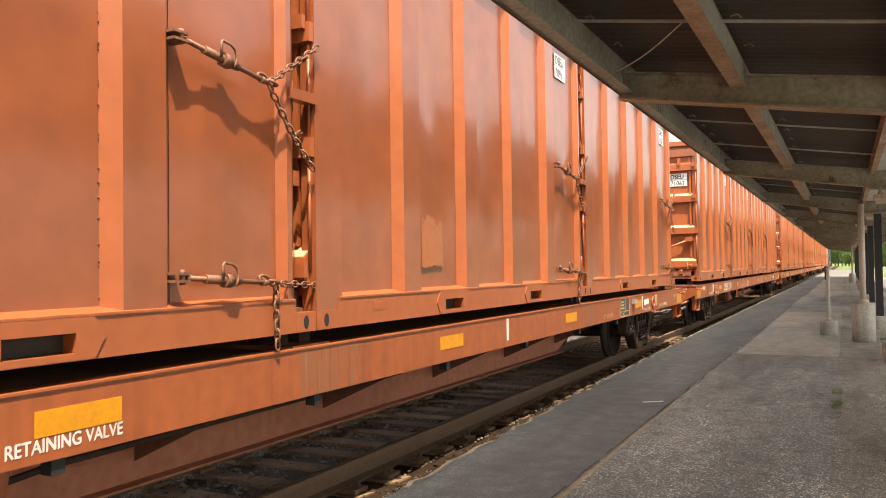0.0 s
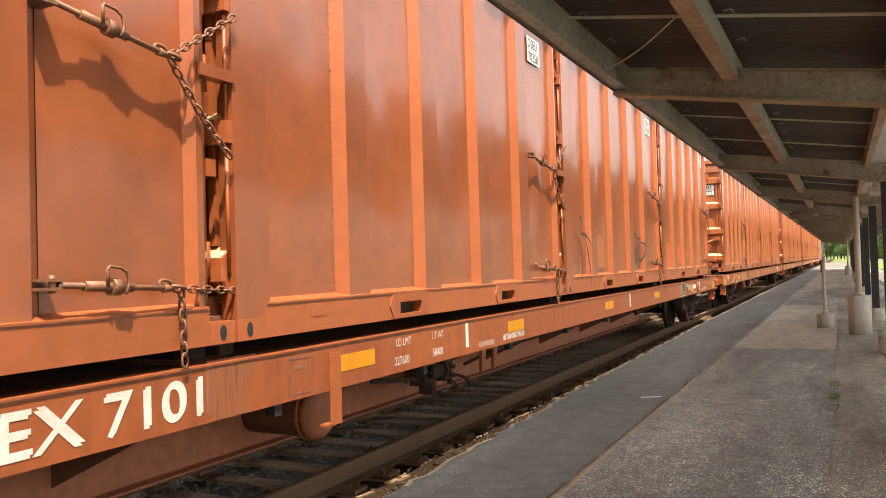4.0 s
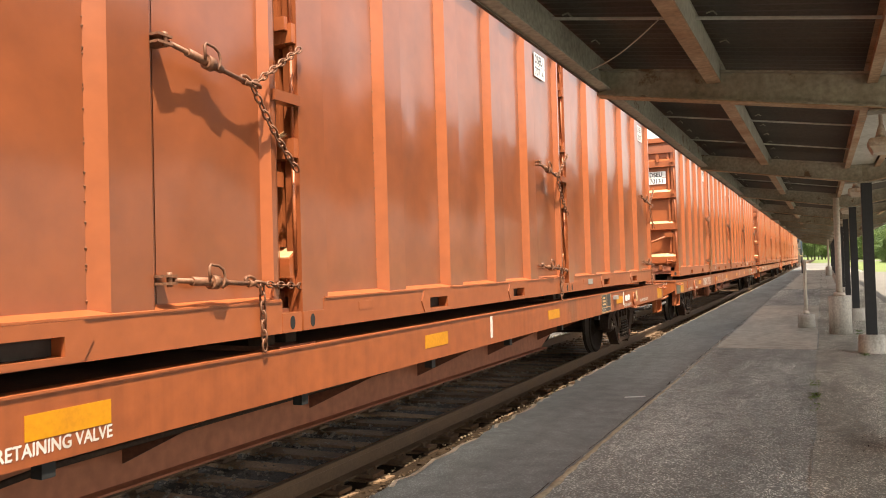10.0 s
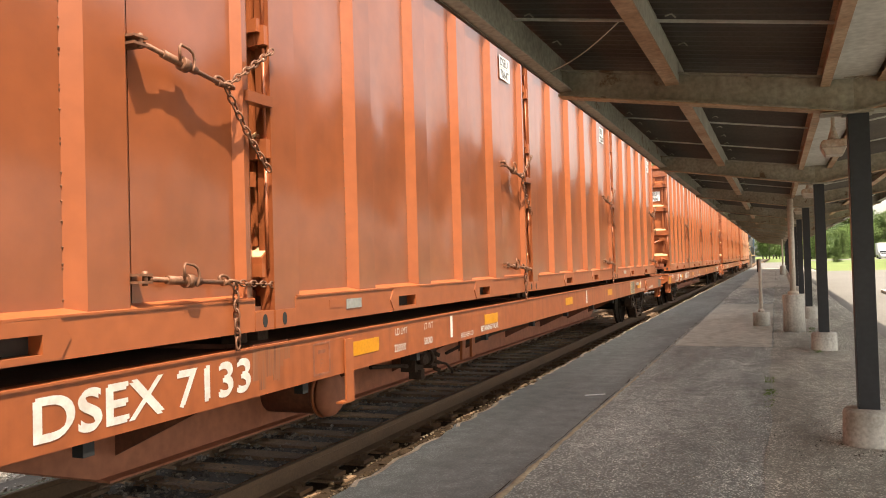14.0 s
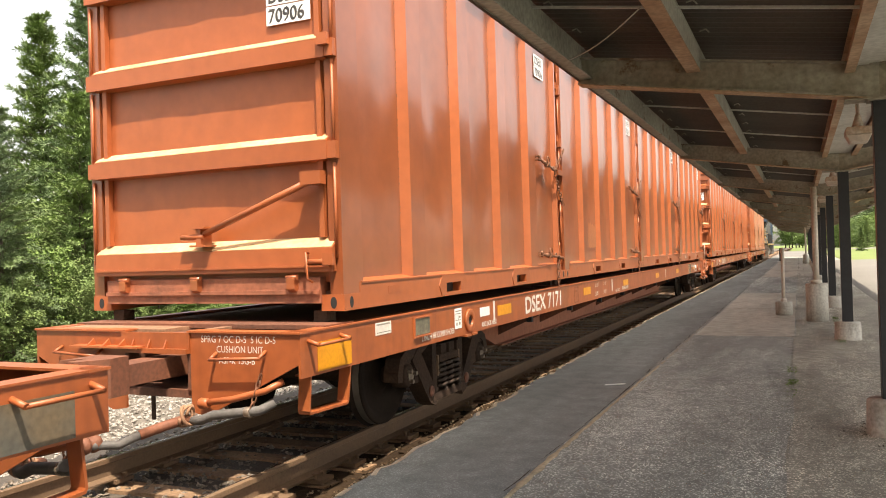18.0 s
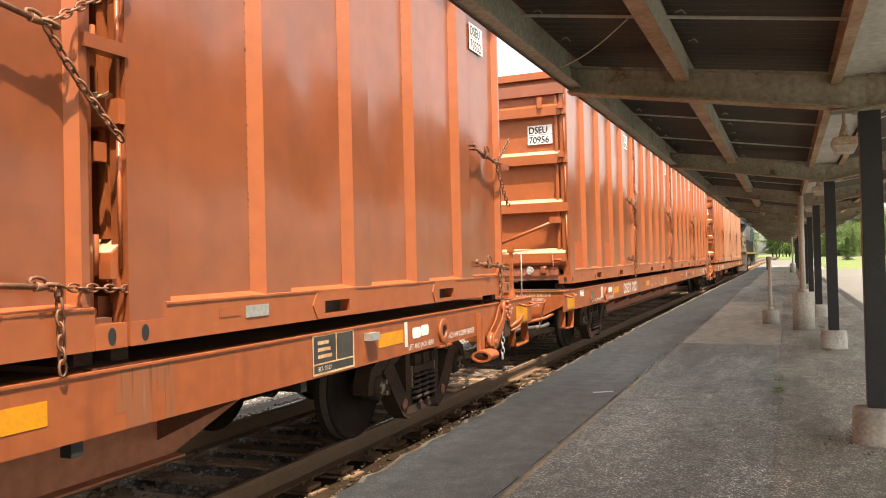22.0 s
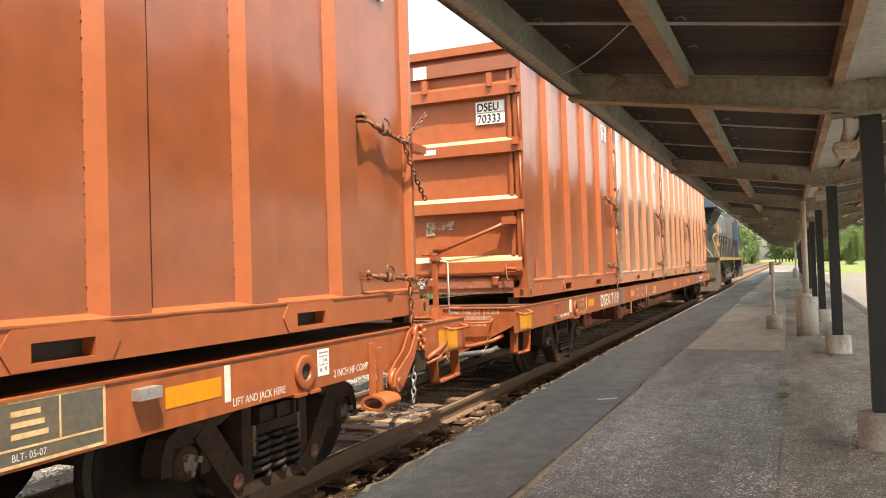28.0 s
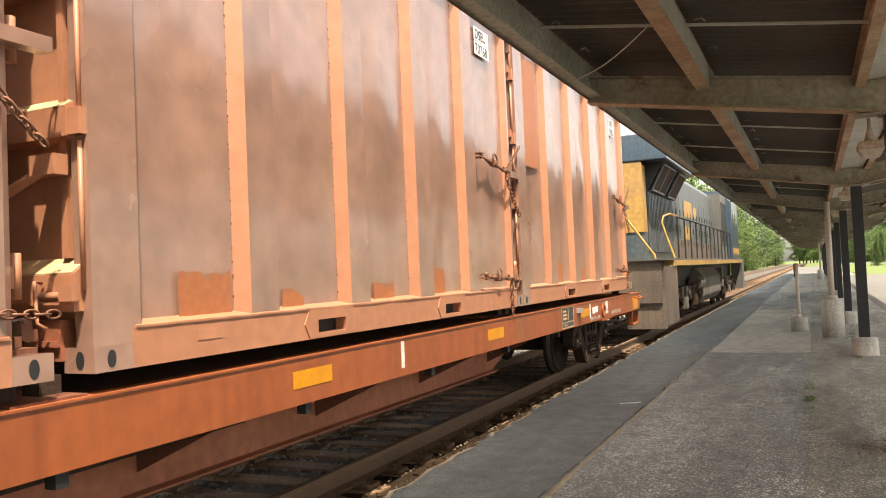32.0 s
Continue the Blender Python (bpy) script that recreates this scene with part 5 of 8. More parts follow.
                v.co.y += y0 + 0.10
            part("casting_eye", bm, "dark", c)
            if y0 == 0.0:
                bm = bmesh.new()
                lathe(bm, [(0.028, -0.0045), (0.028, -0.0065)], 14, "y", (0, 0, 0))
                for v in bm.verts:
                    v.co.z = v.co.z * 1.6 + 0.062
                    v.co.x += sx * (CW - 0.09)
                part("casting_eye", bm, "dark", c)
    # front end: wall, four wide beams with sloping tops, sill
    bm = bmesh.new()
    nx, nz = 14, 16
    grid = [[bm.verts.new((-CW + 0.09 + (2 * CW - 0.18) * i / nx, 0.055 + 0.012 * noise.noise(Vector((i * 0.6, j * 0.5, 7))), 0.22 + (CH - 0.3) * j / nz)) for i in range(nx + 1)] for j in range(nz + 1)]
    for j in range(nz):
        for i in range(nx):
            bm.faces.new((grid[j][i], grid[j][i + 1], grid[j + 1][i + 1], grid[j + 1][i])).smooth = True
    part("end_wall", bm, R, root)
    for z0, z1 in ((2.68, 2.84), (1.915, 2.07), (1.145, 1.30)):
        bm = bmesh.new()
        prism(bm, [(0.06, z0 - 0.01), (-0.052, z0), (-0.052, z1 - 0.012), (0.06, z1 + 0.055)], "x", -CW + 0.09, CW - 0.09)
        for sx in (-1, 1):
            box(bm, *sorted((sx * (CW - 0.09), sx * (CW - 0.012))), -0.045, 0.02, z0 + 0.005, z1 - 0.02)
        eb = part("end_beam", bm, R, root)
        if z1 > 2.5:
            continue
        # thin cream strip on the sloping top paints the sun falling there
        bm = bmesh.new()
        prism(bm, [(-0.050, z1 - 0.008), (0.05, z1 + 0.052), (0.05, z1 + 0.057), (-0.050, z1 - 0.004)], "x", -CW + 0.10, CW - 0.10)
        part("ledge", bm, "beam_top", eb, "dusty cream ledge painted as bright as in sun")
    bm = bmesh.new()
    prism(bm, [(0.06, 0.30), (-0.058, 0.30), (-0.058, 0.48), (0.06, 0.56)], "x", -CW + 0.09, CW - 0.06)
    eb = part("lower_beam", bm, R, root)
    # the same painted sunlight on the lower beam's top
    bm = bmesh.new()
    prism(bm, [(-0.056, 0.484), (0.05, 0.558), (0.05, 0.563), (-0.056, 0.489)], "x", -CW + 0.10, CW - 0.07)
    part("ledge", bm, "beam_top", eb, "dusty cream ledge painted as bright as in sun")
    boxes("lower_lip", R, root, (-CW + 0.09, CW - 0.08, -0.072, -0.05, 0.335, 0.352))
    boxes("end_header", P, root, (-CW + 0.03, CW - 0.03, -0.03, 0.07, 3.02, 3.20), edge=0.01)
    boxes("top_cap", R, root, (-CW + 0.02, CW - 0.02, -0.045, 0.07, CH - 0.10, CH + 0.01), edge=0.01)
    boxes("end_sill", "sill_dirty", root, (-CW + 0.19, CW - 0.19, -0.03, 0.12, 0.06, 0.26), (-CW + 0.19, CW - 0.19, -0.05, -0.03, 0.13, 0.16), edge=0.006)
    boxes("roof", P, root, (-CW + 0.1, CW - 0.1, 0.0, CL, CH - 0.05, CH - 0.01))
    boxes("floor", "under", root, (-CW + 0.1, CW - 0.1, 0.05, CL, 0.12, 0.15))
    for sx in (-1, 1):   # hinge tubes up the corners
        for z0, z1 in ((0.40, 1.12), (1.16, 1.90), (1.94, 2.66), (2.72, 3.15)):
            bm = bmesh.new()
            rod(bm, (sx * (CW - 0.045), -0.012, z0), (sx * (CW - 0.045), -0.012, z1), 0.012, 8)
            part("hinge_tube", bm, R, root)
        bm = bmesh.new()
        box(bm, *sorted((sx * (CW - 0.20), sx * (CW - 0.155))), 0.0, 0.05, 0.56, 3.0)
        part("end_stiffener", bm, R, root)
    for z in (0.30, 1.95, 2.72):
        bm = bmesh.new()
        box(bm, CW - 0.13, CW - 0.04, -0.085, -0.05, z + 0.05, z + 0.14)
        part("latch_block", bm, R, root)
    for x in (-0.86, -0.08, 0.86):
        bm = bmesh.new()
        prism(bm, [(-0.03, 0.14), (-0.09, 0.17), (-0.09, 0.25), (-0.03, 0.29)], "x", x - 0.035, x + 0.035)
        rod(bm, (x - 0.05, -0.07, 0.26), (x + 0.05, -0.07, 0.26), 0.018, 8)
        part("latch_lug", bm, P, root)
        bm = bmesh.new()
        box(bm, x - 0.035, x + 0.035, -0.085, -0.03, 2.80, 2.98)
        part("hook", bm, R, root)
    bm = bmesh.new()
    rod(bm, (0.05, -0.10, 0.62), (1.14, -0.07, 1.02), 0.026, 10)
    rod(bm, (-0.17, -0.11, 0.60), (0.06, -0.11, 0.60), 0.024, 10)
    part("locking_bar", bm, R, root)
    boxes("bar_bracket", R, root, (-0.06, 0.09, -0.15, 0.0, 0.665, 0.68), (-0.06, 0.09, -0.15, 0.0, 0.52, 0.535), (-0.01, 0.04, -0.13, 0.0, 0.53, 0.67))
    boxes("bar_catch", R, root, (0.98, 1.16, -0.10, -0.02, 0.96, 1.06), edge=0.004)
    bm = bmesh.new()
    pipe(bm, [(CW - 0.26, -0.07, 0.44), (CW - 0.26, -0.11, 0.45), (CW - 0.25, -0.11, 0.25), (CW - 0.22, -0.08, 0.22)], 0.010, 6)
    rod(bm, (CW - 0.28, -0.06, 0.375), (CW - 0.05, -0.06, 0.375), 0.022, 8)
    part("side_latch", bm, R, root)
    # rear: door with its hinges and bars
    boxes("door", P, root, (-CW + 0.16, CW - 0.16, CL - 0.22, CL - 0.17, 0.12, CH - 0.1))
    boxes("rear_header", R, root, (-CW + 0.02, CW - 0.02, CL - 0.02, CL, CH - 0.16, CH - 0.02))
    boxes("rear_sill", R, root, (-CW + 0.2, CW - 0.2, CL - 0.04, CL - 0.004, 0.02, 0.20))
    for z in (0.42, 1.5, 2.6):
        bm = bmesh.new()
        box(bm, CW - 0.20, CW - 0.12, CL - 0.16, CL - 0.06, z, z + 0.10)
        rod(bm, (CW - 0.14, CL - 0.075, z - 0.05), (CW - 0.14, CL - 0.075, z + 0.16), 0.028, 8)
        part("hinge", bm, R, root)
    boxes("side_bracket", P, root, (CW - 0.07, CW + 0.012, 5.90, CL + 0.03, 1.495, 1.565), edge=0.005)
    binder(root, 0.37, 0.045, False)
    binder(root, 1.64, 0.105, True)
    return tagged(root, "tall faded pinkish-tan steel waste container with ribbed sides" if pale else "tall orange steel waste container with ribbed sides and chained turnbuckles", "container", group="containers on the flat cars")


def plate(root, top, low, at, face, w, h):
    """A white plate with two rows of black writing."""
    bm = bmesh.new()
    box(bm, 0, w, 0, h * 0.485, 0, 0.003)
    box(bm, 0, w, h * 0.515, h, 0, 0.003)
    bm.transform(Matrix.Translation(at) @ face)
    p = part("number_plate", bm, "plate", root, "white plate with black writing")
    off = Matrix.Translation(at) @ face
    lift = (face @ Vector((0, 0, 0.0045)))
    for txt, z in ((top, h * 0.575), (low, h * 0.06)):
        q = Vector(at) + face @ Vector((w * 0.045, z, 0)) + lift
        words(txt, h * 0.355, "black", p, q, face, narrow=w / h * (0.63 if txt == top else 0.655), name="writing", bold=0.028)


# which containers carry which plates, and what was touched up on their sides
PITCH, START, STEP = 27.766, -67.67, 6.17
PLATES = {(-1, 0): "70112", (-1, 1): "70405", (-1, 2): "70961", (-1, 3): "70157", (0, 0): "71063", (0, 1): "70258", (0, 2): "70109", (0, 3): "70523",
          (1, 0): "71072", (1, 1): "70002", (1, 2): "70714", (1, 3): "70173", (2, 0): "70131", (2, 1): "70647", (2, 2): "70380", (2, 3): "70015",
          (3, 0): "70906", (3, 1): "70245", (3, 2): "70618", (3, 3): "70332", (4, 0): "70956", (4, 1): "70071", (4, 2): "70997", (4, 3): "70440",
          (5, 0): "70333", (5, 1): "70129", (5, 2): "70768", (5, 3): "70826"}
TOUCHED = {(0, 2): ((1.54, 2.00, 0.30, 0.78, "patch_ochre"),), (0, 3): ((0.40, 0.98, 0.20, 0.72, "patch"), (1.56, 2.12, 0.33, 0.71, "patch"), (2.72, 3.05, 0.34, 0.65, "patch")),
           (4, 0): ((0.34, 1.06, 0.19, 0.66, "patch_dull"), (2.86, 3.38, 0.19, 0.70, "patch_dull")), (3, 1): ((1.60, 2.20, 0.43, 0.82, "patch_ochre"),),
           (5, 2): ((0.62, 1.06, 0.18, 0.46, "patch_ochre"), (2.75, 3.1, 0.18, 0.33, "patch_ochre"), (3.85, 4.1, 0.18, 0.44, "patch_ochre"), (1.56, 1.8, 0.18, 0.30, "patch_ochre")),
           (5, 3): ((0.33, 0.95, 1.7, 3.1, "patch_ochre"), (1.56, 1.86, 0.18, 0.5, "patch_ochre"), (2.7, 3.05, 0.18, 0.42, "patch_ochre")), (-1, 2): ((1.56, 1.95, 0.42, 0.82, "patch_ochre"),),
           (5, 0): ((0.55, 0.62, 0.18, 0.5, "patch"),)}
SLIP = {(5, 2): 0.2, (5, 3): 0.2, (4, 0): -0.11, (4, 1): -0.11, (0, 3): 0.07}   # how far each sits off its even place
PLATE_Z = {(0, 0): 2.31, (1, 0): 2.338, (3, 0): 2.245, (4, 0): 2.243, (5, 0): 2.32}   # heights of the end plates
good_one, pale_one = container(False), container(True)
TRAIN = []
used = set()
for (i, j), num in PLATES.items():
    proto = pale_one if i == 5 and j > 0 else good_one
    if proto not in used:
        c = proto
        used.add(proto)
    else:
        c = copy_thing(proto, Matrix())
        for ch in list(c.children):
            if ch.name.startswith(("number_plate", "touch_up", "tag")):
                for sub in list(ch.children):
                    bpy.data.objects.remove(sub)
                bpy.data.objects.remove(ch)
    TRAIN.append((c, START + PITCH * i + STEP * j + SLIP.get((i, j), 0), 1.12))
    c["place"] = f"{i},{j}"
for c, y0, z0 in TRAIN:
    i, j = (int(v) for v in c["place"].split(","))
    num = PLATES[(i, j)]
    plate(c, "DSEU", num, (0.62, 0.036, PLATE_Z.get((i, j), 2.27)), FRONT, 0.41, 0.305)
    plate(c, "DSEU", num, (CW - DEEP + 0.020, 5.10, 2.765), SIDE, 0.41, 0.30)
    rng = random.Random(i * 10 + j)
    for y, y1, z, z1, m in TOUCHED.get((i, j), ()):
        bm = bmesh.new()
        n, sd = 36, rng.uniform(0, 50)
        wob = lambda q, s: 0.06 * noise.noise(Vector((q * 2.1, s, sd))) + 0.03 * noise.noise(Vector((q * 9.0, s, sd))) + (0.02 if int(q * 7 + sd) % 2 else 0)
        lowv = [bm.verts.new((CW - DEEP + 0.020, y + (y1 - y) * k / n, max(z + 0.4 * wob(k / n, 1.5), 0.183))) for k in range(n + 1)]
        high = [bm.verts.new((CW - DEEP + 0.020, y + (y1 - y) * k / n, z1 + wob(k / n, 7.5) - (0.05 if k in (0, n) else 0))) for k in range(n + 1)]
        for k in range(n):
            bm.faces.new((lowv[k], lowv[k + 1], high[k + 1], high[k]))
        part("touch_up", bm, m, c, "hand-brushed touch-up paint")
    if (i, j) in ((1, 1), (1, 3), (2, 1), (2, 3), (3, 3)):
        boxes("tag", "tag", c, (CW + 0.001, CW + 0.006, 0.95, 1.19, 0.075, 0.15), label="small reflective tag")
    if j == 0:
        boxes("tag", "plate", c, (-0.26, -0.06, -0.034, -0.0315, 3.02, 3.19), label="small white plate")
    del c["place"]
# rags of plastic film snagged on the end sills
for (i, j), spots in {(1, 0): ((-0.55, 0.30), (-0.30, 0.28), (0.25, 0.29)), (4, 0): ((0.05, 0.24), (0.62, 0.24)), (5, 0): ((-0.22, 0.24),)}.items():
    c = next(c for c, y0, z0 in TRAIN if abs(y0 - (START + PITCH * i + STEP * j)) < 0.15)
    for x, z in spots:
        bm = bmesh.new()
        bmesh.ops.create_icosphere(bm, subdivisions=3, radius=0.055)
        for v in bm.verts:
            v.co *= 1 + 0.9 * noise.noise(v.co * 26 + Vector((x * 9, i, z)))
            v.co = Vector((v.co.x * 0.9 + x, v.co.y * 0.35 - 0.055, v.co.z * 1.1 + z - 0.03))
        part("snagged_rag", bm, "rag", c, "crumpled blue-white plastic rag")
dripped = next(c for c, y0, z0 in TRAIN if abs(y0 - (START + PITCH * 5 + STEP)) < 0.01)
for y, za, zb in ((2.02, 0.25, 1.28), (2.06, 0.55, 1.22), (1.95, 0.95, 1.34), (2.12, 0.75, 1.55)):
    boxes("rust_drip", "under", dripped, (CW - DEEP + 0.016, CW - DEEP + 0.018, y, y + 0.012, za, zb), label="thin brown rust drip")
# worn stickers on the last car's first container
last = next(c for c, y0, z0 in TRAIN if abs(y0 - (START + PITCH * 5)) < 0.01)
boxes("sticker", "plate", last, (-0.12, 0.05, -0.056, -0.054, 1.96, 2.03), label="torn white sticker")
boxes("sticker", "sticker", last, (-0.17, -0.04, 0.038, 0.041, 0.86, 1.05), (-0.03, 0.24, 0.038, 0.041, 0.93, 1.05), label="torn warning sticker")


def spray(root, strokes, y, z, size, r=0.016):
    """Loose spray-painted loops laid flat on the side."""
    bm = bmesh.new()
    for s in strokes:
        pts = []
        for a, b in zip(s, s[1:]):
            for t in np.linspace(0, 1, 5)[:-1]:
                pts.append((a[0] + (b[0] - a[0]) * t, a[1] + (b[1] - a[1]) * t))
        pts.append(s[-1])
        for _ in range(3):
            pts = [pts[0]] + [((p[0] + 2 * q[0] + w[0]) / 4, (p[1] + 2 * q[1] + w[1]) / 4) for p, q, w in zip(pts, pts[1:], pts[2:])] + [pts[-1]]
        L = R = None
        for k, p in enumerate(pts):
            q, w = pts[max(k - 1, 0)], pts[min(k + 1, len(pts) - 1)]
            dx, dy = w[0] - q[0], w[1] - q[1]
            n = math.hypot(dx, dy) or 1
            ww = r * (0.55 + 0.45 * math.sin(3.0 * k / len(pts) + 0.4))
            a = bm.verts.new((root[1], y + p[0] * size - dy / n * ww, z + p[1] * size + dx / n * ww))
            b = bm.verts.new((root[1], y + p[0] * size + dy / n * ww, z + p[1] * size - dx / n * ww))
            if L:
                bm.faces.new((L, R, b, a))
            L, R = a, b
    return part("spray_tag", bm, "spray", root[0], "loose black spray-painted scrawl")


tag_a = [[(3.74, .89), (3.9, .81), (4.09, .77), (4.22, .79), (4.28, .83)], [(3.91, .71), (3.87, .57), (3.91, .45), (3.97, .57), (4.02, .71), (4.07, .66), (4.0, .51), (4.12, .67), (4.09, .73)],
         [(4.11, .74), (4.32, .71), (4.57, .69), (4.63, .65), (4.6, .55), (4.39, .46), (4.23, .42), (4.03, .34), (4.1, .45), (4.16, .59), (4.26, .73), (4.29, .57), (4.27, .33), (4.19, .53), (4.12, .62)],
         [(3.74, .63), (3.82, .51), (3.93, .41), (4.05, .41), (4.1, .48)], [(3.79, .47), (3.85, .37), (3.99, .31), (4.08, .29)]]
tag_b = [[(0, .95), (0.25, 1.0), (.05, .5), (.5, .55), (.95, .35), (1.1, .2)], [(.45, .55), (.7, .1), (.9, -.4), (1.0, -.9)], [(-.1, .4), (.1, .1), (.2, -.5), (.05, -.7)]]
tag_c = [[(0, .1), (.15, .7), (.2, 0), (.4, .6), (.5, .1), (.55, .8)], [(.7, .1), (.75, .7), (.9, .2), (.95, .8), (1.1, .2)], [(1.3, .8), (1.25, .1), (1.5, .5)], [(1.6, .7), (1.9, .6), (1.6, .35), (1.95, .1)], [(-.1, .35), (.6, .4), (1.7, .2)]]
tag_c = [[(a, b * 0.48) for a, b in st] for st in tag_c]
for c, y0, z0 in TRAIN:
    off = y0 - START
    if abs(off - 2 * STEP) < 0.01:
        spray((c, CW + 0.0005), tag_a, 0, 0, 1.0, 0.018)
        spray((c, CW + 0.0005), tag_b, 0.60, 0.52, 0.5, 0.02)

# a chalky run on one panel, and a pale scratch on another
for c, y0, z0 in TRAIN:
    off = y0 - START
    if abs(off - 3 * STEP - 0.07) < 0.01:
        spray((c, CW - DEEP + 0.022), [[(0, .92), (.012, .80), (.004, .62), (.02, .45), (.012, .27)]], 3.84, 0, 1.0, 0.012).data.materials[0] = M["chalk"]
    if abs(off - PITCH * 5) < 0.01:
        spray((c, CW - DEEP + 0.022), [[(0, 1.51), (.02, 1.44), (.035, 1.37)]], 4.05, 0, 1.0, 0.006).data.materials[0] = M["chalk"]

# ---- the train: flat cars ----
DECK, SILL0 = 1.097, 0.777
FRONT_Y, REAR_Y = -0.59, 25.53
AX = (1.42, 3.20, 21.59, 23.37)
WHEEL_R = 0.457


def wheelset(parent, y, r=WHEEL_R, up=0.0):
    bm = bmesh.new()
    rod(bm, (-1.02, 0, 0), (1.02, 0, 0), 0.075, 14)
    ax = part("wheelset", bm, "steel_dark", parent)
    ax.location = (0, y, r + up)
    for sx in (-1, 1):
        bm = bmesh.new()
        lathe(bm, [(0.09, sx * 0.66), (0.13, sx * 0.70), (0.34, sx * 0.73), (0.38, sx * 0.715), (r + 0.025, sx * 0.700), (r + 0.028, sx * 0.716), (r + 0.004, sx * 0.735), (r - 0.003, sx * 0.822), (r - 0.010, sx * 0.828), (r - 0.058, sx * 0.826), (r - 0.072, sx * 0.808), (0.33, sx * 0.783), (0.20, sx * 0.765), (0.15, sx * 0.785), (0.12, sx * 0.82), (0.08, sx * 0.82)], 48, "x")
        w = part("wheel", bm, "wheel", ax)
        bm = bmesh.new()
        lathe(bm, [(r + 0.0045, sx * 0.745), (r + 0.003, sx * 0.812)], 48, "x", caps=False)
        part("tread", bm, "tread", w)
    for sx in (-1, 1):
        bm = bmesh.new()
        lathe(bm, [(0.10, sx * 0.93), (0.118, sx * 0.94), (0.118, sx * 1.045), (0.108, sx * 1.06), (0.108, sx * 1.075), (0.082, sx * 1.095), (0.030, sx * 1.10)], 26, "x")
        cap = part("bearing_cap", bm, "steel_dark", ax)
        bm = bmesh.new()   # three-cornered locking plate
        prism(bm, [(0.082 * math.cos(q * math.pi / 3 + 0.25), 0.082 * math.sin(q * math.pi / 3 + 0.25)) if q % 2 == 0 else (0.056 * math.cos(q * math.pi / 3 + 0.25), 0.056 * math.sin(q * math.pi / 3 + 0.25)) for q in range(6)], "x", *sorted((sx * 1.096, sx * 1.106)))
        part("locking_plate", bm, "cap", cap)
        for q in range(3):
            g = q * 2 * math.pi / 3 + 0.25
            bm = bmesh.new()
            rod(bm, (sx * 1.105, 0.056 * math.cos(g), 0.056 * math.sin(g)), (sx * 1.138, 0.056 * math.cos(g), 0.056 * math.sin(g)), 0.022, 6)
            part("cap_bolt", bm, "cap", cap)
    return ax


def strap(bm, pts, half, x0, x1):
    """A cast bar of even width that follows a line of (y, z) points, x0 to x1 thick."""
    P = [Vector(p) for p in pts]
    up, low = [], []
    for k, p in enumerate(P):
        d0 = (p - P[k - 1]).normalized() if k else (P[1] - p).normalized()
        d1 = (P[k + 1] - p).normalized() if k < len(P) - 1 else d0
        t = (d0 + d1).normalized()
        w = half / max(0.5, t.dot(d0))
        up.append(p + Vector((-t.y, t.x)) * w)
        low.append(p - Vector((-t.y, t.x)) * w)
    rings = [[bm.verts.new((x, v.x, v.y)) for x, v in ((x0, u), (x1, u), (x1, w), (x0, w))] for u, w in zip(up, low)]
    for u, w in zip(rings, rings[1:]):
        for k in range(4):
            bm.faces.new((u[k], u[(k + 1) % 4], w[(k + 1) % 4], w[k]))
    bm.faces.new(rings[0])
    bm.faces.new(rings[-1])


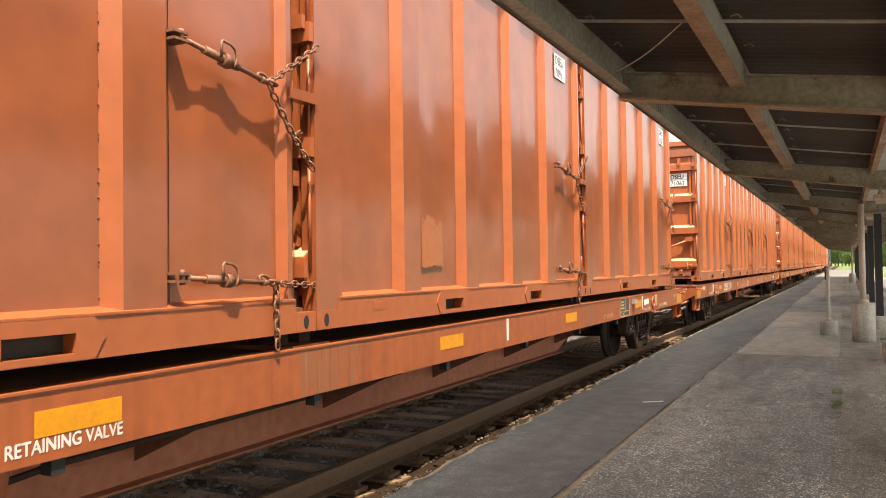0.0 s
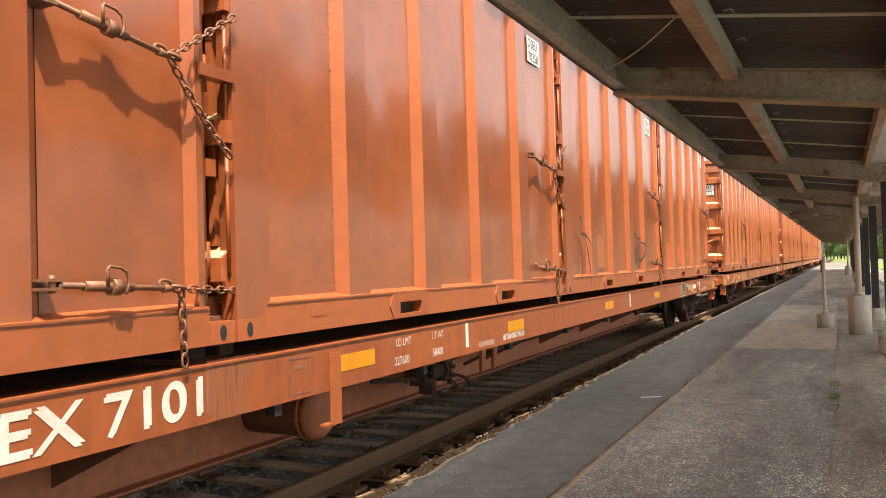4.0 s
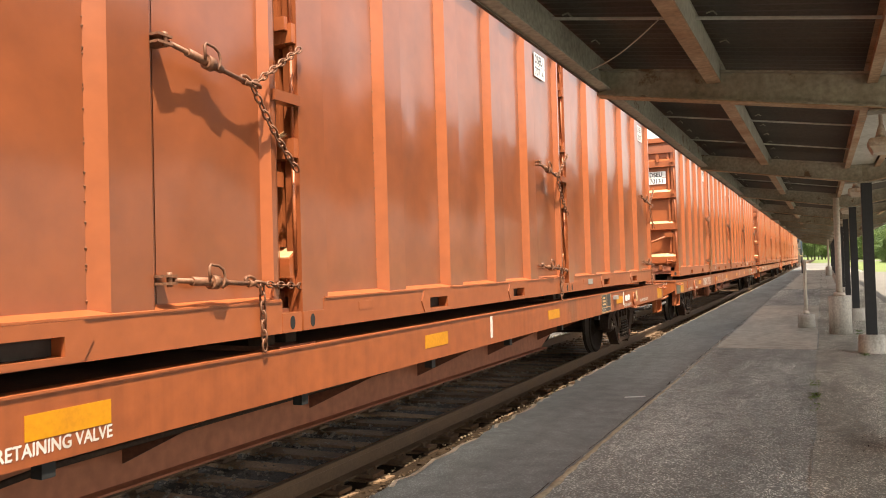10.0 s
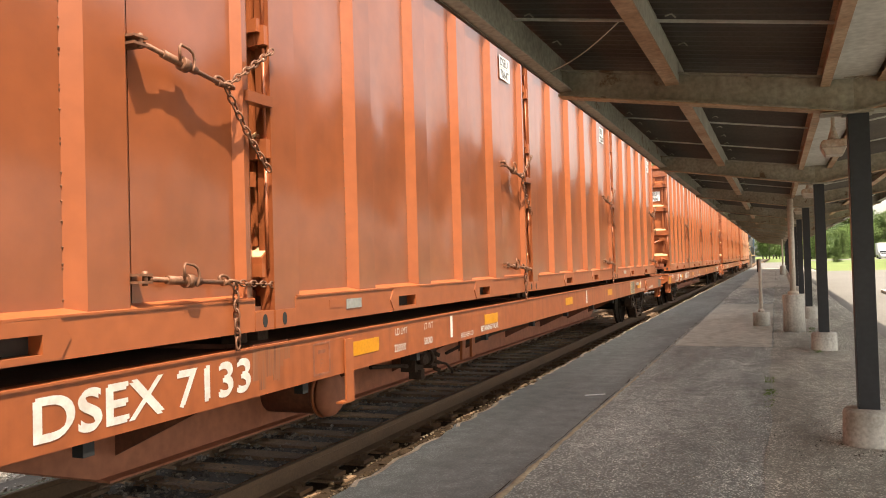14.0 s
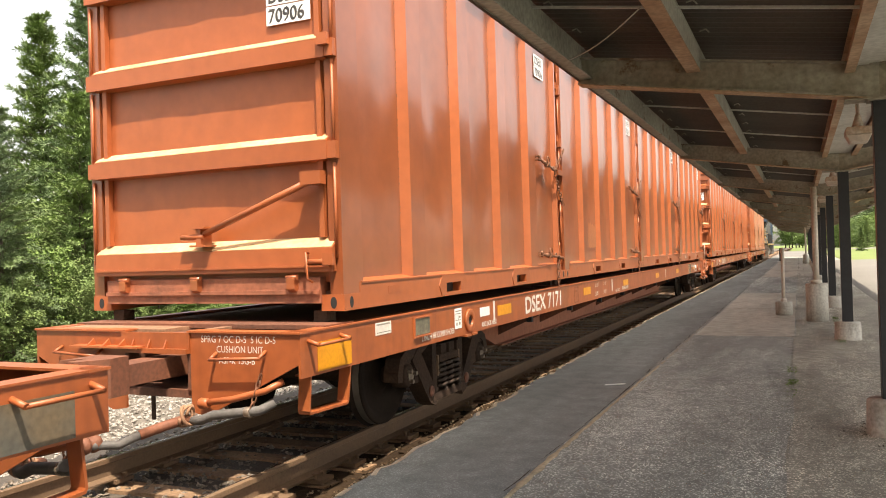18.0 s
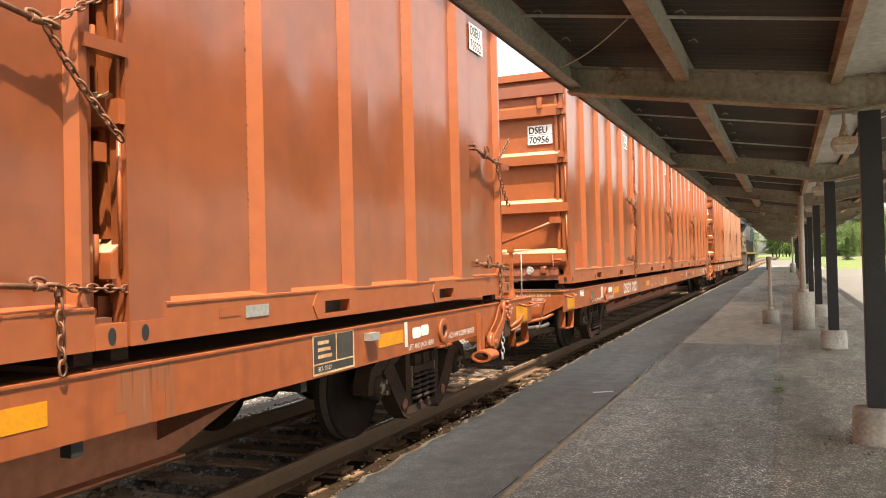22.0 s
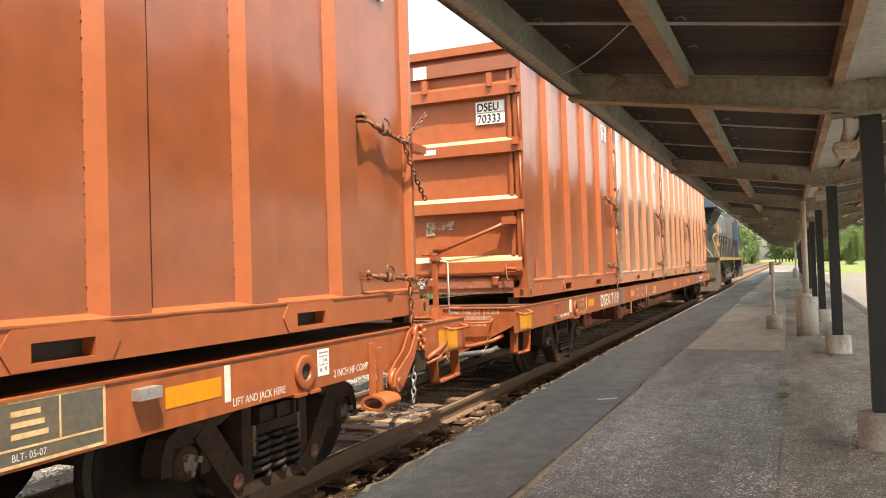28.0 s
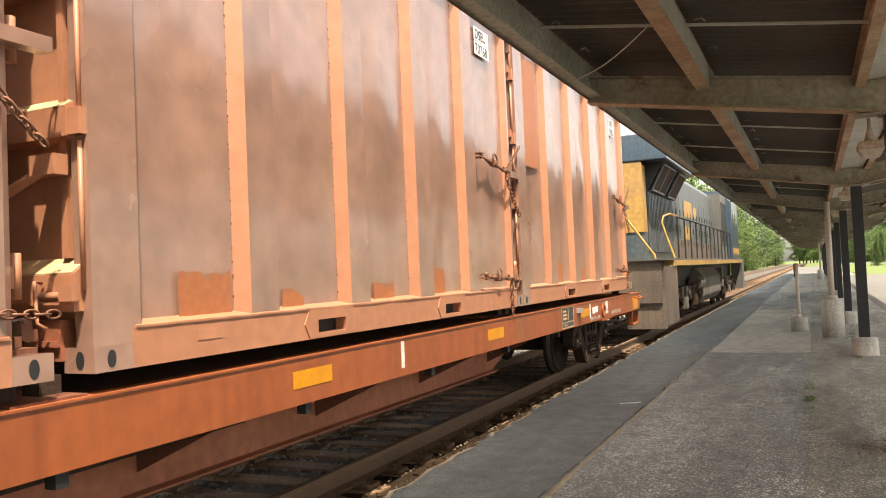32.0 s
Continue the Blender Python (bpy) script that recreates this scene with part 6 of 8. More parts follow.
def side_frame(parent, y, sx):
    """The cast side of a three-piece truck: arched pedestals, sloping arms, columns and a sprung window."""
    bm = bmesh.new()
    x0, x1 = sorted((sx * 0.935, sx * 1.085))
    h = 0.89
    arch = [(-0.178, 0.415), (-0.172, 0.50), (-0.13, 0.60), (-0.04, 0.645), (0.06, 0.645)]
    for s in (-1, 1):
        strap(bm, [(s * (h - p), q) for p, q in arch] + [(s * 0.60, 0.675), (s * 0.44, 0.74), (s * 0.22, 0.775), (0, 0.775)], 0.044, x0, x1)
        strap(bm, [(s * (h - 0.165), 0.36), (s * (h - 0.165), 0.56), (s * (h - 0.24), 0.60)], 0.040, x0 + 0.008, x1 - 0.008)
        strap(bm, [(s * 0.76, 0.64), (s * 0.66, 0.52), (s * 0.50, 0.31), (s * 0.40, 0.20), (s * 0.30, 0.155)], 0.088, x0 - 0.004, x1 + 0.006)
        strap(bm, [(s * 0.325, 0.76), (s * 0.33, 0.50), (s * 0.325, 0.17)], 0.048, x0 + 0.004, x1 - 0.002)
    strap(bm, [(-0.40, 0.165), (0.40, 0.165)], 0.040, x0 - 0.01, x1 + 0.012)
    bevel(bm, 0.018)
    bmesh.ops.recalc_face_normals(bm, faces=bm.faces)
    ob = part("side_frame", bm, "steel_dark", parent, "grimy cast-steel truck side frame")
    ob.location = (0, y, LIFT)
    for row in (0.965, 1.065):
        for dy in (-0.175, 0.0, 0.175):
            bm = bmesh.new()
            pipe(bm, [(sx * row + 0.060 * math.cos(t), dy + 0.072 * math.sin(t), 0.215 + 0.255 * t / (2 * math.pi * 5)) for t in np.linspace(0, 2 * math.pi * 5, 56)], 0.0185, 6)
            part("spring", bm, "spring", ob)
    bm = bmesh.new()   # bolster end with its ribbed pocket
    box(bm, *sorted((sx * 0.80, sx * 1.10)), -0.235, 0.235, 0.49, 0.56)
    box(bm, *sorted((sx * 0.80, sx * 1.075)), -0.215, 0.215, 0.562, 0.66)
    for dy in (-0.20, 0.0, 0.20):
        box(bm, *sorted((sx * 1.077, sx * 1.105)), dy - 0.014, dy + 0.014, 0.562, 0.66)
    bevel(bm, 0.010)
    part("bolster_end", bm, "steel_dark", ob)
    for s in (-1, 1):
        boxes("friction_wedge", "rust", ob, (*sorted((sx * 0.95, sx * 1.095)), *sorted((s * 0.240, s * 0.275)), 0.36, 0.56), edge=0.008, label="rubbed rusty friction wedge")
        bm = bmesh.new()
        lathe(bm, [(0.058, sx * 1.095), (0.052, sx * 1.106), (0.02, sx * 1.108)], 16, "x", (0, s * 0.44, 0.235))
        part("wear_boss", bm, "under", ob, "rusty pink boss on the frame's arm")
        boxes("bearing_adapter", "steel_dark", ob, (*sorted((sx * 0.95, sx * 1.07)), s * h - 0.115, s * h + 0.115, 0.560, 0.60), edge=0.01)
    return ob


def flat_car():
    root = tagged(new("flat_car"), "long orange container flat car with a fish-belly centre sill", "flat car", group="flat cars of the train")
    for sx in (-1, 1):
        bm = bmesh.new()
        lo, hi = sorted((sx * 1.262, sx * 1.28))
        box(bm, lo, hi, FRONT_Y, REAR_Y, SILL0, DECK - 0.012)
        part("side_sill", bm, "car", root, "rain-streaked orange side sill")
        bm = bmesh.new()
        box(bm, *sorted((sx * 1.16, sx * 1.288)), FRONT_Y, REAR_Y, DECK - 0.012, DECK)
        box(bm, *sorted((sx * 1.16, sx * 1.262)), FRONT_Y + 0.1, REAR_Y - 0.1, SILL0, SILL0 + 0.012)
        part("sill_flange", bm, "rib", root)
    # deck: cross members, boards at the ends, walkway grating
    for y in np.arange(0.55, 25.0, 1.53):
        boxes("cross_member", "under", root, (-1.26, 1.26, y - 0.05, y + 0.05, SILL0 + 0.1, DECK - 0.03))
    for y in (-0.02, 6.15, 12.32, 18.49, 24.66):
        boxes("pedestal_beam", "under", root, (-1.25, 1.25, y - 0.20, y + 0.20, DECK - 0.02, DECK + 0.012))
        for sx in (-1, 1):
            for dy in (-0.12, 0.12):
                if -0.1 < y + dy < 24.7:
                    boxes("twist_lock", "steel_dark", root, (*sorted((sx * 0.98, sx * 1.10)), y + dy - 0.06, y + dy + 0.06, DECK + 0.012, DECK + 0.10))
    boxes("deck_plate", "under", root, (-1.16, 1.16, 0.3, 24.6, DECK - 0.06, DECK - 0.03))
    for yy in (FRONT_Y + 0.10, REAR_Y - 0.62):
        boxes("end_deck", "deckwood", root, (-1.15, -0.02, yy, yy + 0.5, DECK - 0.03, DECK - 0.004), (0.32, 0.40, yy, yy + 0.5, DECK - 0.03, DECK - 0.002), edge=0.004)
    # centre sill with tapered ends, cross bearers, brackets
    bm = bmesh.new()
    prof = [(FRONT_Y + 1.0, 0.67), (FRONT_Y + 1.0, DECK - 0.062), (REAR_Y - 1.0, DECK - 0.062), (REAR_Y - 1.0, 0.67), (20.7, 0.62), (19.75, 0.30), (5.45, 0.30), (4.5, 0.62)]
    prism(bm, prof, "x", -0.42, 0.42)
    bmesh.ops.recalc_face_normals(bm, faces=bm.faces)
    # bounced light is part of this paler paint
    part("centre_sill", bm, "sill_paint", root, "dusty orange fish-belly centre sill")
    boxes("bottom_flange", "sill_paint", root, (-0.52, 0.52, 5.45, 19.75, 0.285, 0.30))
    for y in np.arange(5.6, 20, 2.0):
        for sx in (-1, 1):
            bm = bmesh.new()
            prism(bm, [(sx * 0.42, 0.42), (sx * 1.20, SILL0), (sx * 1.20, SILL0 + 0.1), (sx * 0.42, SILL0 + 0.1)], "y", y - 0.008, y + 0.008)
            part("cross_bearer", bm, "under", root)
    for y in np.arange(4.6, 21.5, 1.94):
        boxes("stake_tab", "dark", root, (1.19, 1.262, y - 0.035, y + 0.035, SILL0 - 0.075, SILL0 + 0.01))
    # ends: sill plates, draft pocket, coupler, hose, lever, steps, grabs
    for end, y, d in (("front", FRONT_Y, 1), ("rear", REAR_Y, -1)):
        for sx in (-1, 1):
            bm = bmesh.new()
            prism(bm, [(sx * 1.275, DECK - 0.016), (sx * 0.32, DECK - 0.016), (sx * 0.32, 0.50), (sx * 0.46, 0.48), (sx * 1.275, SILL0 + 0.10)], "y", y, y + d * 0.02)
            part("end_plate", bm, "car", root)
            bm = bmesh.new()
            prism(bm, [(sx * 1.29, DECK - 0.014), (sx * 0.30, DECK - 0.014), (sx * 0.30, DECK), (sx * 1.29, DECK)], "y", y - d * 0.015, y + d * 0.12)
            part("end_cap", bm, "rib", root)
            bm = bmesh.new()
            rod(bm, (sx * 0.55, y - d * 0.075, 0.90), (sx * 1.0, y - d * 0.075, 0.92), 0.012, 8)
            for xx, zz in ((0.56, 0.90), (0.99, 0.92)):
                rod(bm, (sx * xx, y, zz + 0.04), (sx * xx, y - d * 0.08, zz), 0.013, 8)
            part("grab_iron", bm, "rib", root)
            bm = bmesh.new()
            rod(bm, (sx * 1.36, y + d * 0.10, 1.0), (sx * 1.36, y + d * 0.52, 1.0), 0.013, 8)
            for yy in (0.10, 0.52):
                rod(bm, (sx * 1.27, y + d * yy, 1.03), (sx * 1.37, y + d * yy, 1.0), 0.016, 8)
            part("grab_iron", bm, "rib", root)
            bm = bmesh.new()   # stirrup step: one bent flat bar
            strap(bm, [(y + d * 0.155, SILL0 + 0.055), (y + d * 0.125, 0.535), (y + d * 0.135, 0.515), (y + d * 0.62, 0.500), (y + d * 0.64, 0.515), (y + d * 0.70, SILL0 + 0.055)], 0.008, *sorted((sx * 1.165, sx * 1.262)))
            bmesh.ops.recalc_face_normals(bm, faces=bm.faces)
            part("step", bm, "car", root)
            boxes("reflector", "yellow", root, (*sorted((sx * 1.2805, sx * 1.283)), *sorted((y + d * 0.21, y + d * 0.67)), SILL0 + 0.02, DECK - 0.09), label="yellow reflective square")
        boxes("draft_pocket", "under", root, (-0.32, 0.32, *sorted((y + d * 0.015, y + d * 1.0)), 0.60, 0.66), (-0.32, 0.32, *sorted((y + d * 0.13, y + d * 1.0)), DECK - 0.045, DECK - 0.032), (-0.32, -0.29, *sorted((y, y + d * 1.0)), 0.66, DECK - 0.02), (0.29, 0.32, *sorted((y, y + d * 1.0)), 0.66, DECK - 0.02), (-0.32, 0.32, *sorted((y + d * 0.02, y + d * 0.06)), 0.98, DECK - 0.02))
        bm = bmesh.new()
        bx = sorted((y - d * 0.42, y + d * 0.6))
        box(bm, -0.11, 0.11, *bx, 0.745, 0.895)
        bevel(bm, 0.02)
        prism(bm, [(-0.14, y - d * 0.42), (0.15, y - d * 0.42), (0.17, y - d * 0.60), (0.05, y - d * 0.79), (-0.02, y - d * 0.79), (-0.02, y - d * 0.60), (-0.14, y - d * 0.74)], "z", 0.70, 0.965)
        bmesh.ops.recalc_face_normals(bm, faces=bm.faces)
        part("coupler", bm, "under", root, "dusty rust-brown knuckle coupler")
        bm = bmesh.new()   # header over the draft pocket, with its gussets
        box(bm, -0.34, 0.32, *sorted((y - d * 0.05, y + d * 0.02)), 0.93, 0.965)
        box(bm, -0.34, 0.32, *sorted((y - d * 0.015, y + d * 0.02)), 0.965, DECK - 0.016)
        for gx in (-0.22, -0.06, 0.10):
            prism(bm, [(y - d * 0.015, 0.965), (y - d * 0.05, 0.965), (y - d * 0.015, 1.03)], "x", gx, gx + 0.012)
        bmesh.ops.recalc_face_normals(bm, faces=bm.faces)
        part("pocket_header", bm, "car", root)
        bm = bmesh.new()   # brake hose: out from under the end plate, through its sling and on to the coupling
        pipe(bm, [(1.02, y + d * 0.04, 0.60), (0.96, y - d * 0.04, 0.555), (0.78, y - d * 0.08, 0.535), (0.60, y - d * 0.10, 0.515), (0.50, y - d * 0.12, 0.475), (0.42, y - d * 0.14, 0.480)], 0.034, 10)
        hs = part("air_hose", bm, "hose", root, "grey rubber brake hose")
        bm = bmesh.new()
        pipe(bm, [(0.42, y - d * 0.14, 0.490), (0.34, y - d * 0.28, 0.465), (0.25, y - d * 0.44, 0.425)], 0.036, 9)
        part("hose_pipe", bm, "under", hs, "rusty hose pipe")
        bm = bmesh.new()
        pipe(bm, [(0.25, y - d * 0.44, 0.425), (0.20, y - d * 0.58, 0.385), (0.12, y - d * 0.78, 0.42)], 0.030, 9)
        part("hose_end", bm, "hose", hs)
        bm = bmesh.new()   # sling wound round the hose
        pipe(bm, [(0.43 + 0.016 * math.sin(1.7 * q), y - d * (0.13 + 0.052 * math.cos(q) + 0.004 * q), 0.515 + 0.068 * math.sin(q)) for q in np.linspace(0, 18.8, 46)], 0.012, 6)
        part("sling", bm, "deckwood", hs, "frayed tan sling round the hose")
        bm = bmesh.new()
        lathe(bm, [(0.02, -0.07), (0.042, -0.06), (0.042, 0.05), (0.06, 0.06), (0.055, 0.10), (0.02, 0.11)], 12, "y", (0.12, y - d * 0.78, 0.42))
        part("coupling_head", bm, "under", hs, "rusty hose coupling")
        bm = bmesh.new()
        lathe(bm, [(0.036, 0.855), (0.0375, 0.86), (0.0375, 0.895), (0.036, 0.90)], 12, "x", (0, y - d * 0.063, 0.544))
        part("clamp", bm, "cap", hs)
        bm = bmesh.new()
        pipe(bm, [(1.10, y + d * 0.05, 0.75), (1.00, y - d * 0.03, 0.69), (0.74, y - d * 0.05, 0.625), (0.47, y - d * 0.05, 0.585)], 0.024, 8)
        lathe(bm, [(0.034, 0.44), (0.040, 0.45), (0.040, 0.50), (0.030, 0.52)], 12, "x", (0, y - d * 0.05, 0.583))
        part("brake_pipe", bm, "rib", root)
        boxes("hanger", "steel_dark", root, (-0.09, -0.06, *sorted((y + d * 0.02, y + d * 0.035)), 0.42, 0.60))
        bm = bmesh.new()
        link_chain(bm, (0.96, y - d * 0.02, 0.80), (0.90, y - d * 0.06, 0.56), 0.045, 0.006)
        part("chain", bm, "chain", root)
    bm = bmesh.new()
    for k in range(3):
        x = -0.62 + k * 0.16
        prism(bm, [(FRONT_Y - 0.03, 1.03), (FRONT_Y - 0.10, 0.98), (FRONT_Y - 0.01, 0.98)], "x", x, x + 0.012)
    box(bm, -0.80, -0.10, FRONT_Y - 0.10, FRONT_Y, 0.965, 0.98)
    part("carrier_shelf", bm, "rib", root)
    # trucks
    for ya, yb in ((AX[0], AX[1]), (AX[2], AX[3])):
        yc = (ya + yb) / 2
        for sx in (-1, 1):
            side_frame(root, yc, sx)
        boxes("bolster", "steel_dark", root, (-0.93, 0.93, yc - 0.2, yc + 0.2, 0.50, 0.72), edge=0.02)
        bm = bmesh.new()
        for s in (-1, 1):
            rod(bm, (-0.8, yc + s * 0.42, 0.36), (0.8, yc + s * 0.42, 0.36), 0.035, 8)
            for sx in (-1, 1):
                box(bm, *sorted((sx * 0.70, sx * 0.80)), *sorted((yc + s * 0.40, yc + s * 0.46)), 0.26, 0.52)
        part("brake_beam", bm, "steel_dark", root)
    bm = bmesh.new()
    rod(bm, (0.78, 0.9, 0.74), (0.78, 24.3, 0.74), 0.02, 7)
    part("train_pipe", bm, "under", root)
    # jacking eyes; each hole's shade is a flat dark disc
    for y in (2.43, 22.55):
        bm = bmesh.new()
        lathe(bm, [(0.056, 1.281), (0.056, 1.300), (0.058, 1.3025), (0.063, 1.304), (0.110, 1.304), (0.116, 1.3025), (0.119, 1.299), (0.121, 1.281)], 26, "x", (0, y, SILL0 + 0.135))
        part("jacking_eye", bm, "car", root)
        bm = bmesh.new()
        lathe(bm, [(0.056, 1.2815), (0.056, 1.284)], 20, "x", (0, y, SILL0 + 0.135))
        part("eye_hole", bm, "dark", root)
    # reflectors and plates along the near sill
    zc = SILL0 + 0.165
    for y in (3.28, 7.19, 10.29, 14.11, 17.54, 21.21):
        boxes("reflector", "yellow", root, (1.2805, 1.283, y, y + 0.46, zc - 0.055, zc + 0.06), label="yellow reflective strip")
    for y in (9.25, 15.61, 21.70):
        boxes("white_mark", "white", root, (1.2805, 1.283, y, y + 0.055, zc - 0.10, zc + 0.12))
    bm = bmesh.new()
    box(bm, 1.2805, 1.283, 20.210, 20.800, zc - 0.15, zc + 0.145)
    pl = part("data_plate", bm, "black", root, "black data plate with worn stencils")
    boxes("plate_frame", "ochre", pl, (1.283, 1.2845, 20.210, 20.800, zc + 0.13, zc + 0.145), (1.283, 1.2845, 20.210, 20.800, zc - 0.15, zc - 0.135), (1.283, 1.2845, 20.210, 20.225, zc - 0.15, zc + 0.145), (1.283, 1.2845, 20.785, 20.800, zc - 0.15, zc + 0.145), (1.283, 1.2845, 20.530, 20.540, zc - 0.07, zc + 0.13), (1.283, 1.2845, 20.210, 20.800, zc - 0.075, zc - 0.065),
          (1.283, 1.2845, 20.280, 20.430, zc + 0.07, zc + 0.095), (1.283, 1.2845, 20.280, 20.450, zc + 0.02, zc + 0.045), (1.283, 1.2845, 20.280, 20.470, zc - 0.03, zc - 0.005))
    boxes("light_box", "tag", root, (1.2805, 1.34, 20.97, 21.13, zc + 0.03, zc + 0.09), edge=0.008)
    # writing that all cars share
    s = 1.2825
    words("LIFT AND JACK HERE", 0.048, "white", root, (s, 21.77, SILL0 + 0.03), SIDE, bold=0.008)
    words("BLT- 05-07", 0.032, "white", pl, (1.2846, 20.28, zc - 0.122), SIDE)
    words("2 INCH HF COMP SHOES", 0.055, "white", root, (s, 1.30, SILL0 + 0.045), SIDE, bold=0.02)
    words("RELEASE ROD", 0.05, "white", root, (s, 9.54, SILL0 + 0.035), SIDE)
    words("RETAINING VALVE", 0.06, "white", root, (s, 10.15, SILL0 + 0.045), SIDE, bold=0.022)
    words("SPRG 7 OC D-5  5 IC D-5", 0.05, "white", root, (0.42, FRONT_Y - 0.0015, 1.015), FRONT)
    words("CUSHION UNIT", 0.048, "white", root, (0.56, FRONT_Y - 0.0015, 0.945), FRONT)
    words("ASF-K 15G-B", 0.048, "white", root, (0.58, FRONT_Y - 0.0015, 0.865), FRONT)
    bm = bmesh.new()
    for a in ((6.62, 6.64, 0.03, 0.27), (6.84, 6.86, 0.03, 0.27), (6.64, 6.84, 0.03, 0.045), (6.64, 6.84, 0.255, 0.27), (6.69, 6.79, 0.19, 0.215)):
        box(bm, 1.2805, 1.2825, a[0], a[1], SILL0 + a[2], SILL0 + a[3])
    fr = part("plate_mark", bm, "sill_dirty", root)
    words("F", 0.07, "sill_dirty", fr, (s, 6.71, SILL0 + 0.08), SIDE)
    return root


def hand_brake(root):
    # rear: hand brake stand and its lever arm
    bm = bmesh.new()
    box(bm, 1.115, 1.155, REAR_Y - 0.41, REAR_Y - 0.36, 0.95, 1.72)
    box(bm, 1.095, 1.175, REAR_Y - 0.42, REAR_Y - 0.35, 1.68, 1.73)
    prism(bm, [(REAR_Y - 0.44, DECK), (REAR_Y - 0.32, DECK), (REAR_Y - 0.36, DECK + 0.12), (REAR_Y - 0.41, DECK + 0.12)], "x", 1.105, 1.165)
    st = part("stake", bm, "rib", root, "upright steel stake at the car end")
    bm = bmesh.new()
    pipe(bm, [(1.21, REAR_Y - 0.40, 1.68), (1.25, REAR_Y - 0.33, 1.66), (1.25, REAR_Y - 0.32, 1.14)], 0.012, 6)
    part("grab_iron", bm, "white", st)
    # lever arm: two plates with a sheave between them at either end, and the housing that it works
    for x, pts in ((1.30, [(23.71, 0.63), (23.79, 0.57), (23.90, 0.60), (24.19, 0.84), (24.36, 0.95), (24.38, 1.06), (24.29, 1.12), (24.15, 1.06), (24.03, 0.91), (23.73, 0.73)]),
                   (1.365, [(23.72, 0.64), (23.79, 0.585), (23.87, 0.61), (24.11, 0.83), (24.20, 0.99), (24.14, 1.03), (24.05, 0.90), (23.75, 0.73)])):
        bm = bmesh.new()
        prism(bm, pts, "x", x, x + 0.014)
        part("lever_plate", bm, "rib", root, "worn orange hand-brake lever plate")
    for y, z, r in ((23.81, 0.675, 0.105), (24.27, 1.03, 0.085)):
        bm = bmesh.new()
        rod(bm, (1.316, y, z), (1.362, y, z), r, 22)
        rod(bm, (1.29, y, z), (1.395, y, z), 0.03, 10)
        part("sheave", bm, "rib", root)
    boxes("gear_housing", "steel_dark", root, (1.283, 1.36, 24.20, 24.37, 0.70, 0.87), edge=0.02)
    for k, (y, z) in enumerate(((24.21, 0.985), (24.24, 0.935), (24.29, 0.90), (24.33, 0.955), (24.34, 1.045), (24.26, 1.095))):   # links and bolt heads on the upper sheave
        bm = bmesh.new()
        lathe(bm, [(0.012, 1.360), (0.026, 1.362), (0.026, 1.380 + 0.004 * (k % 3)), (0.016, 1.388 + 0.004 * (k % 3))], 6 + k % 2 * 4, "x", (0, y, z))
        part("bolt", bm, "rib", root)
    bm = bmesh.new()
    link_chain(bm, (1.33, 24.20, 0.74), (1.33, 24.16, 0.44))
    part("chain", bm, "tag", root, "grey steel brake chain")
    bm = bmesh.new()
    pipe(bm, [(1.34, 24.44, 0.78), (1.40, 24.62, 0.86), (1.38, 24.80, 0.90)], 0.022, 8)
    pipe(bm, [(1.34, 24.44, 0.74), (1.40, 24.60, 0.78), (1.38, 24.80, 0.88)], 0.016, 8)
    part("bell_crank", bm, "rib", root)
    bm = bmesh.new()   # oval guide lying along the car
    ring = [(math.cos(q) * (0.115 if abs(math.cos(q)) < 2 else 0), math.sin(q) * 0.062) for q in np.linspace(0, 2 * math.pi, 25)[:-1]]
    rr = []
    for f, y in ((1.0, 23.36), (1.0, 23.62), (0.72, 23.62), (0.72, 23.36)):
        rr.append([bm.verts.new((1.37 + a * f, y, 0.56 + b * f)) for a, b in ring])
    for a, b in zip(rr, rr[1:] + rr[:1]):
        for k in range(24):
            bm.faces.new((a[k], a[(k + 1) % 24], b[(k + 1) % 24], b[k])).smooth = False
    bmesh.ops.recalc_face_normals(bm, faces=bm.faces)
    part("chain_guide", bm, "rib", root, "oval orange chain guide")
    for y in (23.46, 23.585):
        boxes("guide_strap", "rib", root, (1.284, 1.31, y, y + 0.065, 0.60, 1.02 if y < 23.5 else 0.97), edge=0.006)


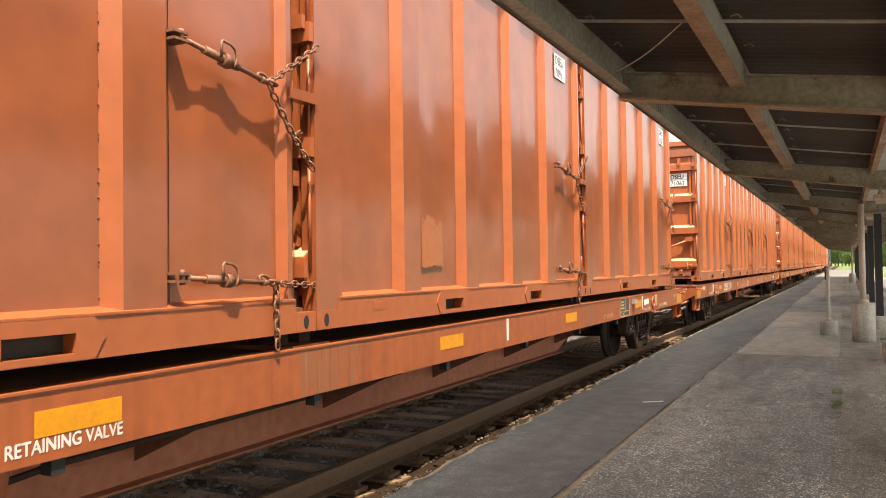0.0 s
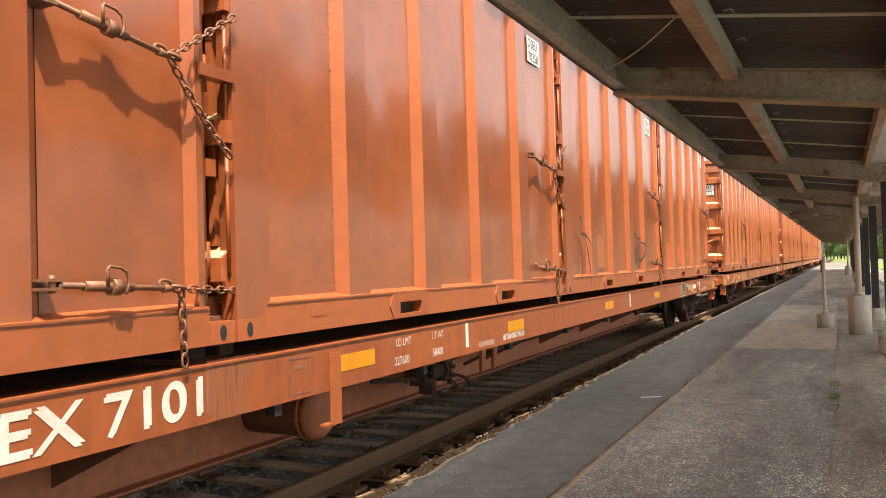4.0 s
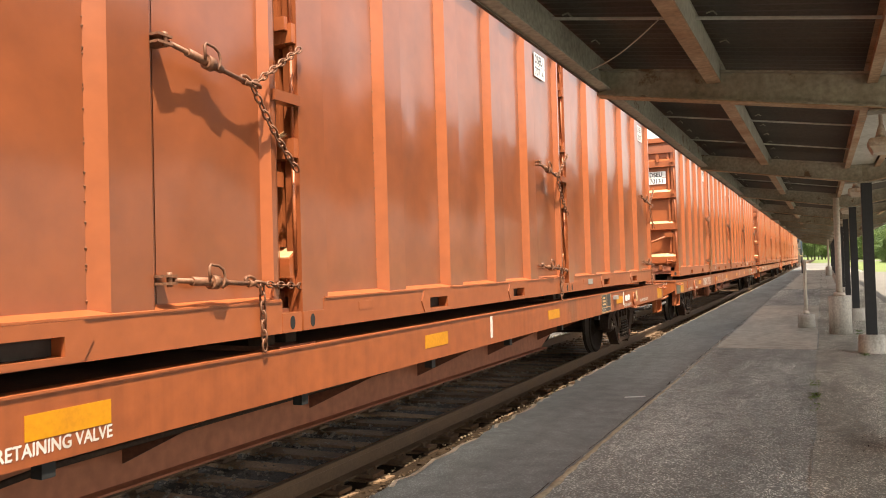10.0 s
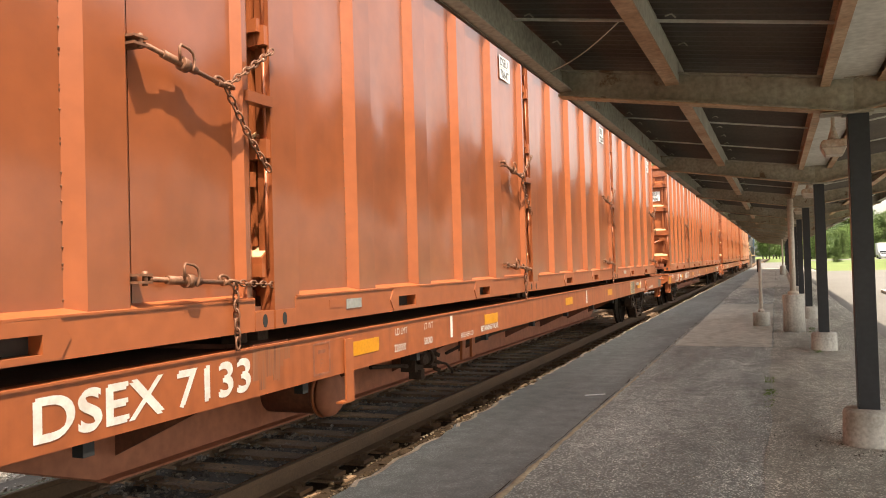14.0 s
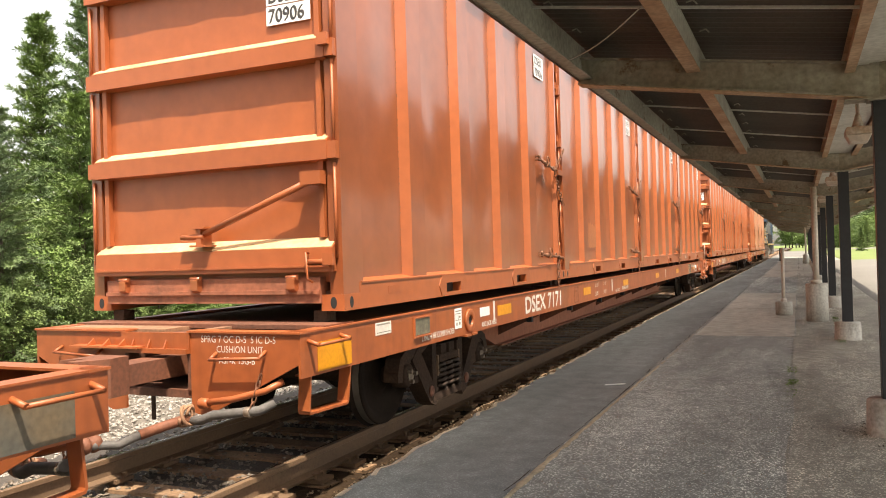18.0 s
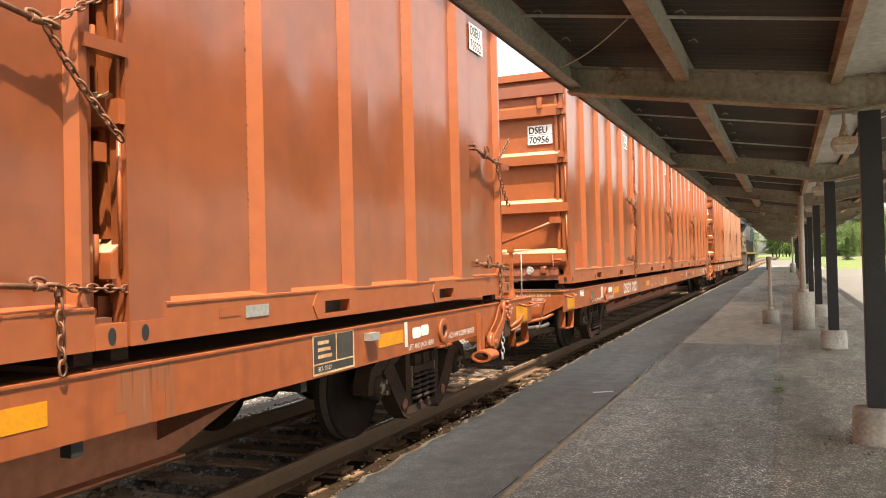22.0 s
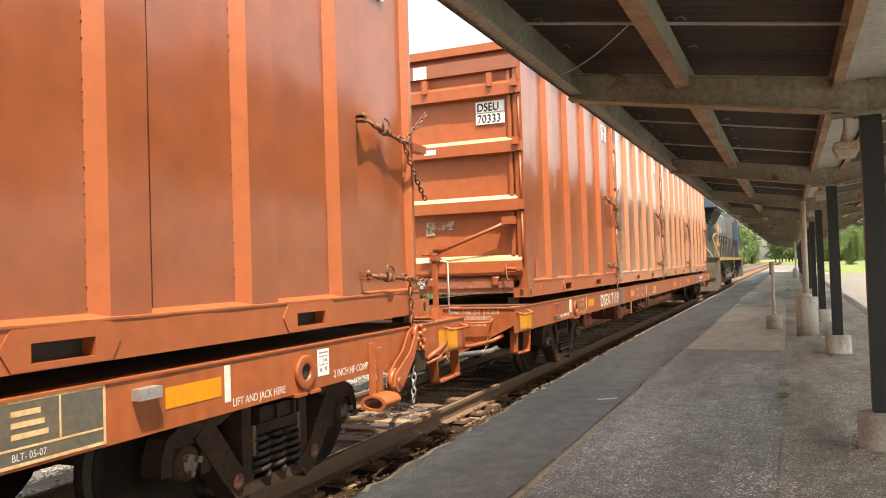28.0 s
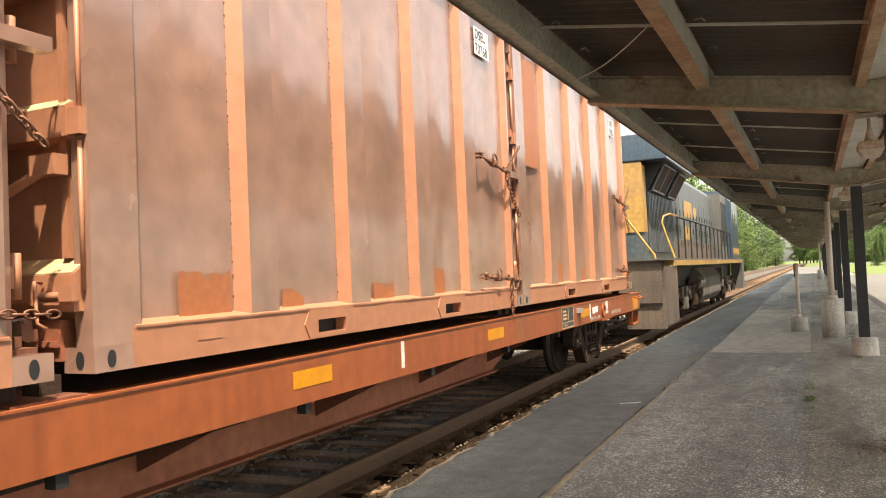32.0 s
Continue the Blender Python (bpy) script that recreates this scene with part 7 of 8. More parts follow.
def brake_gear(root):
    """Reservoir, cylinder and valves that hang under the near side of some cars."""
    bm = bmesh.new()   # the reservoir lies across the car, its domed end to the platform
    lathe(bm, [(0.03, 1.065), (0.10, 1.060), (0.150, 1.045), (0.180, 1.015), (0.188, 0.985), (0.188, 0.955)], 32, "x", (0, 7.33, 0.565), caps=True)
    # end in the brighter paint as if lit, body below in the darker
    dome = part("reservoir_end", bm, "sill_paint", root, "domed orange end of the air reservoir")
    bm = bmesh.new()
    lathe(bm, [(0.176, 0.954), (0.172, 0.90), (0.172, 0.05), (0.05, 0.0)], 30, "x", (0, 7.33, 0.565))
    part("air_reservoir", bm, "under", root, "dusty cylindrical air reservoir")
    bm = bmesh.new()
    pipe(bm, [(0.93, 7.33 + 0.186 * math.cos(t), 0.565 + 0.186 * math.sin(t)) for t in np.linspace(0, 6.28, 25)], 0.014, 6)
    part("reservoir_strap", bm, "rib", root)
    bm = bmesh.new()
    lathe(bm, [(0.03, 1.115), (0.09, 1.11), (0.118, 1.09), (0.125, 1.06), (0.110, 1.055), (0.105, 0.70), (0.03, 0.68)], 24, "x", (0, 3.86, 0.615))
    cyl = part("brake_cylinder", bm, "sill_paint", root, "dusty orange brake cylinder")
    bm = bmesh.new()
    pipe(bm, [(1.16, 3.66, 0.70), (1.19, 3.72, 0.56), (1.19, 3.80, 0.54)], 0.013, 6)
    part("brake_rod", bm, "rib", cyl)
    bm = bmesh.new()
    pipe(bm, [(1.13, 3.80, 0.66), (1.15, 3.90, 0.74), (1.15, 4.02, 0.72)], 0.016, 6)
    part("brake_lever", bm, "rib", cyl)
    bm = bmesh.new()
    box(bm, 0.86, 1.02, 8.92, 9.12, 0.52, 0.74)
    box(bm, 0.92, 1.06, 8.98, 9.06, 0.44, 0.54)
    rod(bm, (1.02, 9.0, 0.64), (1.10, 9.0, 0.64), 0.055, 14)
    rod(bm, (0.94, 9.12, 0.62), (0.94, 9.34, 0.62), 0.075, 16)
    rod(bm, (0.94, 9.34, 0.62), (0.94, 9.38, 0.62), 0.10, 16)
    box(bm, 0.88, 1.0, 9.38, 9.52, 0.50, 0.72)
    for zz in (0.50, 0.58, 0.66):
        rod(bm, (1.0, 9.42, zz), (1.06, 9.46, zz - 0.03), 0.022, 8)
    pipe(bm, [(1.0, 9.5, 0.56), (1.08, 9.6, 0.52), (1.10, 9.72, 0.44), (1.06, 9.80, 0.40)], 0.014, 7)
    pipe(bm, [(0.9, 8.2, 0.66), (0.95, 8.8, 0.60), (0.9, 9.1, 0.55)], 0.02, 7)
    pipe(bm, [(0.95, 9.9, 0.60), (1.0, 10.6, 0.68), (0.95, 14.0, 0.70)], 0.018, 7)
    part("brake_valve", bm, "steel_dark", root)
    for y in (9.86, 10.16):
        bm = bmesh.new()
        prism(bm, [(y, SILL0), (y + 0.10, SILL0), (y + 0.06, SILL0 - 0.24), (y - 0.02, SILL0 - 0.24)], "x", 1.14, 1.17)
        part("valve_bracket", bm, "car", root)
    boxes("side_step", "rib", root, (1.285, 1.30, 7.06, 7.18, 0.56, DECK - 0.06), (1.24, 1.30, 7.0, 7.18, 0.545, 0.56), edge=0.004)
    # a stake with a grab iron on the far front corner
    bm = bmesh.new()
    box(bm, -1.155, -1.115, FRONT_Y + 0.36, FRONT_Y + 0.41, 0.95, 1.74)
    prism(bm, [(FRONT_Y + 0.30, DECK), (FRONT_Y + 0.46, DECK), (FRONT_Y + 0.42, DECK + 0.16), (FRONT_Y + 0.36, DECK + 0.16)], "x", -1.165, -1.105)
    st = part("stake", bm, "rib", root, "upright steel stake at the car end")
    bm = bmesh.new()
    pipe(bm, [(-1.20, FRONT_Y + 0.42, 1.68), (-1.25, FRONT_Y + 0.34, 1.66), (-1.25, FRONT_Y + 0.33, 1.14)], 0.012, 6)
    part("grab_iron", bm, "white", st)


def form_plate(car, y, z, w, h, mat, name="form_plate"):
    """A printed white form with grey ruling and a few boxes."""
    p = boxes(name, mat, car, (1.2805, 1.2835, y, y + w, z, z + h), label="white printed form plate")
    for a, b, c, d in ((0.10, 0.90, 0.84, 0.90), (0.10, 0.90, 0.72, 0.76), (0.10, 0.13, 0.40, 0.72), (0.50, 0.53, 0.40, 0.72), (0.10, 0.90, 0.40, 0.43), (0.18, 0.36, 0.16, 0.30), (0.58, 0.80, 0.18, 0.32), (0.60, 0.84, 0.52, 0.62)):
        boxes("ruling", "grey_ink", p, (1.2836, 1.2842, y + w * a, y + w * b, z + h * c, z + h * d))
    return p


def painted_out(car, y0, y1, z0, z1, r=0.028):
    """A round-cornered patch of white paint over an old stencil."""
    pts = []
    for cy, cz, q0 in ((y1 - r, z1 - r, 0), (y0 + r, z1 - r, 1), (y0 + r, z0 + r, 2), (y1 - r, z0 + r, 3)):
        pts += [(cy + r * math.cos(q), cz + r * math.sin(q)) for q in np.linspace(q0 * math.pi / 2, (q0 + 1) * math.pi / 2, 5)]
    bm = bmesh.new()
    prism(bm, pts, "x", 1.2805, 1.2832)
    bmesh.ops.recalc_face_normals(bm, faces=bm.faces)
    part("painted_out_panel", bm, "plate", car, "white painted-out stencil")


def fittings(car, i):
    """Plates, holders and stencils of one car's near sill, which differ from car to car."""
    zc = SILL0 + 0.165
    # long printed strip and the placard holder near the front
    if i not in (2, 5):
        lab = boxes("white_plate", "white", car, (1.2805, 1.2835, 0.46, 0.725, SILL0 + 0.185, SILL0 + 0.285), label="dirty white printed strip")
        boxes("ruling", "grey_ink", lab, (1.2836, 1.2842, 0.475, 0.71, SILL0 + 0.262, SILL0 + 0.274))
        boxes("ruling", "grey_ink", lab, (1.2836, 1.2842, 0.475, 0.71, SILL0 + 0.200, SILL0 + 0.207))
    hold = boxes("placard_holder", "car", car, (1.2805, 1.286, 1.135, 1.475, zc - 0.075, zc + 0.105), edge=0.002)
    for d in ((1.286, 1.302, 1.135, 1.150, zc - 0.075, zc + 0.105), (1.286, 1.302, 1.150, 1.475, zc - 0.075, zc - 0.062), (1.286, 1.298, 1.150, 1.475, zc + 0.095, zc + 0.105)):
        boxes("flange", "rib", hold, d)
    if i in (3, 4):
        boxes("placard", "placard", hold, (1.2865, 1.290, 1.165, 1.465, zc - 0.055, zc + 0.090), label="blank grey-green metal placard")
    else:
        for k in range(3):
            boxes("pressing", "rib", hold, (1.2865, 1.292, 1.20, 1.43, zc - 0.035 + k * 0.045, zc - 0.025 + k * 0.045))
    if i in (3, 4):
        form_plate(car, 2.06, zc - 0.085, 0.17, 0.20, "plate" if i == 3 else "white")
        words("AND JACK HERE" if i == 3 else "LIFT AND JACK HERE", 0.05, "white", car, (1.2828, 2.78 if i == 3 else 2.60, SILL0 + 0.035), SIDE, bold=0.02)
        if i == 3:
            boxes("white_plate", "plate", car, (1.2805, 1.2835, 2.74, 3.02, zc - 0.02, zc + 0.075), label="blank white plate")
        else:
            for a, b, lift in ((2.72, 2.875, 0.0), (2.885, 3.05, 0.008)):
                painted_out(car, a, b, zc - 0.02 + lift, zc + 0.075 + lift)
        boxes("white_mark", "ochre" if i == 4 else "white", car, (1.2805, 1.283, 3.145, 3.19, zc - 0.09, zc + 0.125))
    else:
        if i != 2:
            boxes("white_plate", "white" if i != 1 else "ochre", car, (1.2805, 1.2835, 2.06, 2.20, zc - 0.075, zc + 0.12))
        words("EMPTY LOAD", 0.05, "ochre", car, (1.2825, 2.62, SILL0 + 0.225), SIDE, bold=0.015)
        words("1 1/4\" ADJ. BLOCK", 0.05, "ochre", car, (1.2825, 2.62, SILL0 + 0.145), SIDE, narrow=0.7, bold=0.015)
        words("LIFT AND JACK HERE", 0.045, "ochre" if i == 5 else "white", car, (1.2825, 2.60, SILL0 + 0.03), SIDE, bold=0.015)
        if i == 5:
            boxes("white_mark", "ochre", car, (1.2805, 1.283, 3.145, 3.20, zc - 0.10, zc + 0.12))
    # rear: stencils painted out in white, and the form plate past the jacking eye
    if i not in (2, 4):
        for a, b, lift in ((21.86, 22.035, 0.0), (22.045, 22.21, 0.008)):
            painted_out(car, a, b, zc - 0.042 + lift, zc + 0.055 + lift)
    if i not in (2, 3):
        form_plate(car, 22.72, zc - 0.085, 0.15, 0.19, "ochre" if i in (-1, 1) else "plate")
    if i in (2, 4):   # the black of the data plate has weathered away
        for ch in car.children:
            if ch.name.startswith("data_plate"):
                ch.data = ch.data.copy()
                ch.data.materials[0] = M["dirty_film"]
                ch["label"] = "weathered dark olive data plate with worn stencils"
    for y in (2.30, 22.42):   # lugs under the jacking eyes
        for k in (0.0, 0.17):
            boxes("jacking_lug", "rib", car, (1.17, 1.305, y + k, y + k + 0.13, SILL0 - 0.022, SILL0 - 0.001), edge=0.005)


CARS = {-1: ("7052", "227500", "58500"), 0: ("7101", "227600", "58400"), 1: ("7244", "227800", "58200"), 2: ("7133", "228000", "58000"), 3: ("7171", "227200", "58800"), 4: ("7021", "227900", "58100"), 5: ("7119", "227600", "58400")}
base_car = flat_car()
car_list = [base_car] + [copy_thing(base_car, Matrix()) for _ in range(6)]
WHEELS = []
for car, (i, (num, ld, lt)) in zip(car_list, CARS.items()):
    TRAIN.append((car, START + PITCH * i, CAR_Z))
    words("DSEX " + num, 0.20, "white" if i != 1 else "ochre", car, (1.2828, 4.25, SILL0 + 0.060), SIDE, long=1.62, bold=0.026)
    words("LD LMT", 0.06, "white", car, (1.2828, 7.965, SILL0 + 0.205), SIDE)
    words("LT WT", 0.06, "white", car, (1.2828, 8.58, SILL0 + 0.205), SIDE)
    words(ld, 0.065, "white", car, (1.2828, 7.94, SILL0 + 0.06), SIDE)
    words(lt, 0.065, "white", car, (1.2828, 8.58, SILL0 + 0.06), SIDE)
    words("2 INCH HF COMP SHOES", 0.055, "white", car, (1.2825, 22.61 if i == 3 else 22.93 if i == 4 else 23.07, SILL0 + 0.045), SIDE, long=0.78 if i == 3 else 0.0, bold=0.012)
    fittings(car, i)
    if i not in (3, 4):
        brake_gear(car)
    if i in (-1, 3):
        words("L 85'-2\"", 0.07, "white", car, (1.2825, 24.46, SILL0 + 0.16), SIDE)
    if i in (3, 4):
        hand_brake(car)
    if i == -1:
        words("LOT NO. R30045", 0.06, "ochre", car, (1.2828, 19.26, SILL0 + 0.05), SIDE)
    if i == 4:
        spray((car, 1.2845), tag_c, 16.12, SILL0 + 0.05, 0.56, 0.010)
        spray((car, 1.2845), tag_c, 14.0, SILL0 + 0.05, 0.5, 0.010)
    rs = random.Random(40 + i)
    for ya, yb, grey in ((5.90, 6.30, i in (1, 5)), (18.40, 18.80, False), (12.15, 12.85 if i == -1 else 12.15, False), (25.02, 25.30 if i == 0 else 25.02, True)):   # rain run-down below the gaps between the containers
        y = ya
        while y < yb:
            w = rs.uniform(0.03, 0.09)
            low = SILL0 + 0.003 + (max(0.0, rs.gauss(0.02, 0.10)) if not grey else 0.0)
            boxes("streak_stain", "rain_grey" if grey and y > ya + 0.05 else "rain_brown", car, (1.2804, 1.2812 + 0.0004 * rs.random(), y, y + w, min(low, DECK - 0.08), DECK - 0.014), label="rain-streaked worn paint")
            y += w
    if i == 1:
        boxes("torn_placard", "steel_dark", car, (1.2804, 1.286, 6.36, 6.50, SILL0 + 0.16, SILL0 + 0.185), (1.2804, 1.286, 6.365, 6.48, SILL0 + 0.115, SILL0 + 0.13), (1.2804, 1.283, 6.36, 6.50, SILL0 + 0.13, SILL0 + 0.16), label="dark torn remains of a placard")
    if i == 2:
        boxes("dark_patch", "dirty_film", car, (1.2835, 1.2845, FRONT_Y + 0.13, FRONT_Y + 0.69, SILL0 + 0.012, DECK - 0.095), label="dirt-blackened reflector")
        boxes("reflector", "yellow", car, (1.2805, 1.283, FRONT_Y + 0.71, FRONT_Y + 1.18, SILL0 + 0.03, DECK - 0.065), label="yellow reflective square")
        boxes("dark_patch", "dirty_film", car, (1.2835, 1.2845, REAR_Y - 0.68, REAR_Y - 0.20, SILL0 + 0.015, DECK - 0.085), label="dark repaint patch")
    for y in AX:
        WHEELS.append((wheelset(car, y, WHEEL_R, LIFT), y, WHEEL_R, WHEEL_R + LIFT))


# ---- the train: locomotive ----
def locomotive():
    root = tagged(new("locomotive"), "dark blue, yellow and grey diesel locomotive, radiator end towards the cars", "locomotive")
    L = 22.2
    # frame and walkway
    boxes("sill", "yellow_loco", root, (-1.5, 1.5, 1.5, L - 1.5, 1.55, 1.68), edge=0.01)
    boxes("walkway", "grey_loco", root, (-1.5, 1.5, 0.2, L - 0.2, 1.68, 1.72))
    boxes("underframe", "dark", root, (-0.9, 0.9, 0.5, L - 0.5, 0.95, 1.52))
    # hood
    bm = bmesh.new()
    prism(bm, [(-0.95, 1.72), (0.95, 1.72), (0.95, 4.05), (0.75, 4.28), (-0.75, 4.28), (-0.95, 4.05)], "y", 2.0, 16.6)
    part("long_hood", bm, "hood", root)
    for k in range(16):
        y = 4.9 + k * 0.72
        boxes("hood_door", "hood", root, (0.95, 0.968, y, y + 0.66, 1.86, 3.55), edge=0.006)
        for z in (2.1, 3.0):
            boxes("door_hinge", "dark", root, (0.968, 0.985, y + 0.02, y + 0.05, z, z + 0.15))
        boxes("door_latch", "dark", root, (0.968, 0.99, y + 0.58, y + 0.61, 2.5, 2.7))
    # radiator wings overhanging the hood
    bm = bmesh.new()
    prism(bm, [(-1.52, 3.98), (-1.52, 4.36), (-1.35, 4.60), (1.35, 4.60), (1.52, 4.36), (1.52, 3.98)], "y", 0.95, 5.6)
    bevel(bm, 0.02)
    part("radiator_wing", bm, "blue", root, "flared blue radiator wing")
    bm = bmesh.new()
    prism(bm, [(-0.95, 3.30), (-1.34, 3.978), (1.34, 3.978), (0.95, 3.30)], "y", 1.45, 5.3)
    part("radiator_housing", bm, "dark", root)
    for y0, y1 in ((1.62, 2.42), (2.46, 3.30), (3.85, 5.0)):
        bm = bmesh.new()
        prism(bm, [(1.03, 3.38), (1.33, 3.93), (1.36, 3.91), (1.06, 3.36)], "y", y0, y1)
        g = part("radiator_grille", bm, "steel_dark", root)
        bm = bmesh.new()
        for ya, yb in ((y0 - 0.03, y0 + 0.02), (y1 - 0.02, y1 + 0.03)):
            prism(bm, [(1.02, 3.34), (1.35, 3.95), (1.385, 3.93), (1.055, 3.32)], "y", ya, yb)
        for p, q in ((1.035, 3.34), (1.345, 3.91)):
            box(bm, p, p + 0.035, y0, y1, q, q + 0.04)
        part("grille_frame", bm, "hood", g)
    bm = bmesh.new()
    prism(bm, [(-0.95, 1.72), (0.95, 1.72), (0.95, 3.9), (-0.95, 3.9)], "y", 1.0, 2.0)
    part("rear_body", bm, "hood", root, "blue-grey rear end of the hood")
    boxes("rear_panel", "yellow_loco", root, (-0.95, 0.95, 0.975, 0.998, 2.35, 3.96), (0.952, 0.958, 1.0, 1.34, 2.35, 3.9), label="weathered ochre end panel")
    boxes("intake", "dark", root, (0.951, 0.962, 1.42, 5.0, 1.88, 3.32))
    for k in range(18):
        boxes("hood_rib", "hood", root, (0.962, 1.0, 1.46 + k * 0.2, 1.54 + k * 0.2, 1.9, 3.3))
    boxes("rear_door", "hood", root, (-0.35, 0.35, 0.955, 0.975, 1.8, 3.4), edge=0.01)
    boxes("headlight", "plate", root, (-0.2, -0.03, 0.92, 0.95, 4.1, 4.26), (0.03, 0.2, 0.92, 0.95, 4.1, 4.26))
    boxes("lower_panel", "pilot", root, (0.969, 0.974, 5.1, 14.3, 1.74, 2.28))
    boxes("emblem", "yellow_loco", root, (0.969, 0.976, 6.9, 8.7, 2.32, 2.72), (0.969, 0.976, 7.2, 8.9, 3.0, 3.5), (0.969, 0.976, 9.2, 9.9, 3.05, 3.4), label="faded yellow emblem shapes")
    # cab and nose at the far end
    bm = bmesh.new()
    prism(bm, [(-1.5, 1.72), (1.5, 1.72), (1.5, 4.0), (1.1, 4.5), (-1.1, 4.5), (-1.5, 4.0)], "y", 16.6, 19.3)
    part("cab", bm, "blue", root)
    boxes("cab_window", "glass", root, (1.5, 1.515, 17.0, 17.75, 3.05, 3.7), (1.5, 1.515, 17.95, 18.7, 3.05, 3.7), edge=0.004)
    boxes("cab_stripe", "yellow_loco", root, (1.5, 1.512, 16.7, 19.2, 1.9, 2.15))
    boxes("nose", "blue", root, (-0.9, 0.9, 19.3, 21.2, 1.72, 3.1), edge=0.06)
    boxes("equipment_cab", "grey_loco", root, (-1.3, 1.3, 14.4, 16.6, 1.72, 4.2), edge=0.03)
    bm = bmesh.new()
    for q in range(8):
        box(bm, 1.3, 1.31, 14.55 + q * 0.25, 14.72 + q * 0.25, 2.4, 3.9)
    part("louvre", bm, "dark", root)
    bm = bmesh.new()
    rod(bm, (0, 9.5, 4.28), (0, 9.5, 4.5), 0.3, 14)
    box(bm, -0.5, 0.5, 11.6, 13.8, 4.28, 4.42)
    rod(bm, (0.3, 18, 4.5), (0.3, 18, 4.66), 0.12, 10)
    part("roof_fittings", bm, "dark", root)
    # handrails
    for sx in (-1, 1):
        bm = bmesh.new()
        x = sx * 1.45
        for k in range(13):
            y = 2.6 + k * 1.12
            rod(bm, (x, y, 1.7), (x, y, 2.72), 0.022, 6)
        pipe(bm, [(x, 2.6, 2.73), (x, 16.2, 2.73)], 0.022, 6)
        part("handrail", bm, "dark", root)
        bm = bmesh.new()   # railing across the end platform, sloping down to the corner steps
        pipe(bm, [(sx * p, 0.42, q) for p, q in ((0.30, 2.74), (0.58, 2.74), (0.70, 2.60), (1.12, 1.98), (1.25, 1.80), (1.28, 1.60), (1.28, 0.98), (1.20, 0.86), (1.02, 0.82))], 0.026, 8)
        rod(bm, (sx * 0.42, 0.42, 1.70), (sx * 0.42, 0.42, 2.73), 0.020, 7)
        part("end_railing", bm, "yellow_loco", root, "yellow railing sloping down to the steps")
        bm = bmesh.new()
        pipe(bm, [(sx * p, y, q) for p, y, q in ((1.45, 1.90, 0.60), (1.45, 1.90, 1.75), (1.28, 1.95, 2.25), (1.18, 1.98, 2.60), (1.22, 2.02, 2.74), (1.32, 2.25, 2.80), (1.45, 2.7, 2.74))], 0.026, 8)
        part("step_rail", bm, "yellow_loco", root, "yellow step handrail")
        boxes("corner_plate", "pilot", root, (*sorted((sx * 0.60, sx * 1.46)), 0.34, 0.40, 0.18, 1.66), edge=0.02, label="dusty tan corner plate of the pilot")
        boxes("corner_mark", "yellow_loco", root, (*sorted((sx * 0.96, sx * 1.14)), 0.332, 0.338, 1.18, 1.36), label="worn yellow badge")
        boxes("side_plate", "pilot", root, (*sorted((sx * 1.44, sx * 1.47)), 0.42, 2.05, 0.24, 1.54), edge=0.01)
        boxes("far_step", "grey_loco", root, (*sorted((sx * 1.0, sx * 1.48)), L - 1.4, L - 0.35, 0.4, 1.7), edge=0.02)
    boxes("end_plate", "pilot", root, (-1.4, 1.4, 0.28, 0.33, 0.75, 1.70), (-0.25, 0.25, -0.55, 0.3, 0.76, 1.0), label="grey pilot with coupler")
    bm = bmesh.new()
    for x in (-0.7, -0.5, 0.4, 0.55, 0.7, 0.85):
        pipe(bm, [(x, 0.27, 0.85), (x, 0.05, 0.75), (x, 0.0, 0.5), (x, 0.14, 0.42)], 0.022, 6)
    part("air_hose", bm, "hose", root)
    bm = bmesh.new()
    prism(bm, [(-1.25, 0.55), (-1.1, 0.35), (1.1, 0.35), (1.25, 0.55), (1.25, 1.15), (1.05, 1.45), (-1.05, 1.45), (-1.25, 1.15)], "y", 8.6, 13.6)
    bevel(bm, 0.03)
    part("fuel_tank", bm, "truck_tan", root, "dusty grey fuel tank")
    bm = bmesh.new()
    box(bm, 1.0, 1.3, 13.8, 14.3, 0.7, 1.4)
    bevel(bm, 0.02)
    part("filter_box", bm, "truck_tan", root)
    for y in (7.4, 8.0):
        bm = bmesh.new()
        rod(bm, (1.15, y, 1.0), (1.15, y + 0.5, 1.0), 0.2, 16)
        part("air_tank", bm, "truck_tan", root)
    # trucks
    for y0 in (3.0, 15.2):
        for sx in (-1, 1):
            bm = bmesh.new()
            x0, x1 = sorted((sx * 0.95, sx * 1.18))
            prism(bm, [(y0 - 0.6, 0.55), (y0 - 0.6, 0.95), (y0 + 4.5, 0.95), (y0 + 4.5, 0.55), (y0 + 4.1, 0.40), (y0 + 3.4, 0.62), (y0 + 2.6, 0.62), (y0 + 2.0, 0.42), (y0 + 1.3, 0.62), (y0 + 0.6, 0.62), (y0, 0.40)], "x", x0, x1)
            part("truck_frame", bm, "steel_dark", root)
            for q in range(3):
                bm = bmesh.new()
                y = y0 + q * 1.98
                box(bm, *sorted((sx * 1.1, sx * 1.26)), y - 0.2, y + 0.2, 0.38, 0.68)
                for dy in (-0.35, 0.35):
                    rod(bm, (sx * 1.15, y + dy, 0.55), (sx * 1.15, y + dy, 0.98), 0.075, 10)
                rod(bm, (sx * 1.2, y + 0.5, 0.85), (sx * 1.2, y + 0.95, 0.62), 0.06, 8)
                part("axle_box", bm, "truck_tan" if q == 1 else "steel_dark", root)
    return root


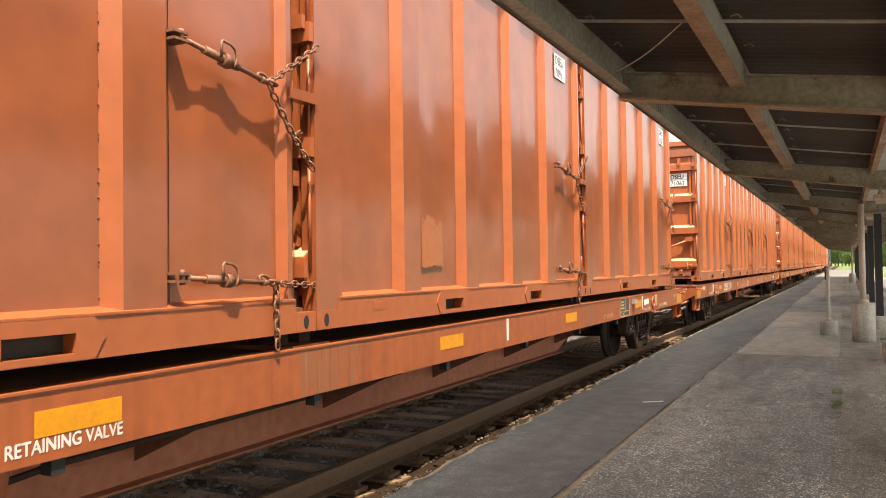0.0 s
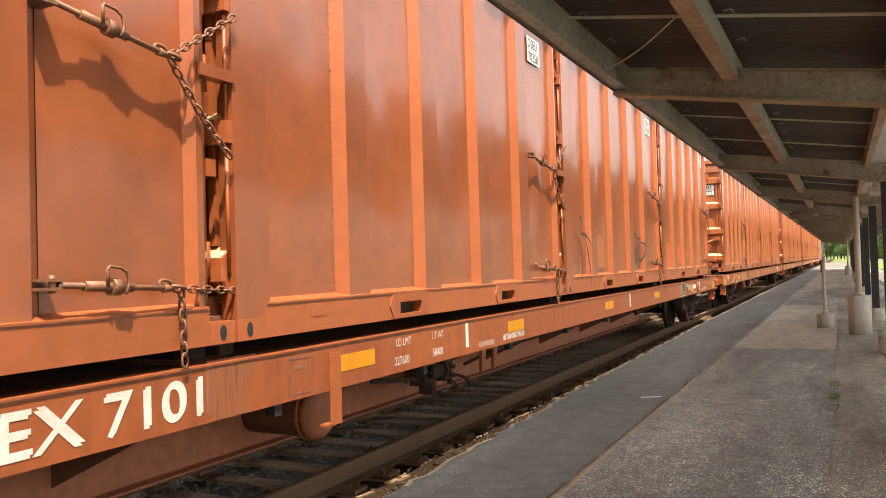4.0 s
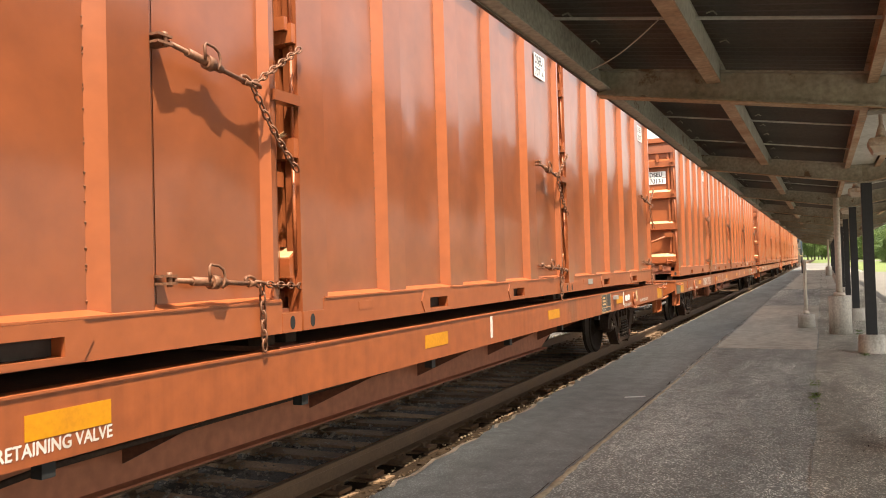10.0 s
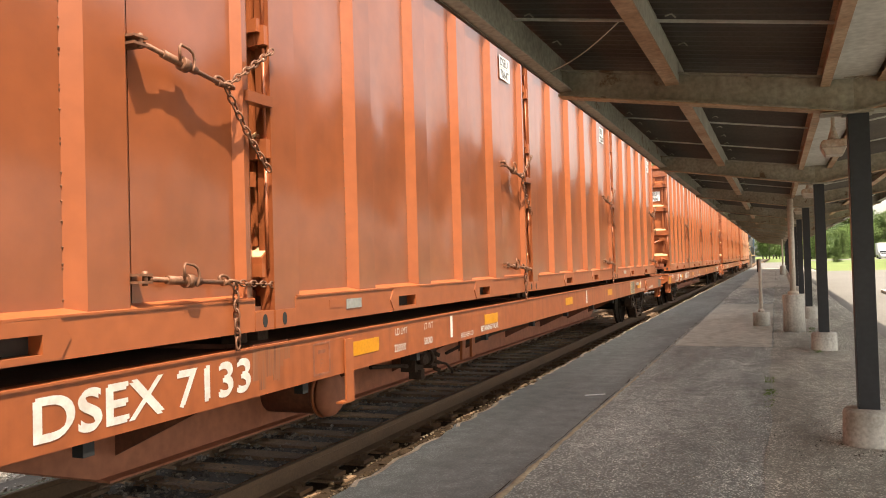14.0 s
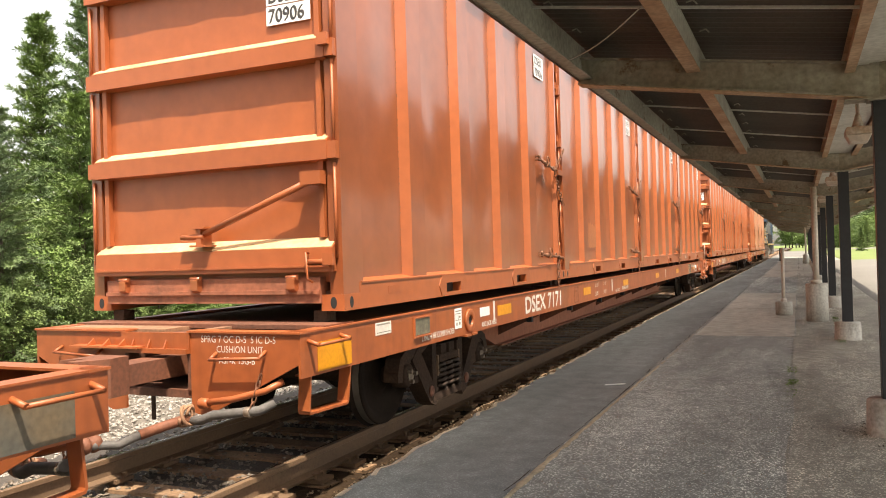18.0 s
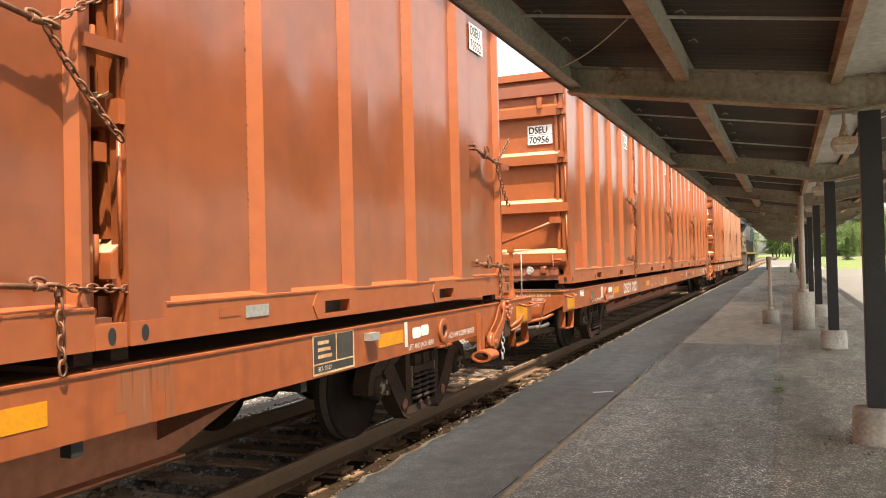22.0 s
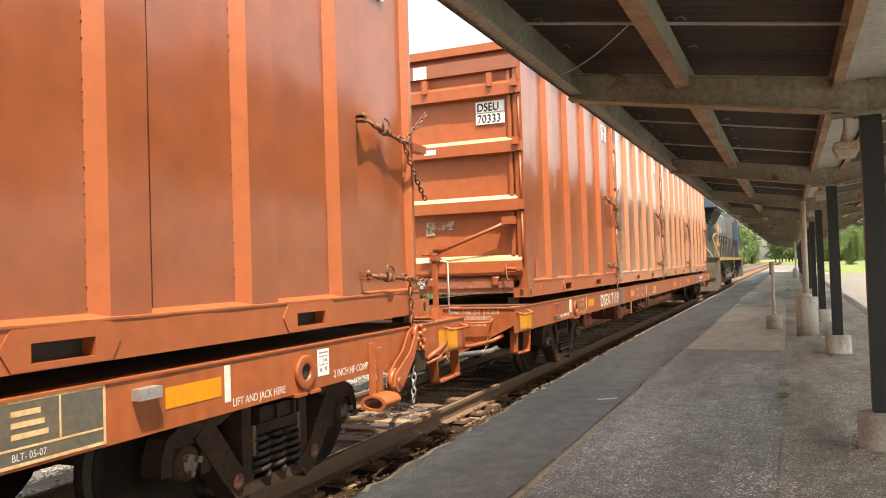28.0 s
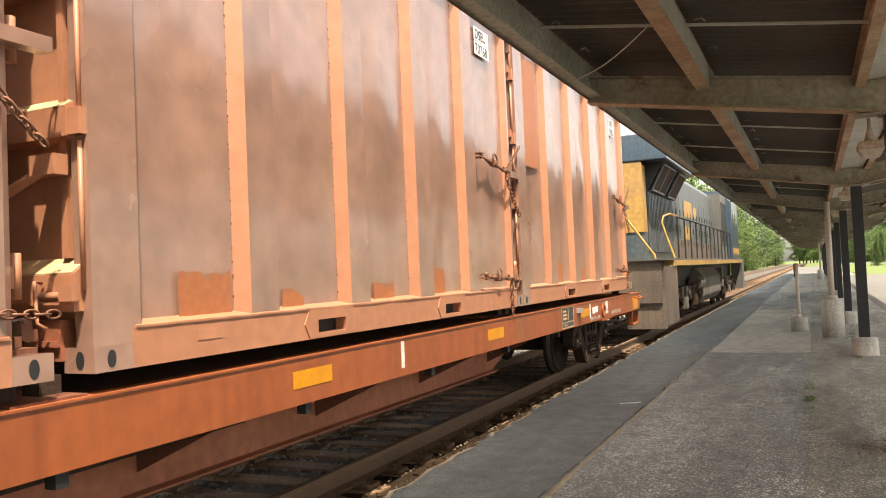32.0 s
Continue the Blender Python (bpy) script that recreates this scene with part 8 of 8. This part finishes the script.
loco = locomotive()
LOCO_U = START + PITCH * 5 + REAR_Y + 1.62
TRAIN.append((loco, LOCO_U, RAIL_Z))
for y0 in (3.0, 15.2):
    for q in range(3):
        WHEELS.append((wheelset(loco, y0 + q * 1.98, 0.52), y0 + q * 1.98, 0.52, 0.52))

# ---- movement ----
# metres that the train has rolled, second by second
ROLLED = [-87.39, -81.759, -76.162, -70.484, -65.05, -59.472, -53.896, -48.332, -42.809, -37.348, -31.914, -26.574, -21.221, -15.822, -10.449, -5.116, 0.121, 5.276, 10.523, 15.728, 20.86, 25.999, 31.025, 36.048, 41.169, 46.251, 51.302, 56.322, 61.275, 66.26, 71.226, 76.11, 80.986]


def rolled(t):
    k = min(int(t), 31)
    f = t - k
    p = [ROLLED[max(0, min(32, k + d))] for d in (-1, 0, 1, 2)]
    if k == 0:
        p[0] = 2 * p[1] - p[2]
    if k == 31:
        p[3] = 2 * p[2] - p[1]
    return 0.5 * (2 * p[1] + (p[2] - p[0]) * f + (2 * p[0] - 5 * p[1] + 4 * p[2] - p[3]) * f * f + (3 * p[1] - p[0] - 3 * p[2] + p[3]) * f ** 3)


def motions():
    for thing, u, z in TRAIN:
        walk(thing, [(t, pose(TRACK_X, u - rolled(t), z)) for t in range(33)])
    steps = [round(0.1 * k, 1) for k in range(321)]
    for axle, y, r, z in WHEELS:
        walk(axle, [(t, pose(0, y, z, math.degrees(rolled(t) / r) % 360)) for t in steps])


motions()
